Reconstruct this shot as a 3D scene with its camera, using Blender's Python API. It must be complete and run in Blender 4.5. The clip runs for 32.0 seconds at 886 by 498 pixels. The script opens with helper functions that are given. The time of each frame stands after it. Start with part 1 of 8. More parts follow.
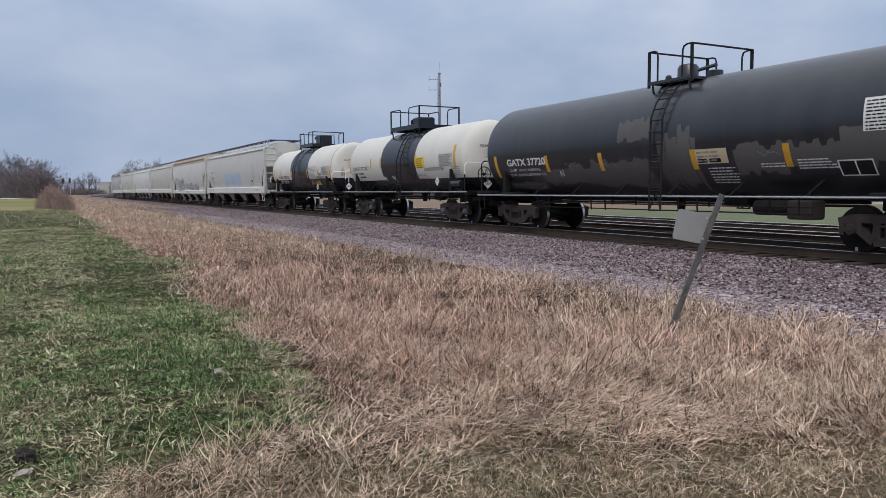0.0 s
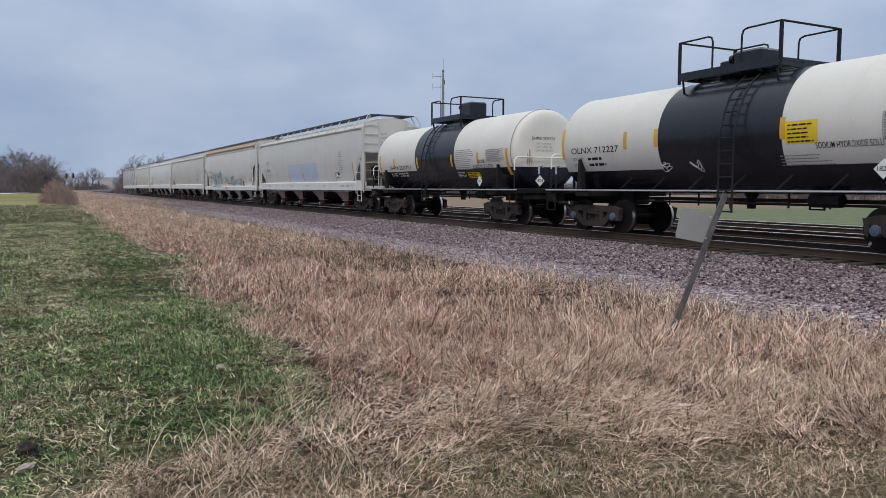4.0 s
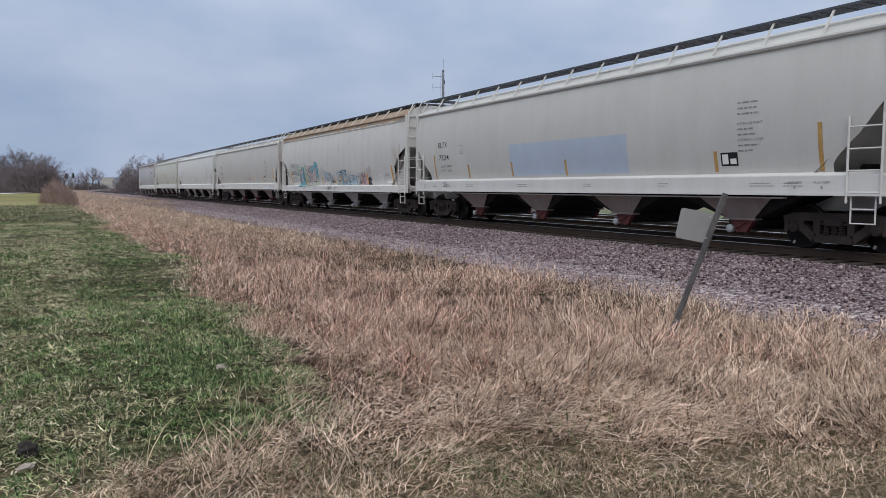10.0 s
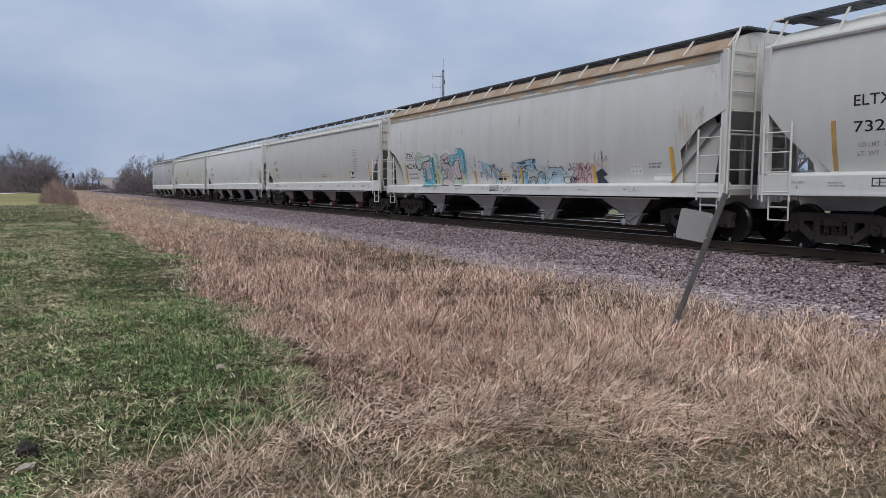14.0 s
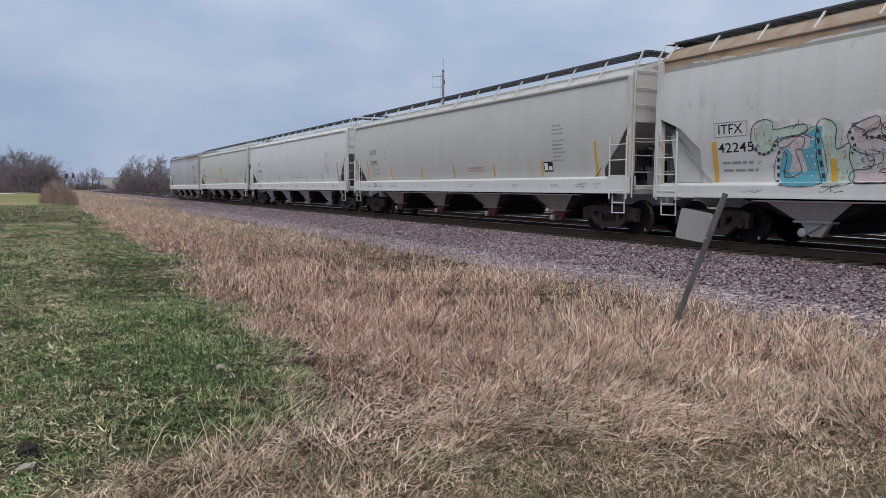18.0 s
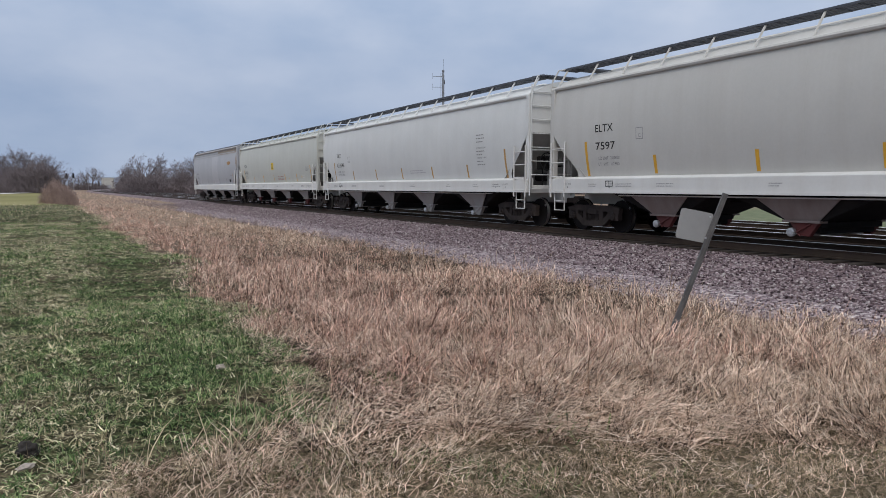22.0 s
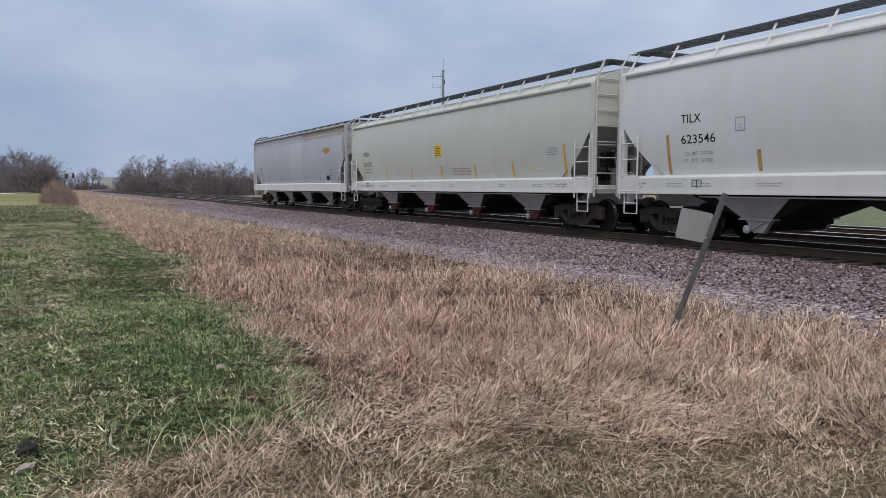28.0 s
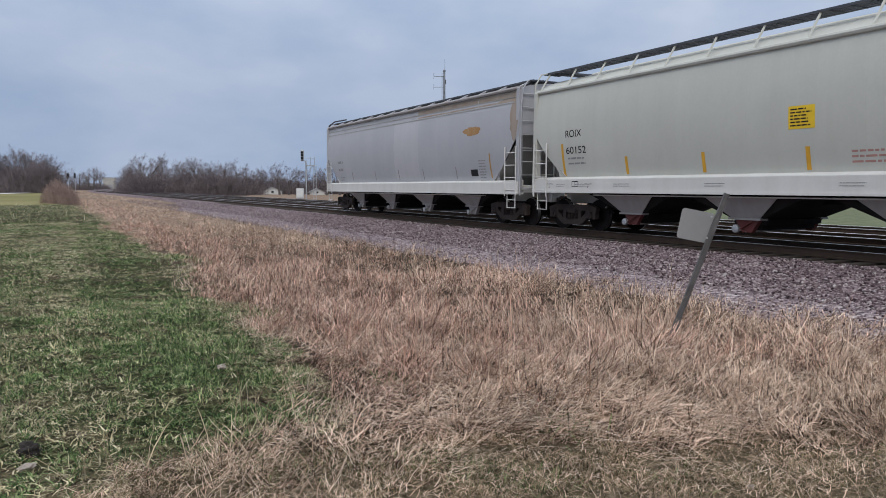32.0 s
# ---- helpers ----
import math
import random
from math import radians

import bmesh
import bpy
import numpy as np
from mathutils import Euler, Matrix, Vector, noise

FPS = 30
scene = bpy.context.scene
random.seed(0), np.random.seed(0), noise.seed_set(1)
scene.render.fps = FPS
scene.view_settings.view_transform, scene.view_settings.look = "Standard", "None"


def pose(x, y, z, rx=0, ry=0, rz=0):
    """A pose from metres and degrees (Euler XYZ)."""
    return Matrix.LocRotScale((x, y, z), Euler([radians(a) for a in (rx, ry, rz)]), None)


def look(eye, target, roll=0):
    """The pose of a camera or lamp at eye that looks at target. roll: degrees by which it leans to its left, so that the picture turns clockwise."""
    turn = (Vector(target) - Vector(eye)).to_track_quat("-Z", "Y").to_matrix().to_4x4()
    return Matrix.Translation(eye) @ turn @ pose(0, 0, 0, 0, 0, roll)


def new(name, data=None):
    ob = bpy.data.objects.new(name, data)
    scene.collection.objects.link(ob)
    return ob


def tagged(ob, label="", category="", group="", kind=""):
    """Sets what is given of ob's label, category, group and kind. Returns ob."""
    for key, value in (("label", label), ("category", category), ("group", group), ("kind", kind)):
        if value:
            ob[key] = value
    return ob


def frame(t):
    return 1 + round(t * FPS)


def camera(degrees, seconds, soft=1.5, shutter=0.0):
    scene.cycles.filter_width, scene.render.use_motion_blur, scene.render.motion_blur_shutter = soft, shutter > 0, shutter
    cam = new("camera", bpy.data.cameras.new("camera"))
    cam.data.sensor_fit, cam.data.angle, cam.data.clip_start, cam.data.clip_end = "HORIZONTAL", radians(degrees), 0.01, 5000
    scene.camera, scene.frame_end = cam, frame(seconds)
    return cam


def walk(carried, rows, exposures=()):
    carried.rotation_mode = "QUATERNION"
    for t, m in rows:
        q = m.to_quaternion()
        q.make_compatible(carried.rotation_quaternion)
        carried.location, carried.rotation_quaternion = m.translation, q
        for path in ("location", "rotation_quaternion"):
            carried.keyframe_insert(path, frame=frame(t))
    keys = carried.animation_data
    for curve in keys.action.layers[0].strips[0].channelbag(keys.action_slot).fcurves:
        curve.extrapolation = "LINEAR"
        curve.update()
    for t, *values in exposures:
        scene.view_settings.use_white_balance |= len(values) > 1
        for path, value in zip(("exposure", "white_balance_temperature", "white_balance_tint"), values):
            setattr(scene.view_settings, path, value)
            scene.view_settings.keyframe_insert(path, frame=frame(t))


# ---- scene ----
# ---- camera and its way ----
cam = camera(62.18, 32.0, soft=0.4)
EYE = (0.0, 0.0, 1.274)


def aim(yaw, pitch, roll):
    """The camera's pose from its heading (radians right of the track), tilt down and lean in degrees."""
    d = Vector((math.sin(yaw) * math.cos(pitch), math.cos(yaw) * math.cos(pitch), -math.sin(pitch)))
    return look(EYE, Vector(EYE) + d, roll)


def sway(t, k, right=0.0):
    return (t, aim(0.4659 + 0.0036 * k - right, 0.0837 - 0.0035 * k, 0.063 - 0.37 * k))


walk(cam, [sway(0, 1), sway(0.6, 1.02), sway(1.0, 1), sway(1.5, 0.92), sway(2.0, 0.66), sway(2.5, 0.42), sway(3.0, 0.18),
           sway(3.5, 0.05), sway(4.5, 0), sway(6, 0), sway(15, 0), sway(29.5, 0), sway(30.5, 0, 0.001), sway(31.2, 0, 0.0016),
           sway(32.0, 0, 0.0015)])

# ---- sky and light ----
SUN_AZ, SUN_EL = 215.0, 48.0
world = bpy.data.worlds.new("overcast_sky")
scene.world = world
world.use_nodes = True
wn, wl = world.node_tree.nodes, world.node_tree.links
wn.clear()
w_out = wn.new("ShaderNodeOutputWorld")
w_bg = wn.new("ShaderNodeBackground")
w_bg.inputs["Strength"].default_value = 0.10
w_sky = wn.new("ShaderNodeTexSky")
w_sky.sky_type, w_sky.sun_disc = "NISHITA", False
w_sky.sun_elevation, w_sky.sun_rotation = radians(SUN_EL), radians(SUN_AZ)
w_tc = wn.new("ShaderNodeTexCoord")
w_map = wn.new("ShaderNodeMapping")
w_map.inputs["Scale"].default_value = (1.0, 1.0, 2.2)
w_map.inputs["Location"].default_value = (0.35, 0.1, 0.0)
w_n1 = wn.new("ShaderNodeTexNoise")
w_n1.inputs["Scale"].default_value, w_n1.inputs["Detail"].default_value, w_n1.inputs["Roughness"].default_value = 3.4, 5.0, 0.5
w_n1.inputs["Distortion"].default_value = 0.0
w_ramp = wn.new("ShaderNodeValToRGB")
w_ramp.color_ramp.elements[0].position, w_ramp.color_ramp.elements[1].position = 0.38, 0.66
w_ramp.color_ramp.elements[0].color = (2.40, 3.18, 4.66, 1)
w_ramp.color_ramp.elements[1].color = (3.55, 4.18, 5.45, 1)
w_mix = wn.new("ShaderNodeMix")
w_mix.data_type = "RGBA"
w_mix.inputs[0].default_value = 0.97
wl.new(w_tc.outputs["Generated"], w_map.inputs["Vector"])
wl.new(w_map.outputs[0], w_n1.inputs["Vector"])
wl.new(w_n1.outputs["Fac"], w_ramp.inputs["Fac"])
wl.new(w_sky.outputs[0], w_mix.inputs[6])
wl.new(w_ramp.outputs[0], w_mix.inputs[7])
# an overcast sky is brighter and greyer overhead than at the horizon
w_sep = wn.new("ShaderNodeSeparateXYZ")
wl.new(w_tc.outputs["Generated"], w_sep.inputs[0])
w_up = wn.new("ShaderNodeValToRGB")
w_up.color_ramp.elements[0].position, w_up.color_ramp.elements[1].position = 0.12, 0.95
w_up.color_ramp.elements[0].color, w_up.color_ramp.elements[1].color = (1, 1, 1, 1), (3.12, 2.72, 2.2, 1)
wl.new(w_sep.outputs["Z"], w_up.inputs["Fac"])
w_mul = wn.new("ShaderNodeMix")
w_mul.data_type, w_mul.blend_type = "RGBA", "MULTIPLY"
w_mul.inputs[0].default_value = 1.0
wl.new(w_mix.outputs[2], w_mul.inputs[6])
wl.new(w_up.outputs[0], w_mul.inputs[7])
wl.new(w_mul.outputs[2], w_bg.inputs["Color"])
wl.new(w_bg.outputs[0], w_out.inputs["Surface"])

sun_lamp = bpy.data.lights.new("sun", "SUN")
sun_lamp.energy, sun_lamp.angle, sun_lamp.color = 1.2, radians(30), (1.0, 0.95, 0.89)
sun = new("sun", sun_lamp)
_a, _e = radians(SUN_AZ), radians(SUN_EL)
sun.matrix_world = look((-30, -40, 60), Vector((-30, -40, 60)) - Vector((math.sin(_a) * math.cos(_e), math.cos(_a) * math.cos(_e), math.sin(_e))))
scene.view_settings.exposure = 0.27


# ---- materials ----
def node_mat(name):
    m = bpy.data.materials.new(name)
    m.use_nodes = True
    n = m.node_tree.nodes
    return m, n, m.node_tree.links, n["Principled BSDF"]


def ramp_node(n, stops):
    r = n.new("ShaderNodeValToRGB")
    while len(r.color_ramp.elements) < len(stops):
        r.color_ramp.elements.new(0.5)
    for e, (p, c) in zip(r.color_ramp.elements, stops):
        e.position, e.color = p, (*c, 1) if len(c) == 3 else c
    return r


def noise_node(n, l, vec, scale, detail=4.0, rough=0.55, stretch=None):
    t = n.new("ShaderNodeTexNoise")
    t.inputs["Scale"].default_value, t.inputs["Detail"].default_value, t.inputs["Roughness"].default_value = scale, detail, rough
    if stretch:
        mp = n.new("ShaderNodeMapping")
        mp.inputs["Scale"].default_value = stretch
        l.new(vec, mp.inputs["Vector"])
        vec = mp.outputs[0]
    l.new(vec, t.inputs["Vector"])
    return t.outputs["Fac"]


def mix_rgb(n, l, fac, a, b, mode="MIX"):
    m = n.new("ShaderNodeMix")
    m.data_type, m.blend_type = "RGBA", mode
    if isinstance(fac, float):
        m.inputs[0].default_value = fac
    else:
        l.new(fac, m.inputs[0])
    for i, v in ((6, a), (7, b)):
        if isinstance(v, tuple):
            m.inputs[i].default_value = (*v, 1)
        else:
            l.new(v, m.inputs[i])
    return m.outputs[2]


def add_bump(n, l, bsdf, height, strength, dist):
    b = n.new("ShaderNodeBump")
    b.inputs["Strength"].default_value, b.inputs["Distance"].default_value = strength, dist
    l.new(height, b.inputs["Height"])
    l.new(b.outputs[0], bsdf.inputs["Normal"])


def paint(name, col, dirt=(0.25, 0.2, 0.15), amount=0.35, rough=0.55, streak=True, metallic=0.0, rust=0.0):
    """Painted steel with grime streaks that run down, blotches and specks of rust."""
    m, n, l, b = node_mat(name)
    tc = n.new("ShaderNodeTexCoord").outputs["Object"]
    big = noise_node(n, l, tc, 0.55, 5, 0.6)
    st = noise_node(n, l, tc, 1.5, 4, 0.6, (1.6, 1.6, 0.05) if streak else (1, 1, 1))
    fine = noise_node(n, l, tc, 14, 4, 0.7)
    r1 = ramp_node(n, [(0.42, (0, 0, 0)), (0.75, (1, 1, 1))])
    l.new(st, r1.inputs[0])
    mul = n.new("ShaderNodeMath")
    mul.operation = "MULTIPLY"
    mul.inputs[1].default_value = amount
    l.new(r1.outputs[0], mul.inputs[0])
    c = mix_rgb(n, l, mul.outputs[0], col, dirt)
    r2 = ramp_node(n, [(0.3, (0.94, 0.94, 0.94)), (0.7, (1.04, 1.04, 1.04))])
    l.new(big, r2.inputs[0])
    c = mix_rgb(n, l, 1.0, c, r2.outputs[0], "MULTIPLY")
    r3 = ramp_node(n, [(0.3, (0.975, 0.975, 0.975)), (0.7, (1.02, 1.02, 1.02))])
    l.new(fine, r3.inputs[0])
    c = mix_rgb(n, l, 1.0, c, r3.outputs[0], "MULTIPLY")
    if rust:
        rn = noise_node(n, l, tc, 1.3, 6, 0.75, (1, 1, 0.5))
        r4 = ramp_node(n, [(0.62 - 0.2 * rust, (0, 0, 0)), (0.8 - 0.2 * rust, (1, 1, 1))])
        l.new(rn, r4.inputs[0])
        c = mix_rgb(n, l, r4.outputs[0], c, (0.22, 0.10, 0.045))
    l.new(c, b.inputs["Base Color"])
    b.inputs["Roughness"].default_value, b.inputs["Metallic"].default_value = rough, metallic
    b.inputs["Specular IOR Level"].default_value = 0.15 if rough >= 0.75 else 0.45
    add_bump(n, l, b, big, 0.12, 0.02)
    return m


def plain(name, col, rough=0.6, metallic=0.0, vary=0.2, scale=6.0):
    m, n, l, b = node_mat(name)
    tc = n.new("ShaderNodeTexCoord").outputs["Object"]
    f = noise_node(n, l, tc, scale, 5, 0.65)
    r = ramp_node(n, [(0.3, tuple(x * (1 - vary) for x in col)), (0.7, tuple(min(1, x * (1 + vary)) for x in col))])
    l.new(f, r.inputs[0])
    l.new(r.outputs[0], b.inputs["Base Color"])
    b.inputs["Roughness"].default_value, b.inputs["Metallic"].default_value = rough, metallic
    return m


def blades(name, stops, rough=0.7, translucent=0.25):
    """Straw or leaf blades, each of its own tone."""
    m, n, l, b = node_mat(name)
    g = n.new("ShaderNodeNewGeometry")
    r = ramp_node(n, stops)
    l.new(g.outputs["Random Per Island"], r.inputs[0])
    pos = noise_node(n, l, g.outputs["Position"], 0.9, 3, 0.6)
    r2 = ramp_node(n, [(0.3, (0.74, 0.72, 0.70)), (0.7, (1.15, 1.12, 1.1))])
    l.new(pos, r2.inputs[0])
    c = mix_rgb(n, l, 1.0, r.outputs[0], r2.outputs[0], "MULTIPLY")
    tuft = noise_node(n, l, g.outputs["Position"], 5.0, 3, 0.6)
    r3 = ramp_node(n, [(0.36, (0.68, 0.66, 0.65)), (0.6, (1.16, 1.15, 1.14))])
    l.new(tuft, r3.inputs[0])
    c = mix_rgb(n, l, 1.0, c, r3.outputs[0], "MULTIPLY")
    l.new(c, b.inputs["Base Color"])
    b.inputs["Roughness"].default_value = rough
    b.inputs["Specular IOR Level"].default_value = 0.15
    if translucent:
        tr = n.new("ShaderNodeBsdfTranslucent")
        l.new(c, tr.inputs["Color"])
        mx = n.new("ShaderNodeMixShader")
        mx.inputs[0].default_value = translucent
        l.new(b.outputs[0], mx.inputs[1])
        l.new(tr.outputs[0], mx.inputs[2])
        l.new(mx.outputs[0], n["Material Output"].inputs["Surface"])
    return m


M = {
    "grey_a": paint("light_grey_paint", (0.525, 0.515, 0.485), amount=0.10),
    "grey_b": paint("warm_grey_paint", (0.50, 0.485, 0.455), amount=0.12),
    "cream": paint("weathered_cream_paint", (0.565, 0.555, 0.53), (0.36, 0.29, 0.21), 0.22, rust=0.04),
    "grey_w": paint("pale_grey_paint", (0.60, 0.60, 0.585), amount=0.07),
    "grey_o": paint("olive_grey_paint", (0.505, 0.505, 0.46), amount=0.09),
    "rust_top": paint("rust_streaked_cream_paint", (0.33, 0.265, 0.205), (0.25, 0.135, 0.065), 0.8, 0.8, rust=0.3),
    "rust_wash": paint("thin_rust_wash", (0.43, 0.30, 0.19), (0.33, 0.21, 0.13), 0.5),
    "lilac": paint("faded_lilac_grey_paint", (0.39, 0.39, 0.415), (0.43, 0.43, 0.44), 0.4),
    "lilac_roof": paint("rust_washed_lilac_roof", (0.33, 0.315, 0.32), (0.27, 0.19, 0.13), 0.5),
    "lilac_pale": paint("faded_pale_panel_paint", (0.45, 0.445, 0.465), (0.36, 0.36, 0.38), 0.3),
    "white_tank": paint("white_tank_paint", (0.63, 0.605, 0.55), (0.46, 0.40, 0.32), 0.10),
    "black_tank": paint("black_tank_paint", (0.011, 0.012, 0.018), (0.035, 0.032, 0.032), 0.2, 0.26),
    "dark_tank": paint("dark_grey_tank_paint", (0.017, 0.018, 0.024), (0.05, 0.046, 0.046), 0.35, 0.32),
    "patch": paint("grey_overpaint", (0.105, 0.097, 0.093), (0.07, 0.067, 0.066), 0.25, 0.6),
    # body grey set darker, with the shade at the car ends mixed in
    "slope": paint("shade_toned_slope_paint", (0.33, 0.315, 0.295), (0.17, 0.155, 0.145), 0.4),
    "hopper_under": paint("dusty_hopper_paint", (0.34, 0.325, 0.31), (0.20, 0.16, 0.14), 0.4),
    "sill": paint("sill_paint", (0.60, 0.59, 0.565), (0.34, 0.28, 0.22), 0.16),
    "under": paint("underframe_black", (0.014, 0.013, 0.013), (0.04, 0.034, 0.03), 0.4, 0.85),
    "rust_faint": paint("faint_rust_streak", (0.50, 0.445, 0.375), (0.47, 0.39, 0.30), 0.5),
    "notice_tan": plain("tan_notice_sheet", (0.60, 0.48, 0.30), 0.5, 0.0, 0.06, 4.0),
    "bay_rust": paint("rust_stained_bay_paint", (0.27, 0.225, 0.205), (0.17, 0.10, 0.085), 0.5, 0.75),
    "truck": paint("truck_steel", (0.042, 0.034, 0.031), (0.095, 0.072, 0.060), 0.5, 0.8),
    "wheel": plain("wheel_steel", (0.012, 0.010, 0.010), 0.75, 0.0),
    "valve_red": paint("dusty_red_valve_paint", (0.13, 0.042, 0.040), (0.09, 0.065, 0.06), 0.6, 0.8),
    "rust_soft": paint("soft_brown_rust_run", (0.36, 0.285, 0.215), (0.46, 0.40, 0.33), 0.6, 0.8),
    "tread": plain("worn_wheel_steel", (0.45, 0.43, 0.40), 0.3, 1.0),
    "rail_side": paint("rail_rust", (0.065, 0.046, 0.035), (0.04, 0.03, 0.025), 0.5, 0.85),
    "rail_head": plain("polished_rail", (0.62, 0.61, 0.60), 0.28, 1.0, 0.1),
    "tie": paint("weathered_tie", (0.055, 0.046, 0.040), (0.12, 0.10, 0.09), 0.5, 0.9),
    "grate": plain("galvanised_grating", (0.075, 0.080, 0.095), 0.6, 0.3),
    "galv": plain("galvanised_steel", (0.42, 0.43, 0.44), 0.5, 0.5, 0.12),
    "sign_back": plain("dull_aluminium", (0.29, 0.285, 0.28), 0.5, 0.35, 0.08, 3.0),
    "hub": plain("blue_hub_paint", (0.075, 0.10, 0.14), 0.5, 0.0, 0.5, 25.0),
    "post": plain("post_steel", (0.115, 0.11, 0.108), 0.65, 0.2, 0.35),
    "yellow": plain("reflective_yellow", (0.62, 0.33, 0.03), 0.45, 0.0, 0.12),
    "yellow_dirty": plain("dirty_reflective_yellow", (0.42, 0.25, 0.08), 0.6, 0.0, 0.25),
    "sticker": plain("yellow_sticker", (0.75, 0.50, 0.02), 0.5, 0.0, 0.08),
    "white": plain("white_stencil", (0.72, 0.71, 0.68), 0.6, 0.0, 0.1),
    "black": plain("black_stencil", (0.02, 0.02, 0.022), 0.6, 0.0, 0.2),
    "dull": plain("faded_stencil", (0.245, 0.24, 0.24), 0.7, 0.0, 0.2),
    "faint": plain("very_faded_stencil", (0.40, 0.38, 0.40), 0.7, 0.0, 0.15),
    "red_dull": plain("faded_red_stencil", (0.38, 0.20, 0.17), 0.7, 0.0, 0.2),
    "blue_patch": plain("blue_grey_overpaint", (0.40, 0.46, 0.55), 0.6, 0.0, 0.06, 1.5),
    "band_grey": paint("dull_grey_band", (0.31, 0.295, 0.27), (0.25, 0.21, 0.165), 0.4, 0.8),
    "rust": paint("rust_stain", (0.36, 0.20, 0.085), (0.45, 0.36, 0.25), 0.6, 0.85),
    "rust_pale": paint("pale_rust_wash", (0.31, 0.25, 0.205), (0.42, 0.385, 0.345), 0.6, 0.85),
    "roof_dirt": paint("dirty_roof_paint", (0.33, 0.28, 0.22), (0.45, 0.40, 0.33), 0.5, 0.8),
}


for nm in ("wheel", "black"):
    M[nm].node_tree.nodes["Principled BSDF"].inputs["Specular IOR Level"].default_value = 0.12

# ---- mesh helpers ----
class Mesh:
    """Collects faces for one mesh; every piece is appended as plain vertices and polygons."""

    def __init__(self):
        self.v, self.f, self.m = [], [], []

    def add(self, verts, faces, mat=0):
        k = len(self.v)
        self.v.extend(tuple(p) for p in verts)
        self.f.extend(tuple(i + k for i in q) for q in faces)
        self.m.extend([mat] * len(faces))
        return self

    def box(self, x0, x1, y0, y1, z0, z1, mat=0, c=0.0):
        """A box with its edges cut by c."""
        if not c:
            vs = [(x, y, z) for x in (x0, x1) for y in (y0, y1) for z in (z0, z1)]
            return self.add(vs, [(0, 1, 3, 2), (4, 6, 7, 5), (0, 4, 5, 1), (2, 3, 7, 6), (0, 2, 6, 4), (1, 5, 7, 3)], mat)
        ring = [(x0 + c, y0), (x1 - c, y0), (x1, y0 + c), (x1, y1 - c), (x1 - c, y1), (x0 + c, y1), (x0, y1 - c), (x0, y0 + c)]
        mx, my = (x0 + x1) / 2, (y0 + y1) / 2
        sx, sy = 1 - 2 * c / max(x1 - x0, 1e-6), 1 - 2 * c / max(y1 - y0, 1e-6)
        small = [(mx + (x - mx) * sx, my + (y - my) * sy) for x, y in ring]
        rows = [[(*p, z0) for p in small], [(*p, z0 + c) for p in ring], [(*p, z1 - c) for p in ring], [(*p, z1) for p in small]]
        vs = [p for r in rows for p in r]
        fs = [tuple(range(7, -1, -1)), tuple(range(24, 32))]
        for r in range(3):
            fs += [(r * 8 + i, r * 8 + (i + 1) % 8, r * 8 + 8 + (i + 1) % 8, r * 8 + 8 + i) for i in range(8)]
        return self.add(vs, fs, mat)

    def tube(self, pts, r, n=6, mat=0, cap=True):
        """A round bar through the points."""
        pts = [Vector(p) for p in pts]
        rows = []
        for i, p in enumerate(pts):
            d = (pts[min(i + 1, len(pts) - 1)] - pts[max(i - 1, 0)]).normalized()
            a = d.orthogonal().normalized() if not rows else (u - d * u.dot(d)).normalized()
            u, w = a, d.cross(a)
            rad = r[i] if isinstance(r, (list, tuple)) else r
            rows.append([p + (u * math.cos(6.28319 * k / n) + w * math.sin(6.28319 * k / n)) * rad for k in range(n)])
        vs = [q for row in rows for q in row]
        fs = []
        for i in range(len(rows) - 1):
            fs += [(i * n + k, i * n + (k + 1) % n, i * n + n + (k + 1) % n, i * n + n + k) for k in range(n)]
        if cap:
            fs += [tuple(range(n - 1, -1, -1)), tuple(range(len(vs) - n, len(vs)))]
        return self.add(vs, fs, mat)

    def prism(self, ring, y0, y1, mat=0):
        """An outline in x and z, drawn out from y0 to y1."""
        n = len(ring)
        vs = [(x, y0, z) for x, z in ring] + [(x, y1, z) for x, z in ring]
        fs = [tuple(range(n)), tuple(range(2 * n - 1, n - 1, -1))]
        fs += [(i, i + n, (i + 1) % n + n, (i + 1) % n) for i in range(n)]
        return self.add(vs, fs, mat)

    def lathe(self, prof, n=24, mat=0, centre=(0, 0, 0), axis="y"):
        """A profile of (along, radius) turned about an axis."""
        vs, fs = [], []
        for a, r in prof:
            for k in range(n):
                c, s = math.cos(6.28319 * k / n) * r, math.sin(6.28319 * k / n) * r
                p = {"y": (c, a, s), "x": (a, c, s), "z": (c, s, a)}[axis]
                vs.append((p[0] + centre[0], p[1] + centre[1], p[2] + centre[2]))
        for i in range(len(prof) - 1):
            fs += [(i * n + k, i * n + (k + 1) % n, i * n + n + (k + 1) % n, i * n + n + k) for k in range(n)]
        fs += [tuple(range(n - 1, -1, -1)), tuple(range(len(vs) - n, len(vs)))]
        return self.add(vs, fs, mat)

    def grid(self, rows, mat=0):
        n = len(rows[0])
        vs = [p for r in rows for p in r]
        fs = [(i * n + k, i * n + k + 1, i * n + n + k + 1, i * n + n + k) for i in range(len(rows) - 1) for k in range(n - 1)]
        return self.add(vs, fs, mat)

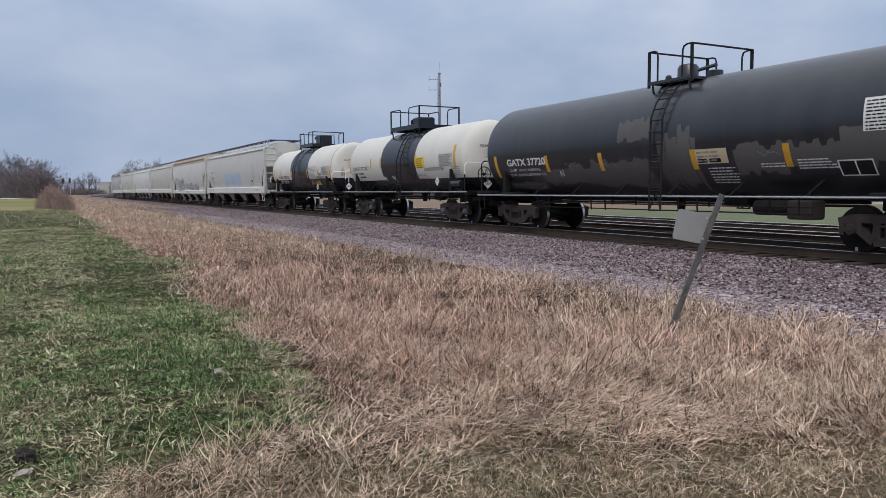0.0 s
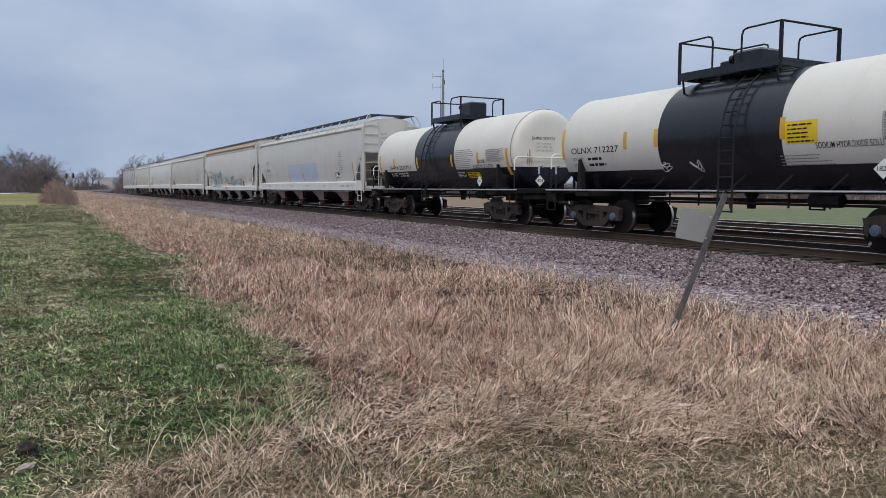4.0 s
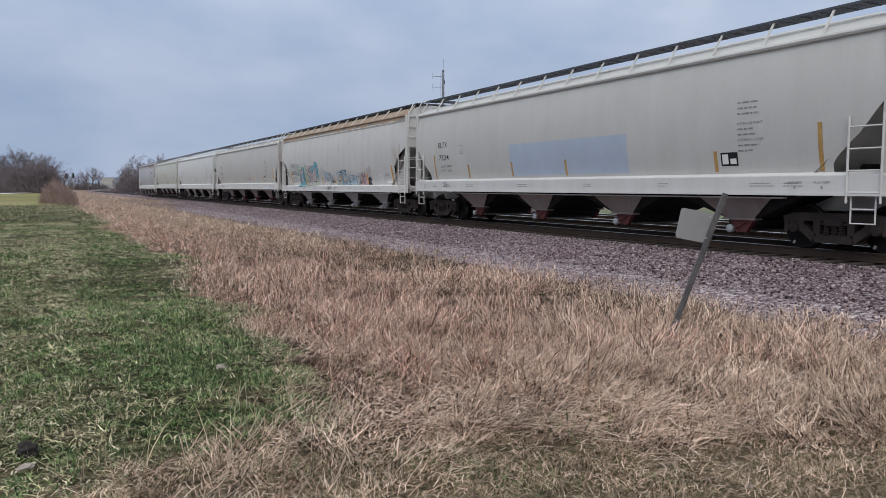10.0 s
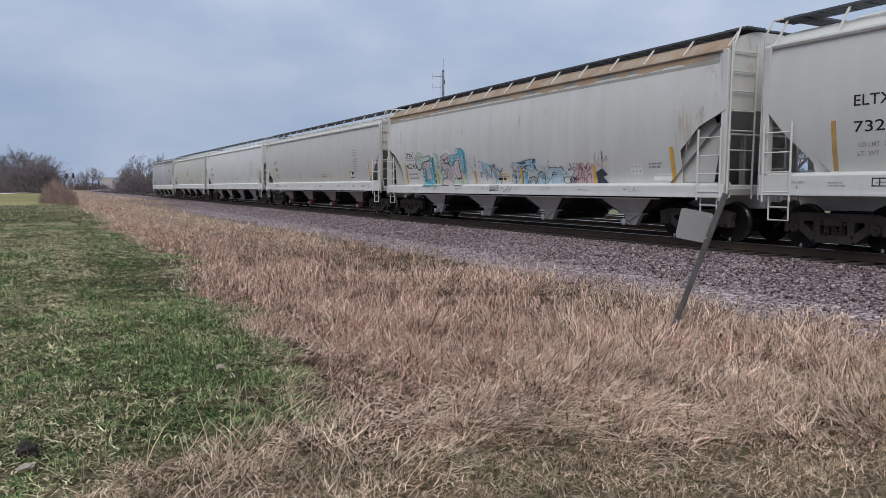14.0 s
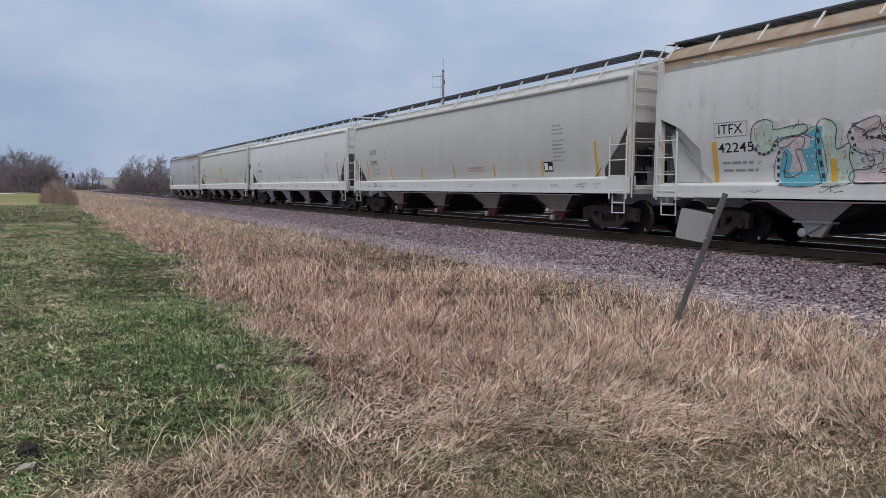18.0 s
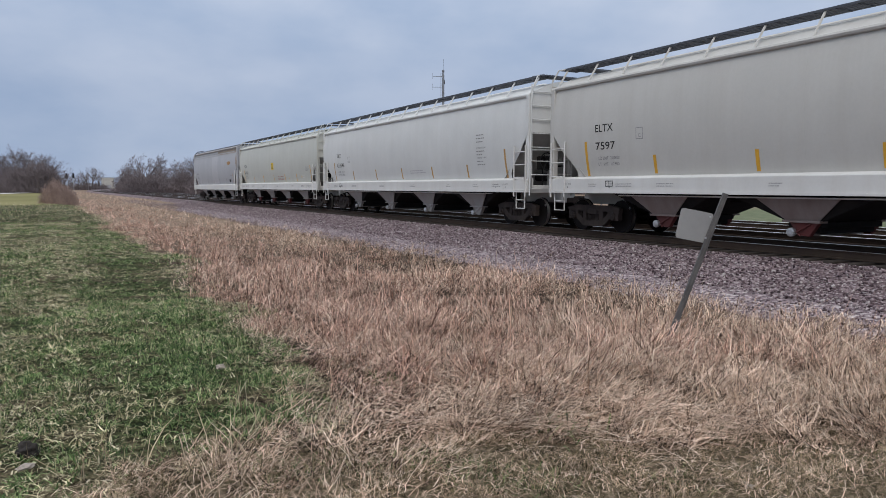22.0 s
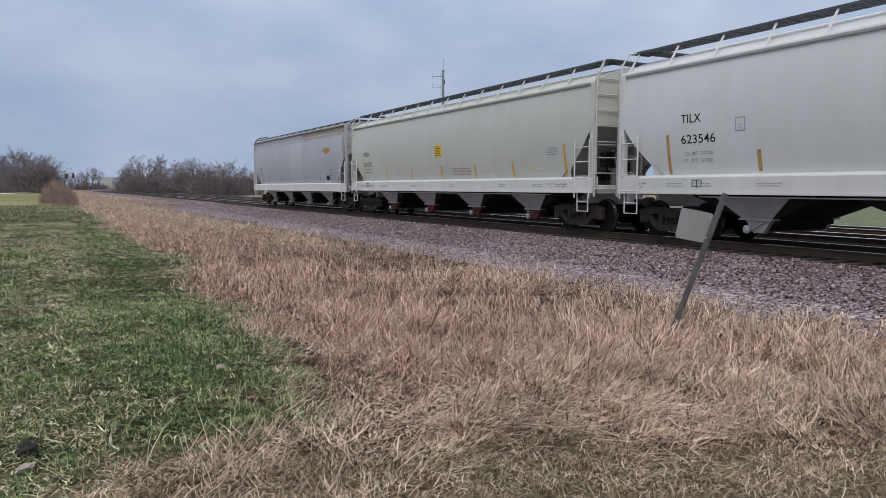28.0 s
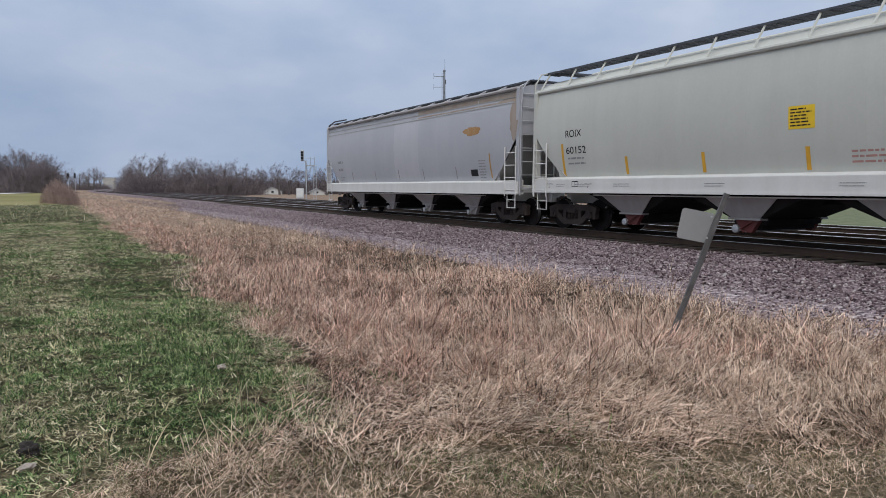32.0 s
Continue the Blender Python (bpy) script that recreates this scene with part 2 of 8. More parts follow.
    def data(self, name, mats, smooth=False):
        me = bpy.data.meshes.new(name)
        me.from_pydata(self.v, [], self.f)
        for m in mats if isinstance(mats, (list, tuple)) else [mats]:
            me.materials.append(m)
        me.polygons.foreach_set("material_index", self.m)
        bm = bmesh.new()
        bm.from_mesh(me)
        bmesh.ops.recalc_face_normals(bm, faces=bm.faces)
        bm.to_mesh(me)
        bm.free()
        if smooth:
            me.shade_smooth()
            me.set_sharp_from_angle(angle=radians(38))
        return me


def part(name, mesh, mat, parent, label="", smooth=False, m=None, kind=""):
    """Links a mesh as ONE part under a thing or under a part."""
    me = mesh.data(name, mat, smooth) if isinstance(mesh, Mesh) else mesh
    ob = new(name, me)
    ob.parent = parent
    if m is not None:
        ob.matrix_basis = m
    return tagged(ob, label, kind=kind)


def text_verts(words, size, weight=0.004):
    """The built-in font's outlines as a flat mesh, its left end and base line at the origin."""
    cu = bpy.data.curves.new("lettering", "FONT")
    cu.body, cu.size, cu.offset = words, size, weight
    ob = bpy.data.objects.new("lettering", cu)
    scene.collection.objects.link(ob)
    me = bpy.data.meshes.new_from_object(ob.evaluated_get(bpy.context.evaluated_depsgraph_get()))
    vs, fs = [tuple(v.co) for v in me.vertices], [tuple(p.vertices) for p in me.polygons]
    bpy.data.objects.remove(ob)
    bpy.data.curves.remove(cu)
    bpy.data.meshes.remove(me)
    return vs, fs


def decal(name, flat, wrap, mat, parent, label=""):
    """Flat outlines (right, up) laid on a curved side by wrap(right, up)."""
    vs, fs = flat
    return part(name, Mesh().add([wrap(p[0], p[1]) for p in vs], fs), mat, parent, label)


def bars(rows, width, height, gap, seed, fill=0.8):
    """Lines of writing too small to read, as bars in word lengths."""
    rr = random.Random(seed)
    vs, fs = [], []
    for i in range(rows):
        x, y = 0.0, -i * (height + gap)
        end = width * rr.uniform(0.7, 1.0)
        while x < end:
            w = min(rr.uniform(1.2, 4.5) * height, end - x)
            k = len(vs)
            vs += [(x, y, 0), (x + w, y, 0), (x + w, y + height * fill, 0), (x, y + height * fill, 0)]
            fs.append((k, k + 1, k + 2, k + 3))
            x += w + height * 0.6
    return vs, fs


def quad(w, h, nx=1, ny=4):
    vs = [(w * i / nx, h * j / ny, 0) for j in range(ny + 1) for i in range(nx + 1)]
    fs = [(j * (nx + 1) + i, j * (nx + 1) + i + 1, (j + 1) * (nx + 1) + i + 1, (j + 1) * (nx + 1) + i) for j in range(ny) for i in range(nx)]
    return vs, fs


# ---- the line of the track ----
NODE_S = np.array([-60, 0, 40, 80, 120, 170, 250, 500.0])
NODE_X = 14.81 + np.array([0, 0, -0.67, -1.92, -3.08, -4.84, -7.53, -1.53])


def _spline(xs, ys):
    n, h = len(xs), np.diff(xs)
    a, b = np.zeros((n, n)), np.zeros(n)
    a[0, 0] = a[-1, -1] = 1
    for i in range(1, n - 1):
        a[i, i - 1], a[i, i], a[i, i + 1] = h[i - 1], 2 * (h[i - 1] + h[i]), h[i]
        b[i] = 6 * ((ys[i + 1] - ys[i]) / h[i] - (ys[i] - ys[i - 1]) / h[i - 1])
    return np.linalg.solve(a, b)


NODE_M = _spline(NODE_S, NODE_X)


def track(s):
    """Where the near track's centre line lies at s, and its slope there."""
    if s <= -60 or s >= 500:
        e = -60 if s <= -60 else 500
        x, d = track(e + (0.01 if e < 0 else -0.01))
        return x + d * (s - e), d
    i = int(np.clip(np.searchsorted(NODE_S, s) - 1, 0, 6))
    h = NODE_S[i + 1] - NODE_S[i]
    a = (NODE_S[i + 1] - s) / h
    b = 1 - a
    x = a * NODE_X[i] + b * NODE_X[i + 1] + ((a ** 3 - a) * NODE_M[i] + (b ** 3 - b) * NODE_M[i + 1]) * h * h / 6
    d = (NODE_X[i + 1] - NODE_X[i]) / h + (-(3 * a * a - 1) * NODE_M[i] + (3 * b * b - 1) * NODE_M[i + 1]) * h / 6
    return float(x), float(d)


def beside(s, off, z=0.0):
    """A point off metres from the near track's centre line, positive away from the camera."""
    x, d = track(s)
    n = math.hypot(1, d)
    return Vector((x + off / n, s - off * d / n, z))


# travel of the train, second by second
TRAVEL = [-64.54, -60.15, -55.76, -51.38, -47.01, -42.66, -38.35, -34.07, -29.8, -25.52, -21.23, -16.96, -12.69, -8.45, -4.22, 0.0, 4.21,
          8.41, 12.6, 16.77, 20.91, 25.02, 29.1, 33.15, 37.2, 41.25, 45.32, 49.39, 53.43, 57.41, 61.37, 65.35, 69.34]


def travelled(t):
    i = min(int(t), 31)
    return TRAVEL[i] + (TRAVEL[i + 1] - TRAVEL[i]) * (t - i)


def car_pose(u, t):
    s = u - travelled(t)
    x, d = track(s)
    return Matrix.Translation((x, s, 0)) @ Matrix.Rotation(math.pi / 2 - math.atan(d), 4, "Z")


# ---- ground, ballast and tracks ----
def zone_material():
    """Bare soil, matted straw, sown field and far pasture, by distance from the track."""
    m, n, l, b = node_mat("field_and_verge_soil")
    b.inputs["Specular IOR Level"].default_value = 0.04
    uv = n.new("ShaderNodeUVMap")
    uv.uv_map = "plan"
    sep = n.new("ShaderNodeSeparateXYZ")
    l.new(uv.outputs[0], sep.inputs[0])
    pos = n.new("ShaderNodeNewGeometry").outputs["Position"]
    wob = noise_node(n, l, pos, 0.5, 5, 0.6)
    fine = noise_node(n, l, pos, 14, 6, 0.75)
    mid = noise_node(n, l, pos, 1.6, 5, 0.65)
    far = noise_node(n, l, pos, 0.02, 4, 0.6)
    soil = ramp_node(n, [(0.38, (0.012, 0.009, 0.006)), (0.5, (0.056, 0.045, 0.027)), (0.64, (0.25, 0.205, 0.125))])
    l.new(fine, soil.inputs[0])
    # verge ground kept dark: the shade below the grass is in its colour
    straw = ramp_node(n, [(0.36, (0.014, 0.009, 0.007)), (0.5, (0.05, 0.034, 0.025)), (0.64, (0.17, 0.12, 0.088))])
    l.new(fine, straw.inputs[0])
    green = ramp_node(n, [(0.38, (0.009, 0.011, 0.005)), (0.5, (0.032, 0.040, 0.016)), (0.64, (0.130, 0.145, 0.062))])
    l.new(fine, green.inputs[0])
    patch = ramp_node(n, [(0.40, (0, 0, 0)), (0.56, (1, 1, 1))])
    l.new(mid, patch.inputs[0])
    field = mix_rgb(n, l, patch.outputs[0], soil.outputs[0], green.outputs[0])
    past = ramp_node(n, [(0.35, (0.165, 0.155, 0.07)), (0.55, (0.225, 0.205, 0.095)), (0.75, (0.29, 0.255, 0.155))])
    l.new(far, past.inputs[0])

    def step(value, at, width):
        a = n.new("ShaderNodeMath")
        a.operation = "MULTIPLY_ADD"
        l.new(wob, a.inputs[0])
        a.inputs[1].default_value = 1.6
        l.new(value, a.inputs[2])
        r = n.new("ShaderNodeMapRange")
        r.inputs["From Min"].default_value, r.inputs["From Max"].default_value = at + 0.8 - width, at + 0.8 + width
        l.new(a.outputs[0], r.inputs["Value"])
        return r.outputs[0]

    # the sown strip ends in pale grass far off, and the verge is bleached there
    field = mix_rgb(n, l, step(sep.outputs["Y"], 78.0, 3.0), field, past.outputs[0])
    dry = ramp_node(n, [(0.3, (0.15, 0.106, 0.078)), (0.7, (0.29, 0.215, 0.158))])
    l.new(mid, dry.inputs[0])
    verge = mix_rgb(n, l, step(sep.outputs["Y"], 26.0, 10.0), straw.outputs[0], dry.outputs[0])
    c = mix_rgb(n, l, step(sep.outputs["X"], 12.9, 0.25), verge, field)
    # beyond the tracks the land is rough pasture
    inv = n.new("ShaderNodeMath")
    inv.operation = "MULTIPLY"
    inv.inputs[1].default_value = -1
    l.new(sep.outputs["X"], inv.inputs[0])
    lawn = ramp_node(n, [(0.3, (0.100, 0.115, 0.068)), (0.55, (0.150, 0.166, 0.100)), (0.75, (0.21, 0.210, 0.140))])
    l.new(mid, lawn.inputs[0])
    over = mix_rgb(n, l, step(sep.outputs["Y"], 62.0, 10.0), lawn.outputs[0], dry.outputs[0])
    lane = ramp_node(n, [(0.3, (0.30, 0.28, 0.25)), (0.7, (0.46, 0.44, 0.41))])
    l.new(mid, lane.inputs[0])
    over = mix_rgb(n, l, step(inv.outputs[0], 92.0, 4.0), over, lane.outputs[0])
    over = mix_rgb(n, l, step(inv.outputs[0], 112.0, 4.0), over, dry.outputs[0])
    c = mix_rgb(n, l, step(inv.outputs[0], 12.5, 0.6), c, over)
    near = n.new("ShaderNodeMath")
    near.operation = "MULTIPLY"
    near.inputs[1].default_value = -1
    l.new(sep.outputs["Y"], near.inputs[0])
    turf = ramp_node(n, [(0.36, (0.028, 0.022, 0.013)), (0.5, (0.11, 0.086, 0.054)), (0.64, (0.25, 0.195, 0.135))])
    l.new(fine, turf.inputs[0])
    c = mix_rgb(n, l, step(near.outputs[0], -4.6, 0.5), c, turf.outputs[0])
    l.new(c, b.inputs["Base Color"])
    b.inputs["Roughness"].default_value = 0.95
    add_bump(n, l, b, fine, 0.7, 0.04)
    return m


def ground_z(d, s):
    """Height of the land, d metres from the near track's centre line towards the camera."""
    prof = ((-4000, -1.2), (-60, -1.1), (-16, -0.75), (-11.5, -0.55), (-9.8, -0.34), (1.5, -0.34), (2.6, -0.46), (5.6, -0.56), (7.0, -0.62),
            (10.5, -0.60), (13.0, -0.44), (14.8, -0.38), (60, -0.7), (4000, -1.4))
    z = float(np.interp(d, [p[0] for p in prof], [p[1] for p in prof]))
    k = min(1.0, max(0.0, (d - 5.5) / 2))
    near = math.exp(-((s - 5) / 40) ** 2) if s > 5 else 1.0
    return z + k * near * 0.07 * noise.noise((d * 0.55, s * 0.45, 3.1)) + (0.03 * noise.noise((d * 2.1, s * 1.9, 7)) if k and s < 40 and d < 40 else 0)


def land_at(x, y):
    tx, sl = track(y)
    return ground_z(tx - x, y)


def sheet(name, ds, ss, zf, mat, uv=True):
    vs, fs, uvs = [], [], []
    for s in ss:
        x, sl = track(s)
        for d in ds:
            vs.append((x - d, s, zf(d, s)))
            uvs.append((d, s))
    n = len(ds)
    fs = [(i * n + k, i * n + n + k, i * n + n + k + 1, i * n + k + 1) for i in range(len(ss) - 1) for k in range(n - 1)]
    me = bpy.data.meshes.new(name)
    me.from_pydata(vs, [], fs)
    me.materials.append(mat)
    if uv:
        lay = me.uv_layers.new(name="plan")
        idx = np.zeros(len(me.loops), dtype=np.int32)
        me.loops.foreach_get("vertex_index", idx)
        lay.data.foreach_set("uv", np.array(uvs)[idx].ravel())
    me.shade_smooth()
    return new(name, me)


def spaced(*runs):
    out = []
    for a, b, k in runs:
        out += list(np.linspace(a, b, k, endpoint=False))
    return [float(v) for v in out] + [float(runs[-1][1])]


GROUND = zone_material()
ground = sheet("ground", spaced((-3000, -300, 8), (-300, -40, 14), (-40, -10, 16), (-10, 2, 14), (2, 16, 70), (16, 24, 24), (24, 60, 18), (60, 300, 10), (300, 3000, 8)),
               spaced((-600, -40, 8), (-40, 0, 20), (0, 24, 100), (24, 60, 60), (60, 140, 30), (140, 600, 30), (600, 4500, 12)), ground_z, GROUND)
tagged(ground, "flat verge and sown field of green shoots, straw and soil", "ground", kind="structure")


def ballast_material(name, light):
    m, n, l, b = node_mat(name)
    pos = n.new("ShaderNodeNewGeometry").outputs["Position"]
    v = n.new("ShaderNodeTexVoronoi")
    v.inputs["Scale"].default_value = 17
    l.new(pos, v.inputs["Vector"])
    k, q = (1.6, 1.07) if light else (1.2, 1.0)
    r = ramp_node(n, [(0.0, (0.06 * k, 0.045 * k * q, 0.05 * k * q)), (0.4, (0.15 * k, 0.111 * k * q, 0.118 * k * q)), (0.75, (0.24 * k, 0.183 * k * q, 0.189 * k * q)), (1.0, (0.36 * k, 0.335 * k, 0.325 * k))])
    sepc = n.new("ShaderNodeSeparateColor")
    l.new(v.outputs["Color"], sepc.inputs[0])
    l.new(sepc.outputs[0], r.inputs[0])
    g = noise_node(n, l, pos, 0.8, 4, 0.6)
    r2 = ramp_node(n, [(0.3, (0.75, 0.72, 0.72)), (0.7, (1.12, 1.1, 1.1))])
    l.new(g, r2.inputs[0])
    c = mix_rgb(n, l, 1.0, r.outputs[0], r2.outputs[0], "MULTIPLY")
    l.new(c, b.inputs["Base Color"])
    b.inputs["Roughness"].default_value = 0.9
    b.inputs["Specular IOR Level"].default_value = 0.12
    add_bump(n, l, b, v.outputs["Distance"], 1.0, 0.05)
    return m


BALLAST = ballast_material("crushed_stone", False)
GRAVEL = ballast_material("pale_fine_gravel", True)


def ballast_z(d, s):
    prof = ((-11.6, -0.60), (-9.9, -0.27), (-6.2, -0.25), (1.75, -0.225), (2.9, -0.40), (4.3, -0.455))
    # far off the grass has grown up to the ends of the ties
    sunk = min(1.0, max(0.0, (s - 62) / 40)) * min(1.0, max(0.0, (d - 1.7) / 1.0)) * 0.16
    return float(np.interp(d, [p[0] for p in prof], [p[1] for p in prof])) + 0.02 * noise.noise((d * 1.3, s * 1.1, 1)) - sunk


ballast = sheet("ballast_bed", spaced((-11.6, -9, 5), (-9, 1, 14), (1, 4.3, 12)), spaced((-60, 60, 90), (60, 250, 60), (250, 900, 20)), ballast_z, BALLAST)
tagged(ballast, "purplish grey crushed stone ballast under the tracks", "ballast", kind="structure")
gravel = sheet("gravel_shoulder", spaced((4.25, 6.1, 8)), spaced((-60, 60, 90), (60, 90, 15)),
               lambda d, s: float(np.interp(d, (4.25, 6.1), (-0.452, -0.565))) - 0.2 * min(1.0, max(0.0, (s - 62) / 28)) + 0.012 * noise.noise((d * 1.3, s * 1.1, 1)), GRAVEL)
tagged(gravel, "pale grey gravel shoulder beside the ballast", "gravel", kind="structure")

RAIL_PROF = [(-0.07, -0.175), (-0.07, -0.162), (-0.012, -0.145), (-0.012, -0.045), (-0.036, -0.035), (-0.036, -0.006)]


def rail_line(centre, side, parent):
    ss = spaced((-60, 60, 60), (60, 250, 50), (250, 900, 30))
    outline = RAIL_PROF + [(-a, z) for a, z in reversed(RAIL_PROF)]
    off = centre + side * 0.755
    body = Mesh()
    rows = [[tuple(beside(s, off + a, z)) for a, z in outline] for s in ss]
    body.grid(rows)
    rail = part("rail", body, M["rail_side"], parent, "rust-brown steel rail with a polished head")
    head = Mesh()
    head.grid([[tuple(beside(s, off + a, z)) for a, z in ((-0.036, -0.006), (-0.030, 0.0), (0.030, 0.0), (0.036, -0.006))] for s in ss])
    part("rail_head", head, M["rail_head"], rail, "bright worn running surface")


TIE_ME = Mesh().box(-0.115, 0.115, -1.3, 1.3, -0.36, -0.18, c=0.012).data("tie", M["tie"])
TRACKS = []
for centre, words in ((0.0, "near main track carrying the train, timber ties in stone"), (4.05, "second track beside it with bright worn rails"),
                      (8.0, "third track, furthest from the field, bright rails")):
    tr = tagged(new("railway_track"), words, "railway track", "railway tracks", "structure")
    TRACKS.append(tr)
    for side in (-1, 1):
        rail_line(centre, side, tr)




def ties():
    """Timber ties under the rails, of each track the stretch that comes nearest."""
    for tr, centre, s0, count in ((TRACKS[0], 0.0, -6.0, 150), (TRACKS[1], 4.05, 2.0, 90), (TRACKS[2], 8.0, 6.0, 60)):
        for i in range(count):
            p = beside(s0 + i * 0.52, centre, 0.0)
            d = track(s0 + i * 0.52)[1]
            o = part("tie", TIE_ME, None, tr)
            o.matrix_basis = Matrix.Translation(p) @ Matrix.Rotation(math.pi / 2 - math.atan(d) + random.uniform(-0.01, 0.01), 4, "Z")


ties()


# ---- rolling stock ----
def lerp(a, b, k):
    return a + (b - a) * k


WHEEL_ME = Mesh()
for sd in (-1, 1):
    y0 = sd * 0.70
    WHEEL_ME.lathe([(y0 - sd * 0.065, 0.30), (y0 - sd * 0.065, 0.485), (y0 - sd * 0.035, 0.485), (y0 - sd * 0.03, 0.462)], 28, 0)
    WHEEL_ME.grid([[((0.4615 - k * 0.005) * math.cos(6.28319 * j / 28), y0 + sd * (-0.03 + 0.1 * k), (0.4615 - k * 0.005) * math.sin(6.28319 * j / 28)) for j in range(29)] for k in (0, 1)], 1)
    WHEEL_ME.lathe([(y0 + sd * 0.069, 0.455), (y0 + sd * 0.07, 0.40), (y0 + sd * 0.03, 0.36), (y0 + sd * 0.02, 0.18), (y0 + sd * 0.07, 0.14), (y0 + sd * 0.07, 0.08)], 28, 0)
    # four chalk and paint marks on the plate
    WHEEL_ME.box(-0.03, 0.03, min(y0 + sd * 0.045, y0 + sd * 0.072), max(y0 + sd * 0.045, y0 + sd * 0.072), 0.37, 0.445, 1)
WHEEL_ME.lathe([(-1.05, 0.075), (1.05, 0.075)], 14, 0)
WHEEL_ME = WHEEL_ME.data("wheelset", [M["wheel"], M["tread"]], True)

FRAME_ME = Mesh()


def frame_bar(mesh, pts, wid, y0, y1):
    """A cast member through points of x and z."""
    for (xa, za), (xb, zb) in zip(pts, pts[1:]):
        d = Vector((xb - xa, zb - za)).normalized()
        nx, nz = -d.y * wid / 2, d.x * wid / 2
        mesh.prism([(xa + nx, za + nz), (xb + nx, zb + nz), (xb - nx, zb - nz), (xa - nx, za - nz)], y0, y1)


frame_bar(FRAME_ME, [(-1.14, 0.60), (-0.84, 0.675), (0.84, 0.675), (1.14, 0.60)], 0.17, -0.07, 0.07)
frame_bar(FRAME_ME, [(-0.90, 0.60), (-0.42, 0.24), (0.42, 0.24), (0.90, 0.60)], 0.17, -0.072, 0.072)
frame_bar(FRAME_ME, [(-0.37, 0.66), (-0.37, 0.27)], 0.15, -0.065, 0.065)
frame_bar(FRAME_ME, [(0.37, 0.66), (0.37, 0.27)], 0.15, -0.065, 0.065)
frame_bar(FRAME_ME, [(-0.32, 0.545), (0.32, 0.545)], 0.05, -0.09, 0.06)
for sx in (-1, 1):
    FRAME_ME.prism([(sx * 1.10, 0.62), (sx * 1.12, 0.36), (sx * 1.02, 0.34), (sx * 1.0, 0.60)], -0.08, 0.08)
    FRAME_ME.prism([(sx * 0.76, 0.62), (sx * 0.74, 0.40), (sx * 0.66, 0.44), (sx * 0.66, 0.60)], -0.08, 0.08)
FRAME_ME = FRAME_ME.data("side_frame", M["truck"])
CAP_ME = Mesh().lathe([(-0.09, 0.12), (0.05, 0.12), (0.085, 0.10), (0.09, 0.045), (0.11, 0.04)], 14).data("bearing_cap", M["truck"], True)
CAP_BLUE = Mesh().lathe([(-0.09, 0.12), (0.05, 0.12), (0.085, 0.10), (0.09, 0.045), (0.11, 0.04)], 14).data("bearing_cap", M["hub"], True)
SPRING_ME = Mesh().lathe([(0.305, 0.05)] + [(0.31 + 0.017 * j, 0.078 if j % 2 else 0.060) for j in range(13)] + [(0.53, 0.05)], 10, 0, (0, 0, 0), "z").data("spring", M["truck"], True)
BOLSTER_ME = Mesh().box(-0.20, 0.20, -1.12, 1.12, 0.50, 0.66, c=0.02).box(-0.3, 0.3, -0.3, 0.3, 0.66, 0.80, c=0.03).box(-0.72, -0.6, -0.9, 0.9, 0.42, 0.52).box(0.6, 0.72, -0.9, 0.9, 0.42, 0.52)
for sx in (-1, 1):
    for sy in (-1, 1):
        BOLSTER_ME.box(sx * 0.42 - 0.05, sx * 0.42 + 0.05, sy * 0.74 - 0.08, sy * 0.74 + 0.08, 0.30, 0.62, c=0.01)
BOLSTER_ME.box(-0.62, 0.62, -0.56, 0.56, 0.30, 0.60, c=0.04)
BOLSTER_ME = BOLSTER_ME.data("truck", M["truck"])
WHEELSETS = []


def bogie(car, x, blue=False):
    """A two-axle truck with its side frames, springs, bearings and wheelsets."""
    tk = part("truck", BOLSTER_ME, None, car, "dirty cast steel two-axle truck", m=Matrix.Translation((x, 0, 0)))
    for sy in (-1, 1):
        part("side_frame", FRAME_ME, None, tk, m=Matrix.Translation((0, sy * 1.02, 0)))
        for kx in (-0.165, 0.0, 0.165):
            part("spring", SPRING_ME, None, tk, m=Matrix.Translation((kx, sy * 1.03, -0.02)))
        for sx in (-1, 1):
            part("bearing_cap", CAP_BLUE if blue else CAP_ME, None, tk, m=Matrix.Translation((sx * 0.889, sy * 1.05, 0.457)) @ (pose(0, 0, 0) if sy > 0 else pose(0, 0, 0, 0, 0, 180)))
    for sx in (-1, 1):
        ws = part("wheelset", WHEEL_ME, None, tk, "steel wheels with worn bright treads", m=Matrix.Translation((sx * 0.889, 0, 0.457)))
        WHEELSETS.append((ws, sx * 0.889))
    return tk


COUPLER_ME = Mesh().box(0.0, 0.62, -0.07, 0.07, 0.78, 0.94, c=0.02).box(0.52, 0.74, -0.14, 0.15, 0.72, 1.0, c=0.04).tube([(0.3, 0.18, 0.9), (0.45, 0.3, 0.62), (0.7, 0.26, 0.42), (0.9, 0.1, 0.38)], 0.028, 6)
COUPLER_ME = COUPLER_ME.data("coupler", M["truck"])


def couplers(car, half):
    part("coupler", COUPLER_ME, None, car, m=pose(half, 0, 0))
    part("coupler", COUPLER_ME, None, car, m=pose(-half, 0, 0, 0, 0, 180))


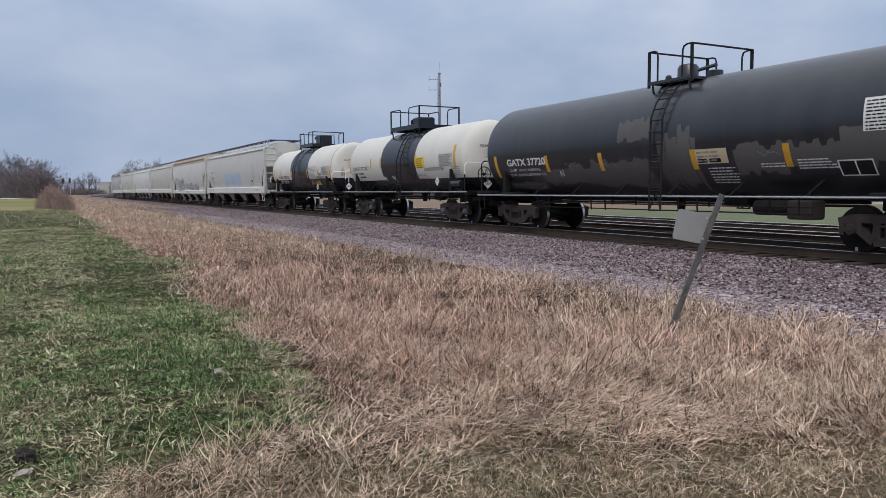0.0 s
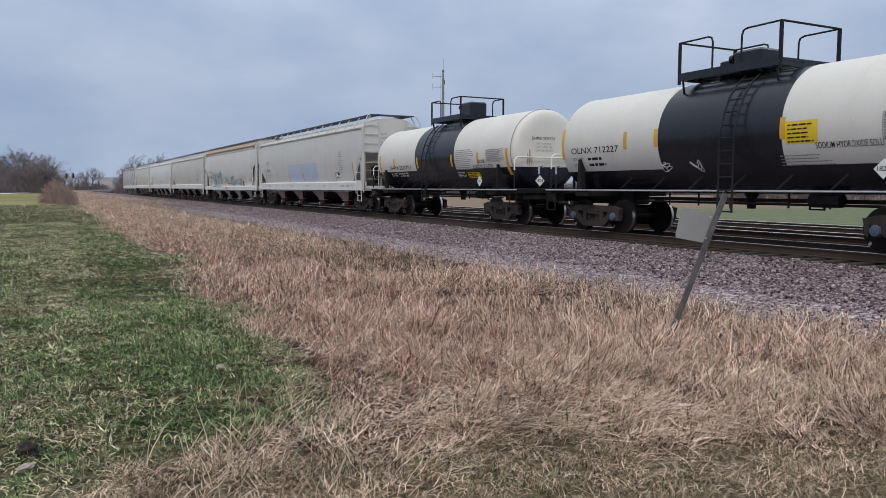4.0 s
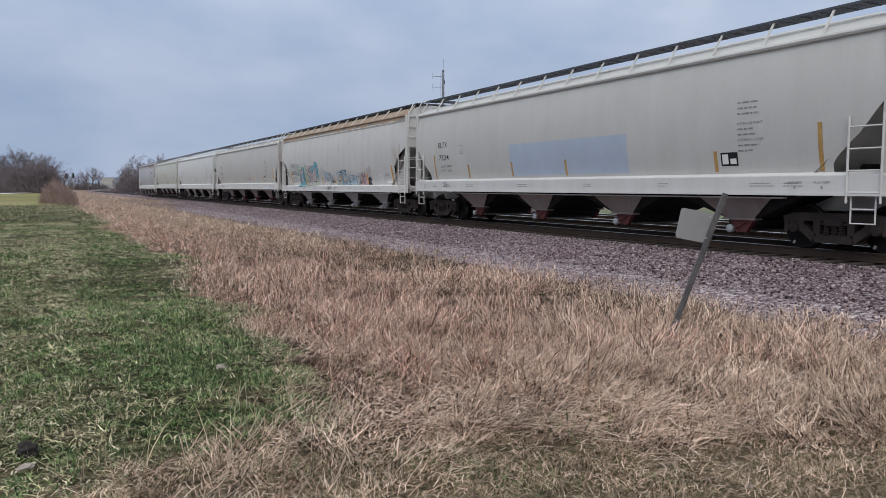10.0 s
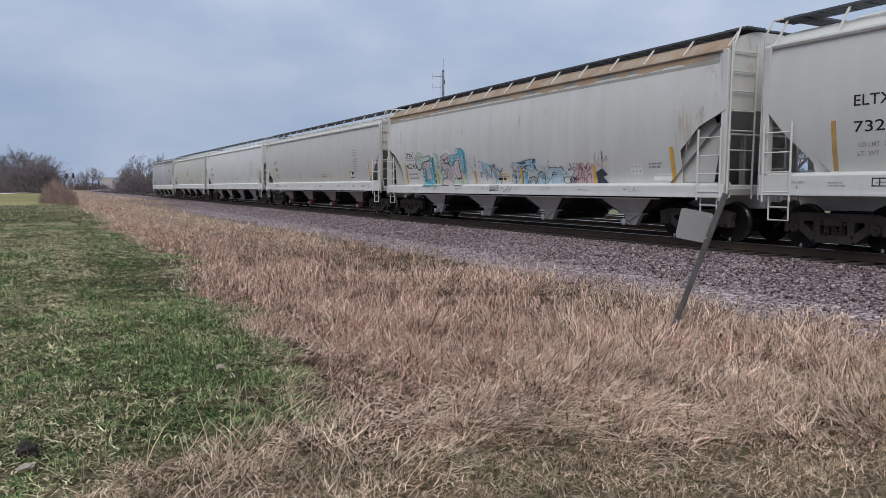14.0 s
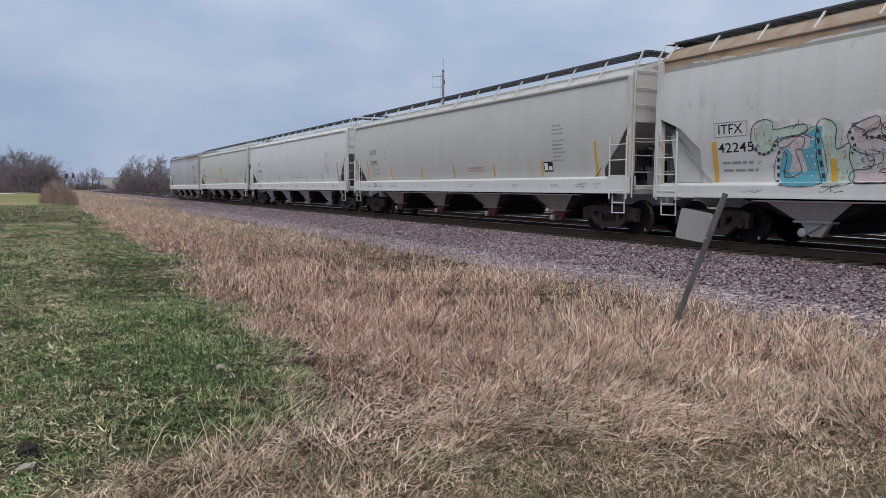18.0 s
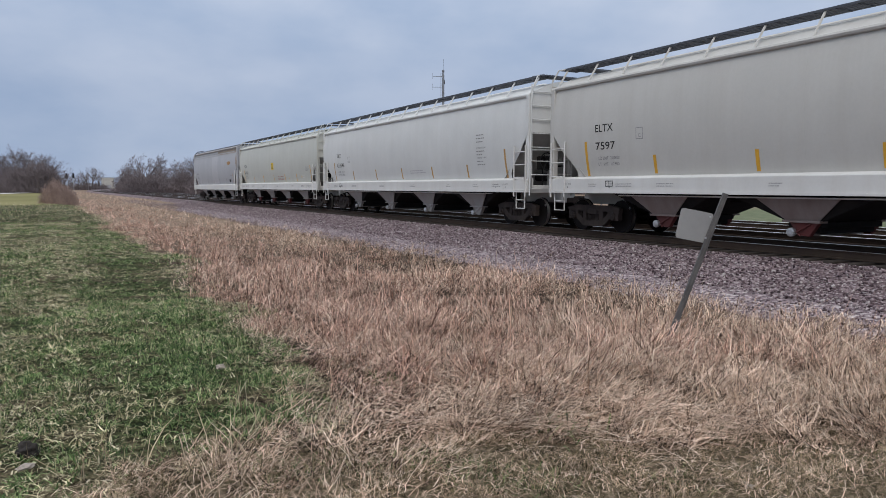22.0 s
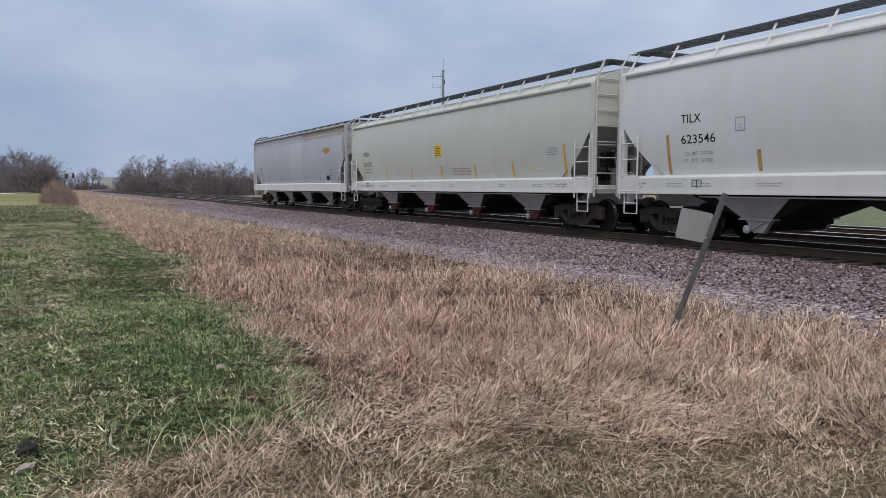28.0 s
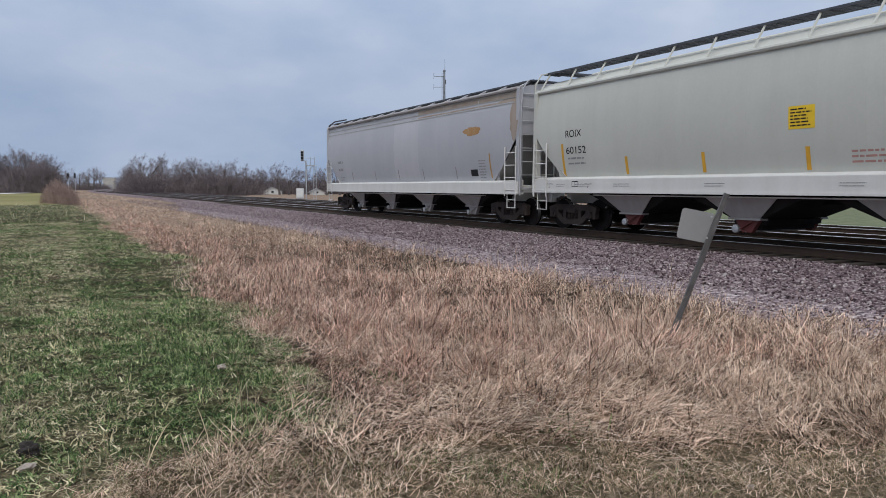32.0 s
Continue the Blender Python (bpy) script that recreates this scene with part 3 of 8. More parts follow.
def ladder(name, car, p0, p1, width_dir, width, rungs, r, mat, label="", rails=True):
    """A ladder from p0 to p1 whose rungs run along width_dir."""
    p0, p1, wd = Vector(p0), Vector(p1), Vector(width_dir).normalized() * width
    stile = Mesh()
    if rails:
        stile.tube([p0, p1], r * 1.5, 6).tube([p0 + wd, p1 + wd], r * 1.5, 6)
    else:
        stile.tube([p0, p0 + wd], r, 6)
    lad = part(name, stile, mat, car, label)
    for i in range(rungs):
        q = p0.lerp(p1, (i + 0.5) / rungs)
        part("rung", Mesh().tube([q, q + wd], r, 6), mat, lad)
    return lad


SILL_LO, SILL_HI, EAVE = 1.12, 1.57, 4.20


def side_y(z):
    k = max(0.0, min(1.0, (z - SILL_HI) / (EAVE - SILL_HI)))
    return 1.43 + 0.662 * k - 0.592 * k * k


def roof_z(y, peak, eave=EAVE, power=2.2):
    k = abs(y) / 1.49
    return eave + 0.02 + (peak - eave) * (1 - k ** power)


WB = 4.80


def hopper_car(length, truck_at, mats, label, cut=1.25, peak=4.68, panels=7, EAVE=EAVE, WB=WB, SILL_LO=SILL_LO, SILL_HI=SILL_HI, bay_m=None, valve_m=None, shoulder=2.2, chord=0.065, bays_at=0.0, knee=False):
    """A four-bay covered hopper: sides, roof, slope sheets, sills, hatch walk, ladders and trucks."""
    body_m, sill_m, roof_m = mats
    car = tagged(new("covered_hopper_car"), label, "freight car", "train of freight cars")
    car["sill"] = SILL_HI
    h = length / 2
    # how far up the side sheet is cut away towards its ends
    outline = [(0.0, 3.02), (cut * 0.48, 2.30), (cut * 0.56, 2.22), (cut * 0.86, SILL_HI + 0.30), (cut * 0.93, SILL_HI + 0.17)]

    if knee:
        outline = [(0.0, 3.02), (cut * 0.48, 2.74), (cut * 0.56, 2.69), (cut * 0.94, 2.24), (cut, 2.16)]

    def low(e):
        pts = outline + [(outline[-1][0] * 1.001, SILL_HI - 0.01)]
        return float(np.interp(e, [p[0] for p in pts], [p[1] for p in pts]))

    xs = [0, cut * 0.24] + [p[0] for p in outline[1:]] + [outline[-1][0] * 1.001]
    cols = [-h + e for e in xs] + list(np.linspace(-h + cut + 0.4, h - cut - 0.4, 15)) + [h - e for e in reversed(xs)]
    sides = []
    for sy in (1, -1):
        sh = Mesh()
        rows = []
        for x in cols:
            z0 = low(min(x + h, h - x))
            rows.append([(x, sy * side_y(lerp(z0, EAVE, k / 23)), lerp(z0, EAVE, k / 23)) for k in range(24)])
        sh.grid(rows)
        sides.append(part("side_sheet", sh, body_m, car, smooth=True))
    ys = [1.49 * math.cos(math.pi * k / 24) for k in range(25)]
    rf = Mesh().grid([[(x, y, roof_z(y, peak, EAVE, shoulder)) for y in ys] for x in np.linspace(-h, h, 14)])
    roof = part("roof", rf, roof_m, car, smooth=True)
    for sx in (-1, 1):
        ew = Mesh()
        ring = [(sx * (h - 0.002), y, roof_z(y, peak, EAVE, shoulder)) for y in ys] + [(sx * (h - 0.002), -1.49, 3.02), (sx * (h - 0.002), 1.49, 3.02)]
        ew.add(ring, [tuple(range(len(ring)))])
        part("end_sheet", ew, body_m, car)
        sl = Mesh()
        yy = 1.5
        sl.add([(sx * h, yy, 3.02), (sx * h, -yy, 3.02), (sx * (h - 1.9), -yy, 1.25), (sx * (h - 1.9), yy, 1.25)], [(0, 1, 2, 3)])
        part("slope_sheet", sl, M["slope"], car, "slope sheet above the end platform, shade put into its grey")
        for sy in (-1, 1):
            post = Mesh().box(min(sx * h, sx * (h - 0.16)), max(sx * h, sx * (h - 0.16)), min(sy * 1.44, sy * 1.605), max(sy * 1.44, sy * 1.605), SILL_LO, EAVE, c=0.012)
            part("corner_post", post, body_m, car)
        # end platform, draft sill and braces
        en = Mesh().box(min(sx * h, sx * (h - 0.22)), max(sx * h, sx * (h - 0.22)), -1.55, 1.55, 1.10, 1.34, c=0.015).box(min(sx * (h + 0.02), sx * (h - 2.4)), max(sx * (h + 0.02), sx * (h - 2.4)), -0.28, 0.28, 0.78, 1.18, c=0.02)
        en.box(min(sx * (h - 0.22), sx * (h - 1.3)), max(sx * (h - 0.22), sx * (h - 1.3)), -1.5, 1.5, 1.28, 1.33)
        part("end_sill", en, sill_m, car)
        for sy in (-1, 1):
            a, b = sorted((sy * 0.34, sy * 0.42))
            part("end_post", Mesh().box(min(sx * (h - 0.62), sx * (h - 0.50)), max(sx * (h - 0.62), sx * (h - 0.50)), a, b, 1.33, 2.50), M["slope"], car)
        part("cross_rail", Mesh().box(min(sx * (h - 0.02), sx * (h - 0.07)), max(sx * (h - 0.02), sx * (h - 0.07)), -1.45, 1.45, 2.46, 2.50), body_m, car)
    for sy in (-1, 1):
        a, b = sorted((sy * 1.50, sy * 1.635))
        prof = [(sy * 1.40, SILL_LO), (sy * 1.40, SILL_HI + 0.012), (sy * 1.47, SILL_HI + 0.012), (sy * 1.60, SILL_HI - 0.03), (sy * 1.628, SILL_HI - 0.045), (sy * 1.635, SILL_HI - 0.06), (sy * 1.635, SILL_LO), (sy * 1.40, SILL_LO)]
        sb = Mesh().grid([[(x, y, z) for y, z in prof] for x in (-h, h)])
        for x in (-h, h):
            sb.add([(x, y, z) for y, z in prof[:-1]], [tuple(range(7))])
        sb.box(-h + 0.02, h - 0.02, min(sy * 1.62, sy * 1.66), max(sy * 1.62, sy * 1.66), SILL_LO - 0.002, SILL_LO + 0.05)
        part("side_sill", sb, sill_m, car, "pale side sill with small stencilled lines")
        ch = Mesh().tube([(-h, sy * 1.52, EAVE), (h, sy * 1.52, EAVE)], chord, 8)
        part("top_chord", ch, roof_m, car, smooth=True)
        for i in range(1, panels):
            x = -h + length * i / panels
            sm = Mesh().grid([[(x - 0.018, sy * (side_y(z) + 0.001), z), (x, sy * (side_y(z) + 0.004), z), (x + 0.018, sy * (side_y(z) + 0.001), z)] for z in np.linspace(SILL_HI, EAVE - 0.05, 7)])
            part("panel_seam", sm, body_m, car)
    # running boards on each side of the hatches, on slanting brackets
    for sy in (-1, 1):
        a, b = sorted((sy * 0.62, sy * 1.12))
        rb = Mesh()
        for k in range(5):
            y = lerp(a, b, k / 4)
            rb.box(-h - 0.12, h + 0.12, y - 0.035, y + 0.035, WB, WB + 0.045)
        for x in np.linspace(-h, h, 44):
            rb.box(x - 0.02, x + 0.02, a, b, WB - 0.012, WB + 0.002)
        part("running_board", rb, M["grate"], roof, "dark open steel grating walk along the roof")
        n_br = 15
        for i in range(n_br):
            x = lerp(-h + 0.15, h - 0.15, i / (n_br - 1))
            br = Mesh().tube([(x, sy * 1.45, EAVE + 0.06), (x, sy * 1.10, WB)], 0.028, 5)
            part("bracket", br, body_m, roof)
    for sx in (-1, 1):
        cw = Mesh()
        for k in range(4):
            x = sx * (h - 0.05 - 0.14 * k)
            cw.box(x - 0.045, x + 0.045, -1.15, 1.15, WB + 0.01, WB + 0.055)
        part("cross_walk", cw, M["grate"], roof)
        for sy in (-1, 1):
            gr = Mesh().tube([(sx * (h - 0.1), sy * 1.12, WB + 0.03), (sx * (h + 0.05), sy * 1.3, WB), (sx * (h + 0.08), sy * 1.5, 4.45), (sx * (h + 0.06), sy * 1.52, 4.05)], 0.022, 6)
            part("grab_rail", gr, body_m, roof)
    ht = Mesh().box(-h + 1.1, h - 1.1, -0.26, 0.26, peak - 0.03, peak + 0.09, c=0.03)
    part("hatch_cover", ht, body_m, roof, "long roof hatch cover")
    # ladders at the corners, on the side and on the end
    for sx in (-1, 1):
        for sy in (-1, 1):
            ladder("side_ladder", car, (sx * (h - 0.10), sy * 1.645, 0.98), (sx * (h - 0.10), sy * 1.645, 2.62), (-sx, 0, 0), 0.66, 4, 0.016, sill_m)
            ladder("end_ladder", car, (sx * (h + 0.05), sy * 1.58, 1.02), (sx * (h + 0.05), sy * 1.52, 4.52), (0, -sy, 0), 0.80, 8, 0.016, body_m)
            st = Mesh().tube([(sx * (h - 0.22), sy * 1.58, 1.15), (sx * (h - 0.22), sy * 1.58, 0.60), (sx * (h - 0.70), sy * 1.58, 0.60), (sx * (h - 0.70), sy * 1.58, 1.15)], 0.02, 6)
            st.tube([(sx * (h - 0.22), sy * 1.58, 0.87), (sx * (h - 0.70), sy * 1.58, 0.87)], 0.017, 6)
            part("sill_step", st, sill_m, car)
    # bays: funnels between the trucks, outlet gates below
    pitch = 3.9 * length / 19.6
    under = Mesh().box(-h + 1, h - 1, -0.22, 0.22, 0.92, 1.2)
    part("centre_sill", under, M["under"], car)
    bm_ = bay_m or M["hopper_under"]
    for sy in (-1, 1):
        a, b = sorted((sy * 1.30, sy * 1.42))
        part("bay_flange", Mesh().box(-2 * pitch + 0.6 + bays_at, 2 * pitch - 0.6 + bays_at, a, b, SILL_LO - 0.075, SILL_LO - 0.045), sill_m, car, "thin pale flange along the tops of the bays")
    for i in range(4):
        xm = (1.5 - i) * pitch + bays_at
        zt, zb = SILL_LO - 0.05, 0.58
        fu = Mesh()
        top = [(xm - pitch / 2 + 0.05, -1.30, zt + 0.1), (xm + pitch / 2 - 0.05, -1.30, zt + 0.1), (xm + pitch / 2 - 0.05, 1.30, zt + 0.1), (xm - pitch / 2 + 0.05, 1.30, zt + 0.1)]
        bot = [(xm - 0.43, -1.06, zb), (xm + 0.43, -1.06, zb), (xm + 0.43, 1.06, zb), (xm - 0.43, 1.06, zb)]
        fu.add(top + bot, [(0, 1, 5, 4), (1, 2, 6, 5), (2, 3, 7, 6), (3, 0, 4, 7), (4, 5, 6, 7), (3, 2, 1, 0)])
        # funnel takes the black to stand for the shade on its underside
        bayo = part("hopper_bay", fu, M["under"], car, "funnel of a discharge bay, coloured black for the shade beneath the car")
        for sy in (-1, 1):
            # the outer plate leans in towards the outlet
            pl = Mesh()
            ring = [(xm - 0.38, 1.10, zb), (xm + 0.38, 1.10, zb), (xm + 1.02, 1.34, zt), (xm - 1.02, 1.34, zt)]
            pl.add([(x, sy * y, z) for x, y, z in ring] + [(x, sy * (y - 0.025), z) for x, y, z in ring], [(0, 1, 2, 3), (7, 6, 5, 4)] + [(q, q + 4, (q + 1) % 4 + 4, (q + 1) % 4) for q in range(4)])
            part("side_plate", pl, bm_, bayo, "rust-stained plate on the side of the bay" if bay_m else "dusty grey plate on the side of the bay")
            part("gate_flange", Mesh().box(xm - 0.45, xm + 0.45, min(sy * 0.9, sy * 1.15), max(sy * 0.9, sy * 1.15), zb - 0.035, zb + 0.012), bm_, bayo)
            vb = Mesh().prism([(xm - 0.36, zb - 0.035), (xm + 0.30, zb - 0.035), (xm + 0.20, 0.40), (xm + 0.06, 0.28), (xm - 0.16, 0.26)], min(sy * 0.96, sy * 1.08), max(sy * 0.96, sy * 1.08))
            vb.tube([(xm - 0.2, sy * 1.10, 0.52), (xm + 0.1, sy * 1.14, 0.34), (xm - 0.02, sy * 1.16, 0.27)], 0.02, 5)
            part("outlet_valve", vb, valve_m or bm_, bayo, "dusty red outlet valve" if valve_m else "dusty grey outlet valve")
            part("outlet_cap", Mesh().lathe([(sy * 1.02, 0.06), (sy * 1.10, 0.095), (sy * 1.17, 0.095), (sy * 1.19, 0.05)], 12, 0, (xm + 0.22, 0, 0.34)), M["galv"], bayo, "pale round outlet cap")
        gt = Mesh().box(xm - 0.44, xm + 0.44, -0.95, 0.95, 0.44, zb - 0.01, c=0.015).box(xm - 0.30, xm + 0.30, -0.9, 0.9, 0.32, 0.45, c=0.02)
        part("outlet_gate", gt, M["under"], bayo)
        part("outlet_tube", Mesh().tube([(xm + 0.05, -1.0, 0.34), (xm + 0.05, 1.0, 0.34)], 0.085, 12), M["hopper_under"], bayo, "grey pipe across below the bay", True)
    for sx in (-1, 1):
        bogie(car, sx * truck_at, False)
    couplers(car, h - 0.1)
    return car


def side_wrap(x_right0, z0, off=0.004, sill=SILL_HI):
    """Lays outlines on a hopper's near side: right along the car towards its trailing end, up the sheet."""
    return lambda a, b: (x_right0 - a, (side_y(z0 + b) if z0 + b > sill else 1.637) + off, z0 + b)


def sill_wrap(x0, z0):
    return lambda a, b: (x0 - a, 1.639, z0 + b)


def tank_angle_wrap(x0, ang0, rad, zc, off=0.004):
    """Lays outlines on a tank's near side; ang is measured up from the level side."""
    return lambda a, b: (x0 - a, (rad + off) * math.cos(ang0 + b / rad), zc + (rad + off) * math.sin(ang0 + b / rad))


def tank_car(half, rad, zc, truck_at, shell_mats, label, band=None, water=None, ladder_x=0.0, platform=(-1.0, 1.6), rail_h=0.95, dome="drum", plat_w=0.97, dome_x=-0.1, head=0.42, bulge=0.6):
    """A tank car: shell with dished heads, jacket bands, underframe, platform with rails, ladder, end rails and trucks.
    band: from and to of a dark belt; water: height under which the shell is dark."""
    car = tagged(new("tank_car"), label, "freight car", "train of freight cars")
    qs = [math.asin(min(1.0, r ** (1 / bulge))) for r in (0.02, 0.2, 0.4, 0.55, 0.68, 0.78, 0.86, 0.92, 0.96, 0.985, 1.0)]
    prof = [(-half + head - head * math.cos(q), rad * (math.sin(q) ** bulge if q > 1e-6 else 0.02)) for q in qs]
    body_x = sorted(set([-half + head + (2 * half - 2 * head) * k / 16 for k in range(17)] + (list(band) if band else [])))
    rings = prof[:-1] + [(x, rad) for x in body_x] + [(-x, r) for x, r in reversed(prof[:-1])]
    angs = [2 * math.pi * k / 56 for k in range(56)]
    if water is not None:
        wa = math.asin((water - zc) / rad)
        angs = sorted([a for a in angs if min(abs(a - (wa % 6.28319)), abs(a - (math.pi - wa))) > 0.03] + [wa % 6.28319, math.pi - wa])
    sh = Mesh()
    n = len(angs)
    for x, r in rings:
        sh.v.extend((x, r * math.cos(a), zc + r * math.sin(a)) for a in angs)
    for i in range(len(rings) - 1):
        xm = (rings[i][0] + rings[i + 1][0]) / 2
        for k in range(n):
            q = (i * n + k, i * n + (k + 1) % n, i * n + n + (k + 1) % n, i * n + n + k)
            zm = sum(sh.v[j][2] for j in q) / 4
            dark = (band and band[0] < xm < band[1]) or (water is not None and zm < water)
            sh.f.append(q)
            sh.m.append(1 if dark else 0)
    sh.f += [tuple(range(n - 1, -1, -1)), tuple(range(len(sh.v) - n, len(sh.v)))]
    sh.m += [0, 0]
    me = sh.data("tank_shell", shell_mats)
    if water is not None:
        # cut the shell along the paint line and colour each side of it
        bm = bmesh.new()
        bm.from_mesh(me)
        bmesh.ops.bisect_plane(bm, geom=bm.verts[:] + bm.edges[:] + bm.faces[:], plane_co=(0, 0, water), plane_no=(0, 0, 1), dist=1e-4)
        for f in bm.faces:
            c = f.calc_center_median()
            f.material_index = 1 if c.z < water or (band and band[0] < c.x < band[1]) else 0
        bm.to_mesh(me)
        bm.free()
    me.shade_smooth()
    me.set_sharp_from_angle(angle=radians(38))
    shell = part("tank_shell", me, None, car)
    # weld bands
    for x in np.linspace(-half + head, half - head, 6):
        wb = Mesh().lathe([(x - 0.012, rad + 0.001), (x, rad + 0.006), (x + 0.012, rad + 0.001)], 48, 0, (0, 0, zc), "x")
        k = 1 if (band and band[0] < x < band[1]) or water is None else 0
        if water is not None and not k:
            arc = [wa + 0.02 + (math.pi - 2 * wa - 0.04) * j / 40 for j in range(41)]
            sm = Mesh().grid([[(x + dx, (rad + dr) * math.cos(a), zc + (rad + dr) * math.sin(a)) for dx, dr in ((-0.014, 0.001), (0, 0.008), (0.014, 0.001))] for a in arc])
            part("weld_seam", sm, shell_mats[0], shell)
    if bulge < 0.5:
        for sx in (-1, 1):
            x = sx * (half - head * 0.9)
            arc = [wa + 0.01 + (math.pi - 2 * wa - 0.02) * j / 48 for j in range(49)]
            rim = Mesh().grid([[(x + dx, (rad + dr) * math.cos(a), zc + (rad + dr) * math.sin(a)) for dx, dr in ((-0.02, -0.002), (-0.012, 0.008), (0.012, 0.008), (0.02, -0.012))] for a in arc])
            part("head_rim", rim, M["dull"], shell, "dark seam where the head joins the shell")
    # underframe: stub sills, bolsters and long side rails
    for sx in (-1, 1):
        e = half + 0.35
        uf = Mesh().box(min(sx * (e - 2.6), sx * e), max(sx * (e - 2.6), sx * e), -0.3, 0.3, 0.80, 1.22, c=0.02)
        uf.box(min(sx * (truck_at - 0.3), sx * (truck_at + 0.3)), max(sx * (truck_at - 0.3), sx * (truck_at + 0.3)), -1.5, 1.5, 1.02, 1.18, c=0.02)
        uf.prism([(sx * (truck_at + 0.18), 1.15), (sx * (truck_at + 0.36), 1.15), (sx * (truck_at + 0.30), zc - 0.45), (sx * (truck_at + 0.22), zc - 0.45)], 1.22, 1.40)
        uf.prism([(sx * (truck_at + 0.18), 1.15), (sx * (truck_at + 0.36), 1.15), (sx * (truck_at + 0.30), zc - 0.45), (sx * (truck_at + 0.22), zc - 0.45)], -1.40, -1.22)
        uf.box(min(sx * (e - 0.25), sx * e), max(sx * (e - 0.25), sx * e), -1.5, 1.5, 1.08, 1.24, c=0.015)
        uf.box(min(sx * (e - 1.0), sx * e), max(sx * (e - 1.0), sx * e), 1.2, 1.52, 1.16, 1.22)
        uf.box(min(sx * (e - 1.1), sx * e), max(sx * (e - 1.1), sx * e), -1.45, 1.45, 1.10, 1.17)
        uf.box(min(sx * (e - 0.5), sx * (e - 0.08)), max(sx * (e - 0.5), sx * (e - 0.08)), -1.2, 1.2, 0.86, 1.10, c=0.03)
        uf.tube([(sx * (e - 0.2), 1.3, 1.1), (sx * (e - 0.25), 1.2, 0.8), (sx * (e - 0.9), 1.1, 0.72)], 0.03, 5)
        part("stub_sill", uf, M["under"], car)
    e = half + 0.33
    zs = 1.09 if dome == "dome" else 1.20
    for sy in (-1, 1):
        part("side_rail", Mesh().tube([(-e, sy * 1.52, zs), (e, sy * 1.52, zs)], 0.022, 6), M["galv"], car, "thin grey safety rail along the tank")
    for x in np.linspace(-truck_at + 1.6, truck_at - 1.6, 6):
        hg = Mesh().tube([(x, 1.52, zs - 0.02), (x - 0.22, 1.24, zs + 0.34)], 0.022, 5)
        part("rail_bracket", hg, M["under"], car)
    # bottom gear: outlet valve, brake rod and cylinder
    gear = Mesh().lathe([(zc - rad - 0.35, 0.10), (zc - rad - 0.1, 0.12), (zc - rad + 0.05, 0.2)], 12, 0, (0, 0, 0), "z").tube([(-truck_at + 1, 0.35, 0.9), (truck_at - 1, 0.35, 0.9)], 0.03, 6)
    gear.box(-truck_at + 1.2, truck_at - 1.2, -0.06, 0.06, 0.93, 1.02)
    gear.lathe([(-2.6, 0.15), (-1.9, 0.15)], 12, 0, (0, 0.4, 1.0), "x")
    for x in (-2.4, -1.4, 1.2, 2.2):
        gear.tube([(x, 0.5, 1.25), (x, 0.5, 0.82)], 0.025, 5)
    part("brake_gear", gear, M["under"], car)
    # top platform
    p0, p1 = platform
    zt = zc + rad
    slim = dome == "dome"
    zp = zt - (0.11 if slim else 0.0)
    skirt = 0.05 if slim else 0.17
    pf = Mesh()
    pf.box(p0, p1, plat_w - 0.02, plat_w + 0.03, zp - 0.02, zp + skirt).box(p0, p1, -plat_w - 0.03, -plat_w + 0.02, zp - 0.02, zp + skirt)
    pf.box(p0, p0 + 0.05, -plat_w, plat_w, zp - 0.02, zp + skirt - 0.02).box(p1 - 0.05, p1, -plat_w, plat_w, zp - 0.02, zp + skirt - 0.02)
    for x in (p0 + 0.1, p1 - 0.1):
        for sy in (-1, 1):
            pf.tube([(x, sy * (plat_w - 0.02), zp), (x, sy * (plat_w - 0.07), zc + math.sqrt(rad ** 2 - (plat_w - 0.07) ** 2))], 0.03, 5)
    plat = part("platform", pf, shell_mats[1], car, "dark steel loading platform")
    for k in range(7):
        y = (plat_w - 0.07) * (k / 3 - 1)
        part("plank", Mesh().box(p0, p1, y - plat_w * 0.095, y + plat_w * 0.095, zp + 0.045 * (1 if slim else 1.4) - (0.04 if slim else 0), zp + (0.045 if slim else 0.10)), shell_mats[1], plat)
    r = 0.024
    zr = zp + rail_h
    for sy in (-1, 1):
        part("guard_post", Mesh().box(p1 - 0.045, p1 + 0.045, sy * plat_w - 0.02, sy * plat_w + 0.02, zp - 0.1, zr + 0.01, c=0.006), M["black"], plat)
        rl = Mesh().box(p0 - 0.045, p0 + 0.045, sy * plat_w - 0.02, sy * plat_w + 0.02, zp - 0.1, zr + 0.01, c=0.006)
        xm = (p0 + p1) / 2
        part("guard_post", rl, M["black"], plat)
        rl = Mesh().tube([(p0, sy * plat_w, zr), (xm - 0.56, sy * plat_w, zr), (xm - 0.46, sy * plat_w, zr - 0.035), (xm - 0.42, sy * plat_w, zr - 0.14), (xm - 0.42, sy * plat_w, zp)], r)
        part("guard_rail", rl, M["black"], plat)
        rl = Mesh().tube([(p1, sy * plat_w, zr), (xm + 0.56, sy * plat_w, zr), (xm + 0.46, sy * plat_w, zr - 0.035), (xm + 0.42, sy * plat_w, zr - 0.14), (xm + 0.42, sy * plat_w, zp)], r)
        part("guard_rail", rl, M["black"], plat)
    for x in (p0, p1):
        part("guard_rail", Mesh().tube([(x, -plat_w, zr), (x, plat_w, zr)], r), M["black"], plat)
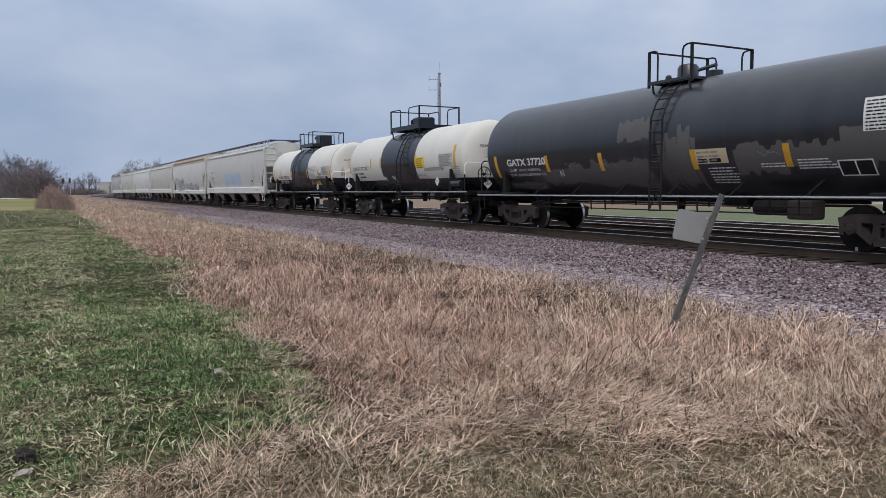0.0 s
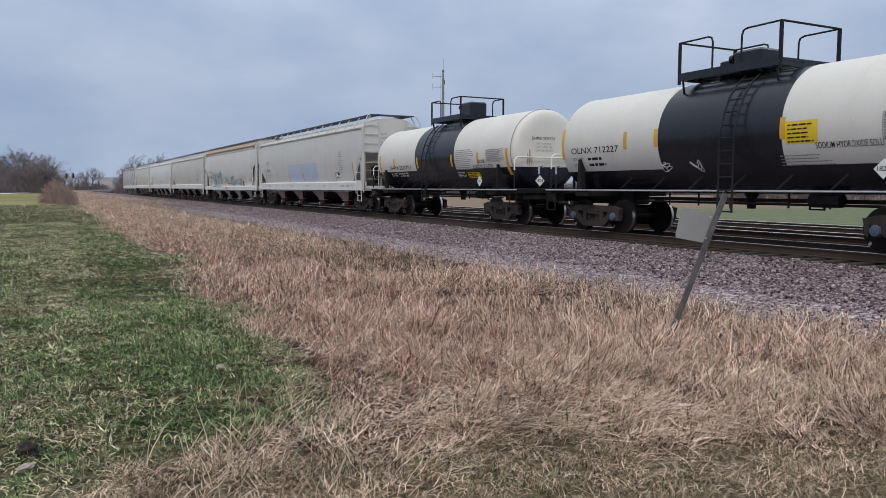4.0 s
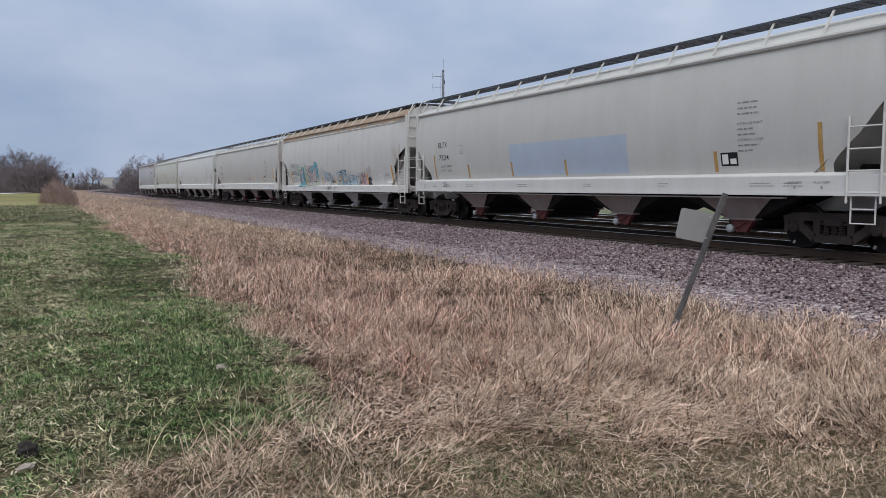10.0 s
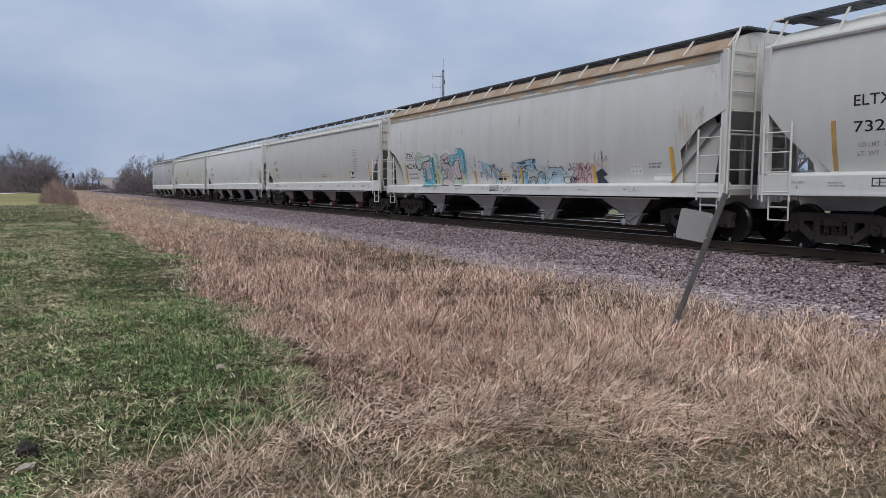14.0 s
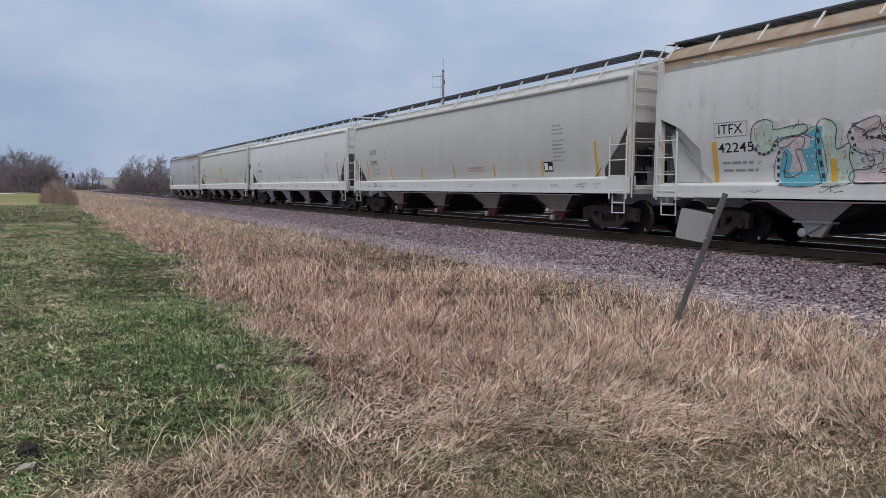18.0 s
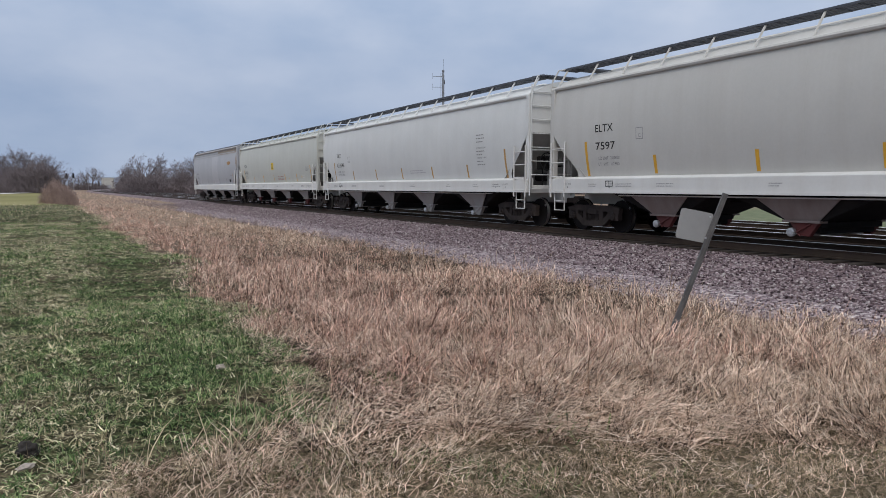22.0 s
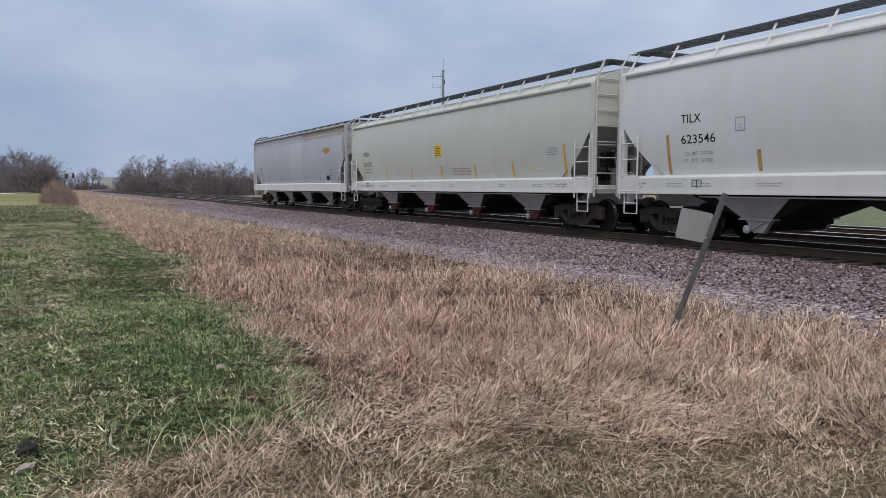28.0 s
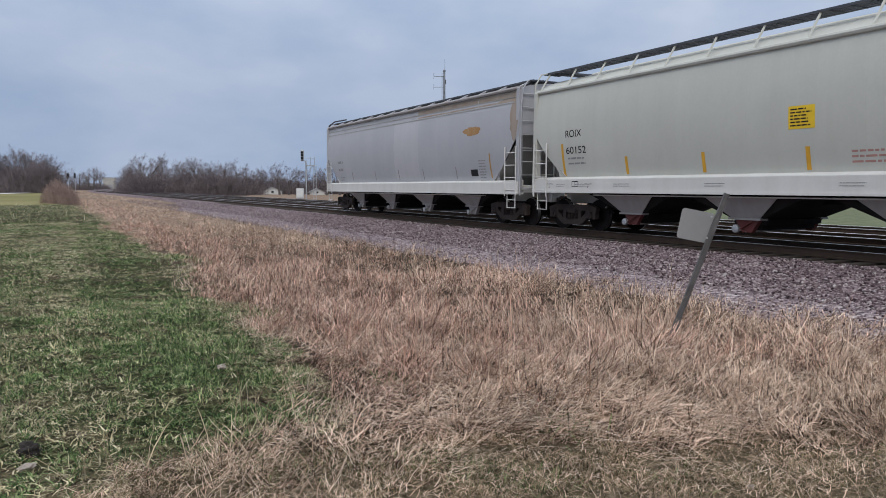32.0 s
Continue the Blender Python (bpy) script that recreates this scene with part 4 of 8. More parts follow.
    if dome == "drum":
        top = zt + (0.56 if dome_x > -0.5 else 0.68)
        dm = Mesh().box(dome_x - 0.40, dome_x + 0.40, -0.28, 0.48, zt - 0.05, top, c=0.05).lathe([(dome_x + 0.38, 0.10), (dome_x + 0.48, 0.10), (dome_x + 0.50, 0.06)], 12, 0, (0, 0.42, top - 0.16), "x")
        vb = Mesh().box(dome_x + 0.42, dome_x + 0.95, -0.2, 0.3, zt - 0.05, zt + (0.42 if dome_x > -0.5 else 0.2), c=0.03)
        part("valve_box", vb, shell_mats[1], car)
    else:
        dm = Mesh().lathe([(zt - 0.05, 0.27), (zt + 0.34, 0.27), (zt + 0.42, 0.22), (zt + 0.45, 0.08)], 20, 0, (-0.14, 0, 0), "z")
        dm.lathe([(zt - 0.02, 0.2), (zt + 0.14, 0.2), (zt + 0.16, 0.16)], 16, 0, (-1.04, 0, 0), "z").tube([(-0.7, 0.2, zt + 0.2), (-1.3, 0.25, zt + 0.24)], 0.05).lathe([(zt, 0.08), (zt + 0.2, 0.08), (zt + 0.24, 0.04)], 10, 0, (0.1, 0.45, -0.08), "z")
    part("valve_housing", dm, shell_mats[1], car, smooth=True)
    # ladder on the near and far side, following the shell
    for sy in (-1, 1):
        lx = ladder_x
        pts = [(sy * 1.60, 0.72), (sy * 1.60, zc)] + [(sy * (rad + 0.12) * math.cos(a), zc + (rad + 0.12) * math.sin(a)) for a in (0.3, 0.55, 0.8, 1.0)]
        stl = Mesh()
        for dx in (-0.2, 0.2):
            stl.tube([(lx + dx, y, z) for y, z in pts], 0.024, 6)
        stl.tube([(lx - 0.2, sy * 1.6, 0.74), (lx + 0.2, sy * 1.6, 0.74)], 0.02).tube([(lx - 0.2, sy * 1.6, 0.74), (lx, sy * 1.56, 1.2)], 0.02).tube([(lx + 0.2, sy * 1.6, 0.74), (lx, sy * 1.56, 1.2)], 0.02)
        lad = part("ladder", stl, M["black"], car)
        for k in range(10):
            z = 1.22 + k * 0.29
            if z < zc:
                y = 1.60
            else:
                a = (z - zc) / rad * 0.95
                y, z = (rad + 0.12) * math.cos(a), zc + (rad + 0.12) * math.sin(a)
            part("rung", Mesh().tube([(lx - 0.2, sy * y, z), (lx + 0.2, sy * y, z)], 0.018, 6), M["black"], lad)
    # end rails and grab irons, white above, and hand wheel
    for sx in (-1, 1):
        er = Mesh()
        ex = sx * (half + 0.12)
        er.tube([(ex, 1.48, 1.85), (ex, 1.48, 2.18), (ex, 1.38, 2.28), (ex, -1.38, 2.28), (ex, -1.48, 2.18), (ex, -1.48, 1.85)], 0.025, 6)
        part("end_rail", er, M["white"] if water else M["black"], car, "bent round end handrail")
        for sy in (-1, 1):
            part("rail_post", Mesh().tube([(ex, sy * 1.48, 1.2), (ex, sy * 1.48, 1.85)], 0.026, 6), M["black"], car)
        for yy in (0.55, -0.15):
            part("rail_post", Mesh().tube([(ex + sx * 0.08, yy, 1.2), (ex + sx * 0.08, yy, 1.72)], 0.036, 6), M["black"], car)
            gi = Mesh().tube([(ex + sx * 0.08, yy, 1.72), (ex + sx * 0.08, yy, 1.98), (ex + sx * 0.08, yy - 0.12, 2.02), (ex + sx * 0.08, yy - 0.16, 1.95)], 0.035, 6)
            part("grab_post", gi, M["galv"] if water else M["black"], car)
        st = Mesh().tube([(sx * (half + 0.25), 1.5, 1.15), (sx * (half + 0.25), 1.5, 0.6), (sx * (half - 0.12), 1.5, 0.6), (sx * (half - 0.12), 1.5, 1.15)], 0.02, 6)
        part("sill_step", st, M["under"], car)
        bogie(car, sx * truck_at, "sticker" in label)
    couplers(car, half + 0.22)
    return car, shell


CARS = []
hop = hopper_car
c1 = hop(19.75, 8.5, (M["grey_a"], M["sill"], M["grey_a"]), "light grey four-bay covered hopper car with a blue-grey painted-over patch", bay_m=M["bay_rust"], valve_m=M["valve_red"], bays_at=-0.32)
CARS.append((c1, -3.05))
c2 = hop(18.99, 8.15, (M["cream"], M["sill"], M["rust_top"]), "cream covered hopper car with rust-stained top and coloured spray writing", cut=1.4, panels=1, SILL_LO=1.05, SILL_HI=1.38, EAVE=4.36, WB=4.82, peak=4.78, shoulder=4.5, chord=0.03, bays_at=-0.25, knee=True)
CARS.append((c2, 17.28))
c3 = hop(20.02, 8.6, (M["grey_b"], M["sill"], M["grey_b"]), "warm grey four-bay covered hopper car with yellow stripes", bay_m=M["bay_rust"], valve_m=M["valve_red"], bays_at=-0.25)
CARS.append((c3, 37.72))
c4 = hop(20.03, 8.6, (M["grey_w"], M["sill"], M["grey_w"]), "clean pale grey four-bay covered hopper car")
CARS.append((c4, 58.95))
c5 = hop(18.87, 8.1, (M["grey_o"], M["sill"], M["grey_o"]), "olive grey covered hopper car with a yellow sticker", valve_m=M["valve_red"], bays_at=-0.2)
CARS.append((c5, 79.5))
c6 = hop(19.0, 8.12, (M["lilac"], M["sill"], M["lilac_roof"]), "faded lilac-grey covered hopper car at the tail with rust stains", cut=1.5, SILL_LO=1.05, SILL_HI=1.50, EAVE=4.50, WB=4.72, peak=4.68)
CARS.append((c6, 99.3))
t1, t1s = tank_car(5.95, 1.41, 2.53, 4.6, [M["white_tank"], M["black_tank"]], "white tank car with black belt and underside, short", (-1.75, 1.7), 1.97, 0.45, platform=(-1.5, 0.95), rail_h=0.83, dome_x=-1.0, head=0.27, bulge=0.2)
CARS.append((t1, -20.15))
t2, t2s = tank_car(6.05, 1.41, 2.53, 4.65, [M["white_tank"], M["black_tank"]], "white tank car with black belt and yellow sticker", (-1.85, 1.75), 1.74, -0.6, platform=(-1.42, 1.5), rail_h=0.92)
CARS.append((t2, -34.45))
t3, t3s = tank_car(7.86, 1.54, 2.55, 6.37, [M["dark_tank"], M["dark_tank"]], "long black tank car with grey painted-over patches", None, None, -0.675, dome="dome", platform=(-1.27, 0.18), rail_h=0.82, plat_w=1.05)
CARS.append((t3, -49.825))


# ---- grass, shoots, straw and stones ----
YAW = 0.4659
_SS = np.linspace(-80, 900, 2000)
_XX = np.array([track(float(s))[0] for s in _SS])


def track_x(s):
    return np.interp(s, _SS, _XX)


def spot(px, depth):
    """A place that lies depth metres ahead, px to the right of the way the camera looks (in units of 1/1300 of the depth)."""
    lat = px / 1300 * depth
    return depth * math.sin(YAW) + lat * math.cos(YAW), depth * math.cos(YAW) - lat * math.sin(YAW)


def ahead(x, y):
    return x * math.sin(YAW) + y * math.cos(YAW)


def scatter(rng, n, depth0, depth1, half=0.66, power=1.0, right=0.66):
    """Random places in the wedge before the camera."""
    k = rng.random(n)
    dep = (depth0 ** (2 * power) + k * (depth1 ** (2 * power) - depth0 ** (2 * power))) ** (0.5 / power)
    lat = (rng.random(n) * (half + right) - half) * dep
    return dep * math.sin(YAW) + lat * math.cos(YAW), dep * math.cos(YAW) - lat * math.sin(YAW)


def heights(x, y):
    d = track_x(y) - x
    return np.array([ground_z(float(a), float(b)) for a, b in zip(d, y)])


def soft_noise(x, y, scale, seed):
    return np.array([noise.noise((float(a) * scale, float(b) * scale, seed)) for a, b in zip(x, y)])


def blade_mesh(name, x, y, z, length, width, lean, turn, droop, mat, rng, label, category, segs=3, curl=0.0, kink=0.0):
    """Many single blades in one mesh: each bends over from its root. lean: radians from upright at the root; droop: how much more at the tip; curl: how far it turns aside; kink: how sharply it bends from joint to joint."""
    n = len(x)
    spin = rng.random(n) * 3.14159
    bow = rng.normal(0, 1, n) * curl
    wid = {3: [1.0, 0.95, 0.75], 4: [0.9, 1.0, 0.95, 0.75], 5: [0.9, 1.0, 0.95, 0.8, 0.5]}[segs]
    rows = len(wid)
    nv = 2 * rows + 1
    co = np.zeros((n, nv, 3))
    cx, cy, cz = x.copy(), y.copy(), z - 0.01
    for i in range(rows + 1):
        f = i / rows
        a, t = lean + droop * f ** 1.3, turn + bow * f
        if kink and i:
            a, t = a + rng.normal(0, kink, n), t + rng.normal(0, kink * 1.3, n)
        ax, ay = np.cos(t), np.sin(t)
        if i:
            p = length / rows
            cx, cy, cz = cx + ax * np.sin(a) * p, cy + ay * np.sin(a) * p, np.maximum(cz + np.cos(a) * p, z + 0.004)
        if i == rows:
            co[:, 2 * i] = np.stack([cx, cy, cz], 1)
            break
        wx, wy = -np.cos(spin) * ay + np.sin(spin) * ax * 0.6, np.cos(spin) * ax + np.sin(spin) * ay * 0.6
        w = width * wid[i] / 2
        co[:, 2 * i] = np.stack([cx - wx * w, cy - wy * w, cz], 1)
        co[:, 2 * i + 1] = np.stack([cx + wx * w, cy + wy * w, cz], 1)
    face, start = [], []
    for i in range(rows - 1):
        start.append(len(face))
        face += [2 * i, 2 * i + 1, 2 * i + 3, 2 * i + 2]
    start.append(len(face))
    face += [2 * rows - 2, 2 * rows - 1, 2 * rows]
    nl = len(face)
    me = bpy.data.meshes.new(name)
    me.vertices.add(n * nv)
    me.vertices.foreach_set("co", co.ravel())
    me.loops.add(n * nl)
    me.loops.foreach_set("vertex_index", ((np.arange(n) * nv)[:, None] + np.array(face)).astype(np.int32).ravel())
    me.polygons.add(n * rows)
    me.polygons.foreach_set("loop_start", ((np.arange(n) * nl)[:, None] + np.array(start)).astype(np.int32).ravel())
    me.materials.append(mat)
    me.update(calc_edges=True)
    return tagged(new(name, me), label, category, kind="stuff")


STRAW_RED = blades("russet_straw", [(0.0, (0.07, 0.038, 0.030)), (0.16, (0.19, 0.108, 0.084)), (0.34, (0.54, 0.335, 0.262)), (0.72, (0.84, 0.585, 0.47)), (1.0, (0.92, 0.76, 0.63))], translucent=0.12)
STRAW_PALE = blades("pale_straw", [(0.0, (0.07, 0.046, 0.032)), (0.16, (0.20, 0.136, 0.093)), (0.34, (0.56, 0.40, 0.30)), (0.74, (0.84, 0.655, 0.52)), (1.0, (0.92, 0.79, 0.65))], translucent=0.12)
# short under-blades: shade between the stems is put into this dark colour
STRAW_SHADE = blades("shade_dark_thatch", [(0.0, (0.012, 0.008, 0.006)), (0.5, (0.045, 0.027, 0.021)), (0.85, (0.13, 0.080, 0.060)), (1.0, (0.30, 0.20, 0.15))], translucent=0.05)
CHAFF = blades("bleached_chaff", [(0.0, (0.14, 0.105, 0.07)), (0.3, (0.38, 0.30, 0.205)), (0.7, (0.64, 0.53, 0.385)), (1.0, (0.84, 0.74, 0.58))], translucent=0.1)
FIELD_CHAFF = blades("field_chaff", [(0.0, (0.16, 0.135, 0.08)), (0.3, (0.44, 0.40, 0.245)), (0.7, (0.70, 0.64, 0.42)), (1.0, (0.88, 0.82, 0.62))], translucent=0.1)
SHOOT = blades("green_shoots", [(0.0, (0.010, 0.022, 0.008)), (0.38, (0.050, 0.110, 0.034)), (0.72, (0.22, 0.345, 0.130)), (0.92, (0.44, 0.52, 0.26)), (1.0, (0.62, 0.62, 0.40))])
TURF = blades("worn_turf", [(0.0, (0.022, 0.022, 0.010)), (0.28, (0.090, 0.086, 0.038)), (0.62, (0.29, 0.24, 0.142)), (0.88, (0.54, 0.42, 0.30)), (1.0, (0.64, 0.53, 0.40))])


def field_edge(y):
    """How far from the track the sown field begins."""
    return 12.75 + 0.35 * np.sin(y * 0.23 + 0.6) + 0.25 * np.sin(y * 0.61) + np.maximum(0, 5.2 - y) * 1.6


def tall_grass(name, n, depth0, depth1, len0, len1, wid, mat, seed, pale, label):
    g = np.random.default_rng(seed)
    x, y = scatter(g, n, depth0, depth1)
    d = track_x(y) - x
    clump = soft_noise(x, y, 0.9, 5.0) * 0.6 + soft_noise(x, y, 2.6, 9.0) * 0.5
    edge = field_edge(y)
    bare = ahead(x, y) - 5.15 - 0.5 * soft_noise(x, y, 0.8, 2.0)
    tone = soft_noise(x, y, 0.35, 14.0) + (8.6 - d) * 0.22 + 0.0 + np.clip(8 - ahead(x, y), 0, 4) * 0.16
    keep = (d > 6.0 - np.clip((y - 58) * 0.08, 0, 3.4) + 0.5 * clump) & (d < edge + 0.35 * clump) & (g.random(n) < np.clip(0.65 + clump, 0.12, 1)) & (bare > 0)
    keep &= (tone + g.normal(0, 0.22, n) > 0) == pale
    x, y, d, clump, bare = x[keep], y[keep], d[keep], clump[keep], bare[keep]
    k = len(x)
    shrink = np.clip((d - 5.9 + np.clip((y - 58) * 0.08, 0, 3.4)) / 1.6, 0.35, 1) * np.clip((field_edge(y) + 0.5 - d) / 1.2, 0.3, 1) * np.clip(0.45 + bare * 0.5, 0.3, 1)
    length = (len0 + (len1 - len0) * g.random(k)) * np.clip(0.85 + clump * 0.75, 0.35, 1.5) * shrink
    swirl = soft_noise(x, y, 0.55, 21.0) * 4.2 + soft_noise(x, y, 1.7, 23.0) * 2.0
    turn = swirl + g.normal(0, 1.7, k)
    lean = np.abs(g.normal(0.65, 0.50, k)) + np.clip(soft_noise(x, y, 0.9, 31.0) * 1.8, 0, 0.8)
    droop = np.abs(g.normal(0.9, 0.7, k))
    return blade_mesh(name, x, y, heights(x, y), length, wid * (0.5 + 1.3 * g.random(k) ** 2), lean, turn, droop, mat, g, label, "grass")


def mown(x, y):
    """How far behind the mown edge a place lies: left of the view the tall straw comes nearer."""
    dep = ahead(x, y)
    px = 1300 * (x * math.cos(YAW) - y * math.sin(YAW)) / dep
    k = np.clip((px + 200) / 430, 0, 1)
    return dep - 4.15 - 0.85 * k * k * (3 - 2 * k) - 0.45 * soft_noise(x, y, 0.8, 2.0) - 0.35 * soft_noise(x, y, 2.6, 4.0)


def tussocks(m, depth0, depth1, seed, wid, per):
    """Matted clumps: blades fan out of each root, curl over, and lie flat where wind and snow pressed them down."""
    g = np.random.default_rng(seed)
    x, y = scatter(g, m, depth0, depth1)
    d = track_x(y) - x
    dep = ahead(x, y)
    cl = soft_noise(x, y, 0.8, 5.0) * 0.7 + soft_noise(x, y, 2.2, 9.0) * 0.5
    bare = mown(x, y)
    hum = soft_noise(x, y, 2.9, 51.0) + 0.6 * soft_noise(x, y, 6.0, 53.0)
    keep = (d > 5.2 - 0.5 * cl - np.clip((dep - 9) * 0.07, 0, 0.9) * g.random(m)) & (d < field_edge(y) + 0.5 * cl) & (bare > 0) & (g.random(m) < np.clip(np.where(dep < 13, 0.66, 0.84) + 1.1 * cl * np.clip(1.4 - dep * 0.06, 0.3, 1) + np.where(dep < 13, 1.9, 1.2) * hum, np.clip(dep * 0.03 - 0.15, 0.03, 0.4), 1))
    x, y, d, dep, cl, bare, hum = x[keep], y[keep], d[keep], dep[keep], cl[keep], bare[keep], hum[keep]
    m = len(x)
    tone = soft_noise(x, y, 0.35, 14.0) + (8.6 - d) * 0.24 - 0.15 + np.clip(7.4 - dep, 0, 4) * 0.8 + np.clip((dep - 13) * 0.02, 0, 0.3) + g.normal(0, 0.34, m)
    shrink = np.clip((d - 4.9) / 1.9, 0.25, 1) * np.clip((field_edge(y) + 0.7 - d) / 1.2, 0.4, 1) * np.clip(0.5 + bare * 0.55, 0.4, 1)
    px = 1300 * (x * math.cos(YAW) - y * math.sin(YAW)) / dep
    thin = np.clip((-80 - px) / 250, 0, 1) * np.clip((5.9 - dep) / 0.9, 0, 1)
    tall = (0.24 + 0.26 * g.random(m)) * (1 - 0.5 * thin) * np.clip(1.25 - dep * 0.025, 0.6, 1) * np.clip(0.95 + cl * 1.2 + hum * 1.3, 0.3, 1.8) * shrink
    flat = np.clip(soft_noise(x, y, 0.75, 31.0) * 2.2 + np.clip(1.5 - bare, 0, 1.5) * 0.75 * (d > 8.2) + 0.55 * np.exp(-((px - 40) / 420) ** 2) * np.exp(-((dep - 6.4) / 1.9) ** 2) + np.where(dep < 14, 0.36, 0.18) + g.normal(0, 0.25, m), 0, 1)
    way = soft_noise(x, y, 0.5, 21.0) * 4.5 + g.normal(0, 0.5, m)
    nb = np.maximum(3, g.poisson(per * (1 - 0.78 * thin), m))
    i = np.repeat(np.arange(m), nb)
    k = len(i)
    fan = g.random(k) * 6.2832
    r = np.abs(g.normal(0, 0.05 + 0.0022 * depth0, k))
    bx, by = x[i] + np.cos(fan) * r, y[i] + np.sin(fan) * r
    lying = g.random(k) < flat[i]
    turn = np.where(lying, way[i] + g.normal(0, 0.7, k), fan + g.normal(0, 1.5, k))
    lean = np.where(lying, g.normal(1.2, 0.25, k), np.abs(g.normal(0.26, 0.45, k)) + r * 5)
    droop = np.where(lying, g.normal(0.3, 0.35, k), np.abs(g.normal(0.9, 0.75, k)))
    length = tall[i] * (0.32 + 0.78 * g.random(k) ** 1.3) * np.where(lying, 1.15, 1.0)
    z = heights(bx, by) + np.where(lying, g.random(k) * 0.20 * np.clip(tall[i] * 2, 0.2, 1), 0)
    # short blades carry the shade colour, so gaps in the grass look dark
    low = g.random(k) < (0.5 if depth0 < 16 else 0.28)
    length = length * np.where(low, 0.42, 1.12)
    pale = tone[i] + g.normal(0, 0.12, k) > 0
    for sel, mat, label in ((~pale & ~low, STRAW_RED, "tall matted russet dry grass on the verge"), (pale & ~low, STRAW_PALE, "pale bleached dry grass matted in clumps"), (low, STRAW_SHADE, "short thatch under the dry grass, darkened for the shade between stems")):
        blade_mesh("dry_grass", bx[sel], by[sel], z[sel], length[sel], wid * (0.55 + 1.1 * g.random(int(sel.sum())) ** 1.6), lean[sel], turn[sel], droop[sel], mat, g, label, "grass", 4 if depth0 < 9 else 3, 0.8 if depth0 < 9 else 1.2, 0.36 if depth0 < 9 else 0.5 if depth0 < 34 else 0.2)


tussocks(6600, 3.7, 9.5, 11, 0.0074, 24)
tussocks(7000, 9.5, 16, 12, 0.0108, 19)
tussocks(11500, 16, 34, 13, 0.0138, 18)
tussocks(6500, 34, 70, 18, 0.023, 14)
tall_grass("dry_grass", 130000, 30, 110, 0.22, 0.52, 0.020, STRAW_RED, 15, False, "russet dry grass strip in the distance")
tall_grass("dry_grass", 130000, 30, 110, 0.22, 0.52, 0.020, STRAW_PALE, 16, True, "pale dry grass strip in the distance")
tall_grass("dry_grass", 60000, 110, 260, 0.3, 0.6, 0.06, STRAW_PALE, 17, True, "dry grass beside the far curve of the line")


def fallen_straw(n, depth0, depth1, seed, long, wid):
    """Broken stems thrown over the grass and its mown edge."""
    g = np.random.default_rng(seed)
    x, y = scatter(g, n, depth0, depth1)
    d = track_x(y) - x
    bare = mown(x, y)
    keep = (d > 6.6) & (d < field_edge(y) + 0.4) & (g.random(n) < np.clip(0.9 + bare * 1.3, 0.03, 1) * np.clip(0.75 + soft_noise(x, y, 1.3, 17.0) * 1.2, 0.25, 1))
    x, y, bare = x[keep], y[keep], bare[keep]
    k = len(x)
    lift = np.clip(bare * 0.4, 0.0, 1.0) * g.random(k) * 0.26 * np.clip(0.7 + soft_noise(x, y, 0.8, 5.0), 0.1, 1.3)
    blade_mesh("fallen_straw", x, y, heights(x, y) + 0.012 + lift, long * (0.3 + 0.7 * g.random(k) ** 1.5), wid * (0.6 + 0.7 * g.random(k)), g.normal(1.40, 0.20, k),
               soft_noise(x, y, 0.5, 3.0) * 3 + g.normal(0, 0.7, k), g.normal(0.1, 0.3, k), STRAW_PALE, g, "broken pale straw lying across the grass", "straw", 3, 0.35, 0.12)


def laid_stalks(n, seed):
    """Long stalks pressed flat in front of the standing clumps, most of them lying across the view."""
    g = np.random.default_rng(seed)
    dep = 4.9 + 3.0 * g.random(n)
    px = g.normal(190, 300, n)
    lat = px / 1300 * dep
    x, y = dep * math.sin(YAW) + lat * math.cos(YAW), dep * math.cos(YAW) - lat * math.sin(YAW)
    bed = soft_noise(x, y, 1.1, 61.0) + 0.5 * soft_noise(x, y, 3.0, 63.0)
    keep = (mown(x, y) > -0.15) & (track_x(y) - x < field_edge(y) - 0.3) & (px > -420) & (px < 760) & (g.random(n) < np.clip(0.55 + 1.4 * bed, 0.02, 1))
    x, y, bed = x[keep], y[keep], bed[keep]
    k = len(x)
    flip = np.where(g.random(k) < 0.5, 0.0, math.pi)
    turn = -YAW + flip + soft_noise(x, y, 0.9, 65.0) * 1.4 + g.normal(0, 0.62, k)
    lift = 0.02 + g.random(k) * 0.16 * np.clip(0.7 + bed, 0.2, 1.3)
    blade_mesh("fallen_straw", x, y, heights(x, y) + lift, 0.16 + 0.46 * g.random(k) ** 1.6, 0.0035 + 0.0042 * g.random(k), g.normal(1.45, 0.16, k), turn, g.normal(0.12, 0.2, k), STRAW_PALE, g,
               "long pale stalks pressed flat before the clumps", "straw", 4, 0.3, 0.10)


